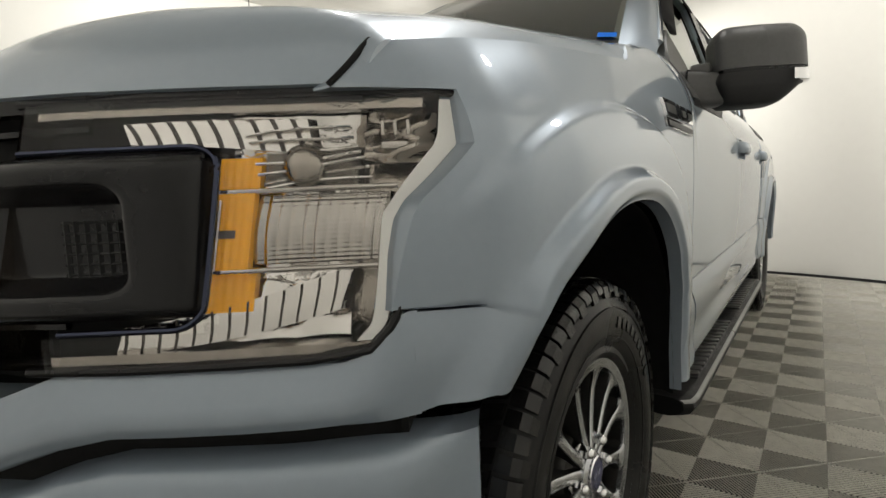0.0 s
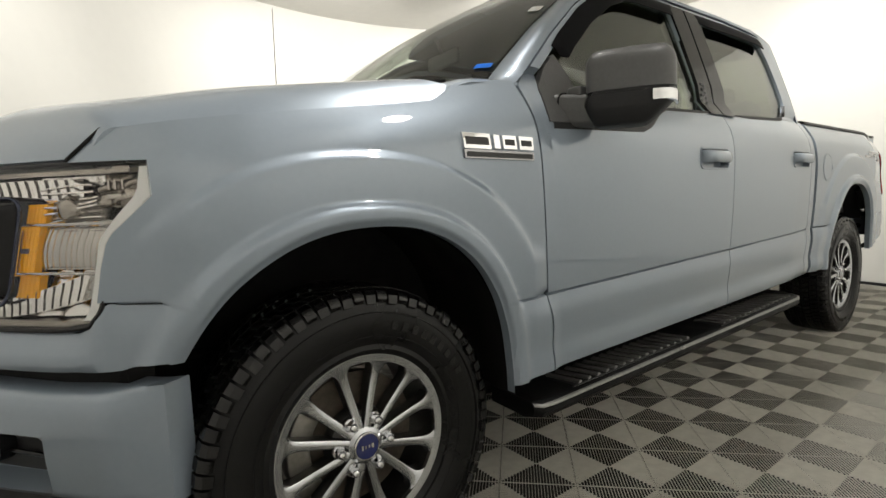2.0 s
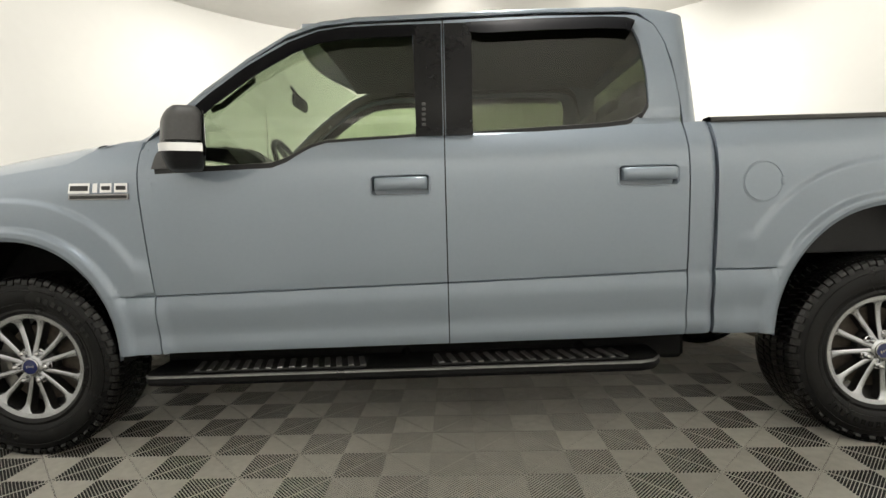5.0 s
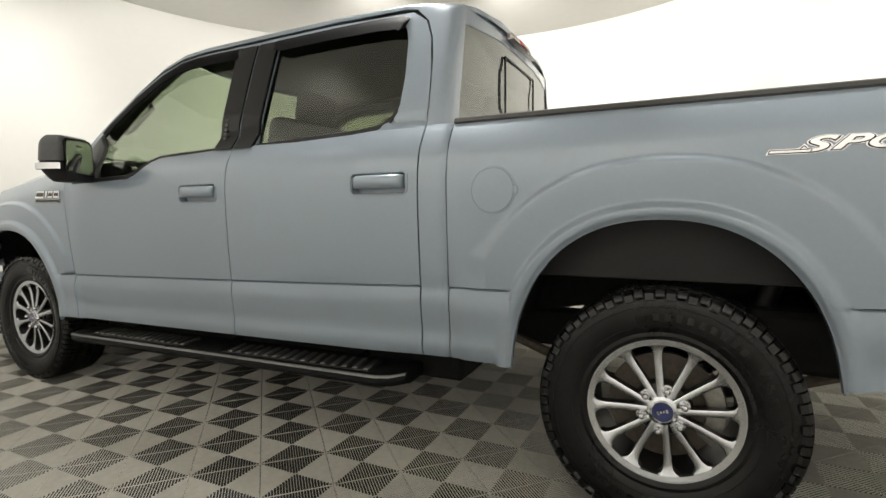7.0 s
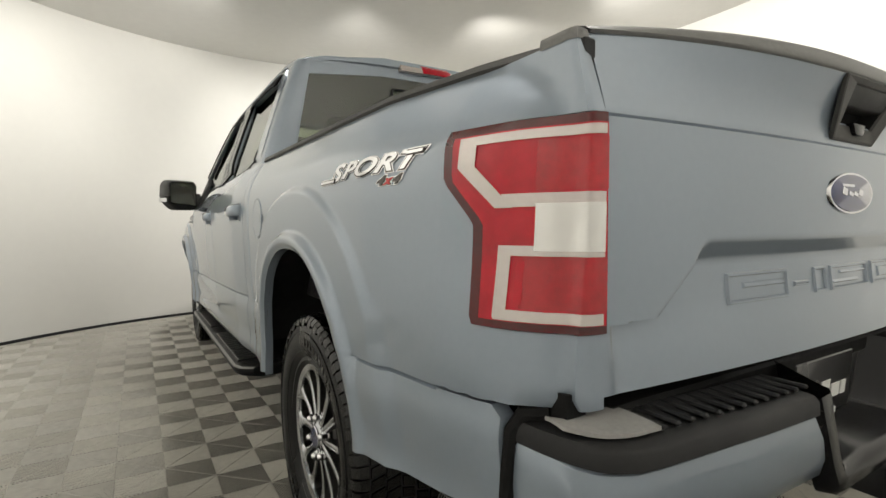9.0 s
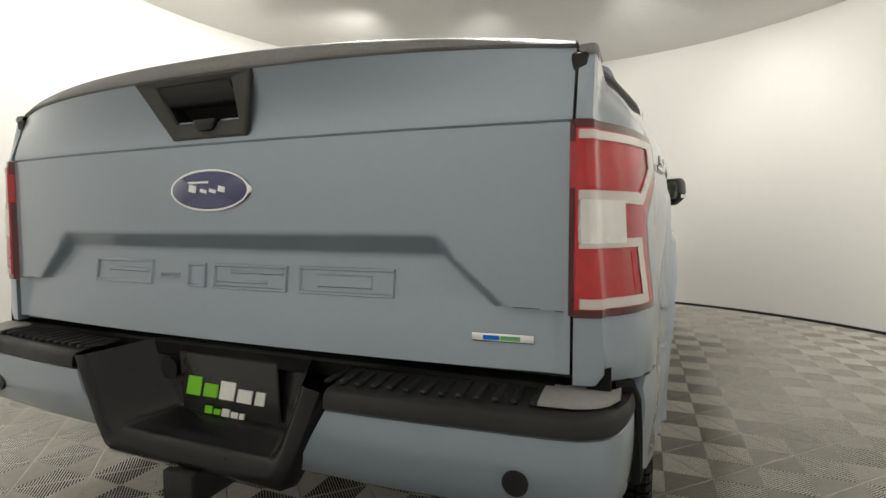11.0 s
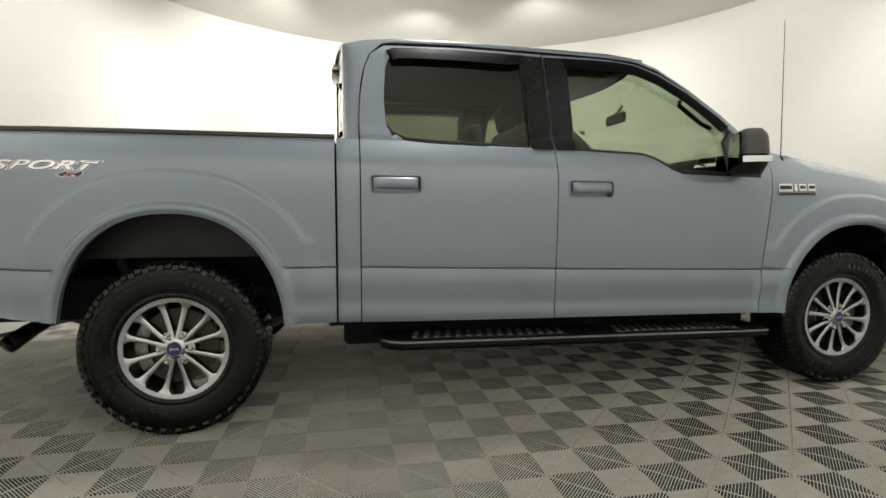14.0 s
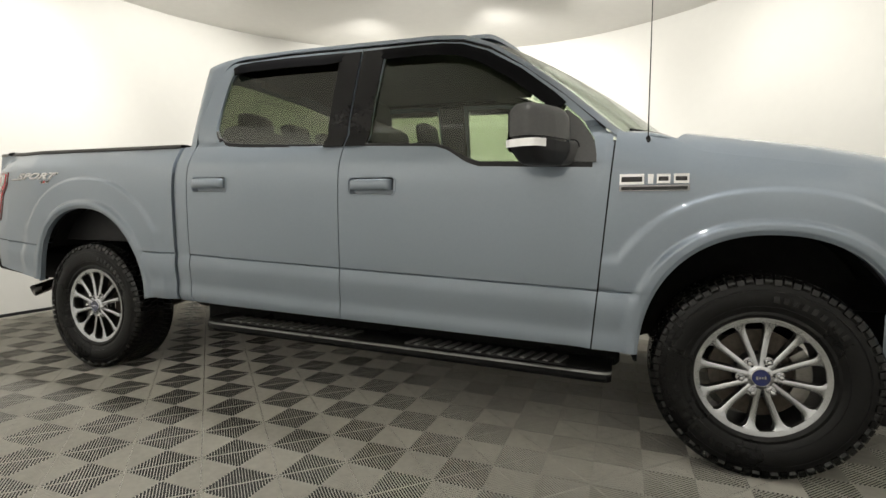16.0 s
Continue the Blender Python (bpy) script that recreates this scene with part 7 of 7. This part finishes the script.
for s in (1, -1):
    bm = bmesh.new()
    add_box(bm, (-2.085, s * 0.815, 1.20), (1.48, 0.05, 0.28), None, 0.02, 2)
    add_box(bm, (-1.01, s * 0.815, 1.145), (0.67, 0.05, 0.17), None, 0.02, 2)
    part("door_lining", bm, DASH, truck)
    bm = bmesh.new()
    add_tube(bm, [(-0.80, s * 0.745, 1.52), (-0.845, s * 0.725, 1.545), (-0.98, s * 0.69, 1.66), (-0.985, s * 0.715, 1.675)], 0.013, 8)
    part("grab_handle", bm, CARPET, truck, "pillar grab handle")
    bm = bmesh.new()
    g = [[bm.verts.new((a[0] - 0.015, s * (a[3] + (a[1] - a[3]) * t - 0.03), a[4] + (a[2] - a[4]) * t - 0.02)) for t in (0, 1)] for a in RAIL[6:12]]
    add_grid(bm, g, None)
    part("pillar_lining", bm, CARPET, truck, "pale grey pillar lining")
    # added strip that stops wall light leaking in above the window frames
    bm = bmesh.new()
    g = [[bm.verts.new((a[0], s * (a[1] - dy), a[2] + dz)) for dy, dz in ((0.012, -0.034), (0.030, -0.030), (0.034, 0.020))] for a in RAIL[5:20]]
    add_grid(bm, g, None)
    part("door_seal", bm, DASH, truck, "black strip closing the slit above the door windows")
    bm = bmesh.new()
    add_box(bm, (-1.84, s * 0.755, 1.62), (0.20, 0.03, 0.52), pose(0, 0, 0, s * 19, 0, 0), 0.01)
    part("pillar_lining", bm, DASH, truck)
bm = sheet(lambda u, v: Vector((-1.2 - 1.68 * u, -0.64 + 1.28 * v, roof_z(-1.2 - 1.68 * u, -0.64 + 1.28 * v) - 0.03)), 12, 10)
part("headliner", bm, CARPET, truck, "grey headliner")


# ---- floor tiles: square interlocking tiles, each a weave of four ribbed squares ----
SQ = 0.1915
OX, OY = -2.522, 0.922      # a corner of the weave


def tile_mesh():
    vs, fs = [], []
    n, w, foot = 25, 0.135, 0.165

    def slab(poly, low, z0, z1):
        k = len(vs)
        vs.extend([(x, y, z1) for x, y in poly])
        vs.extend([(x, y, z0) for x, y in low])
        m = len(poly)
        fs.append(tuple(range(k, k + m)))
        for i in range(m):
            j = (i + 1) % m
            fs.append((k + j, k + i, k + m + i, k + m + j))
    for qx in (0, 1):
        for qy in (0, 1):
            anti = (qx + qy) % 2 == 1
            p = 2 * SQ / n

            def lay(poly):
                if anti:
                    poly = [(SQ - x, y) for x, y in poly][::-1]
                return [(x + qx * SQ, y + qy * SQ) for x, y in poly]

            def cut(poly, sign, slot):
                """The part of a rib on one side of the slot that crosses it."""
                side = lambda q: sign * (q[0] + q[1] - SQ) - slot * 1.414
                out = []
                for a, b in zip(poly, poly[1:] + poly[:1]):
                    fa, fb = side(a), side(b)
                    if fa > 0:
                        out.append(a)
                    if (fa > 0) != (fb > 0):
                        t = fa / (fa - fb)
                        out.append((a[0] + (b[0] - a[0]) * t, a[1] + (b[1] - a[1]) * t))
                return out
            for i in range(n):
                c = -SQ + p * (i + 0.5)
                both = []
                for share_ in (w, foot):
                    wide = share_ * (1.35 if i == n // 2 else 1.0)
                    k1, k2 = c - p * wide / 2, c + p * wide / 2
                    if k1 >= 0:
                        poly = [(k1, 0), (k2, 0), (SQ, SQ - k2), (SQ, SQ - k1)]
                    elif k2 <= 0:
                        poly = [(0, -k2), (SQ + k2, SQ), (SQ + k1, SQ), (0, -k1)]
                    else:
                        poly = [(0, 0), (k2, 0), (SQ, SQ - k2), (SQ, SQ), (SQ + k1, SQ), (0, -k1)]
                    poly = [(min(max(x, 0.0004), SQ - 0.0004), min(max(y, 0.0004), SQ - 0.0004)) for x, y in poly]
                    both.append(poly)
                for sign in (1, -1):
                    slab(lay(cut(both[0], sign, 0.0023)), lay(cut(both[1], sign, 0.0019)), -0.0052, 0.0)
            # low bar in the slot that crosses the ribs
            d = 0.0010
            bar = [(0.001, SQ - 0.001 - d), (SQ - 0.001 - d, 0.001), (SQ - 0.001, 0.001 + d), (0.001 + d, SQ - 0.001)]
            slab(lay(bar), lay(bar), -0.0052, -0.0015)
    me = bpy.data.meshes.new("tile")
    me.from_pydata(vs, [], fs)
    me.update()
    me.materials.append(TILE)
    return me


tile = tile_mesh()
spots = []
for i in range(-14, 15):
    for j in range(-14, 15):
        x, y = OX + 2 * SQ * i, OY + 2 * SQ * j
        near = min(math.hypot(x + a - ROOM_X, y + b - ROOM_Y) for a in (0, 2 * SQ) for b in (0, 2 * SQ))
        if near < ROOM_R:
            spots.append((near, x, y))
spots.sort()
for near, x, y in spots[:300]:
    share("tile", tile, floor, Matrix.Translation((x, y, 0)))
vs, fs = [], []
base = [v.co.copy() for v in tile.vertices]
polys = [tuple(p.vertices) for p in tile.polygons]
for near, x, y in spots[300:]:
    k = len(vs)
    vs.extend([(c.x + x, c.y + y, c.z) for c in base])
    fs.extend([tuple(k + q for q in p) for p in polys])
if vs:
    me = bpy.data.meshes.new("tile_rest")
    me.from_pydata(vs, [], fs)
    me.materials.append(TILE)
    ob = share("edge_tile", me, floor)
    tagged(ob, "ribbed tiles along the wall", kind="stuff")
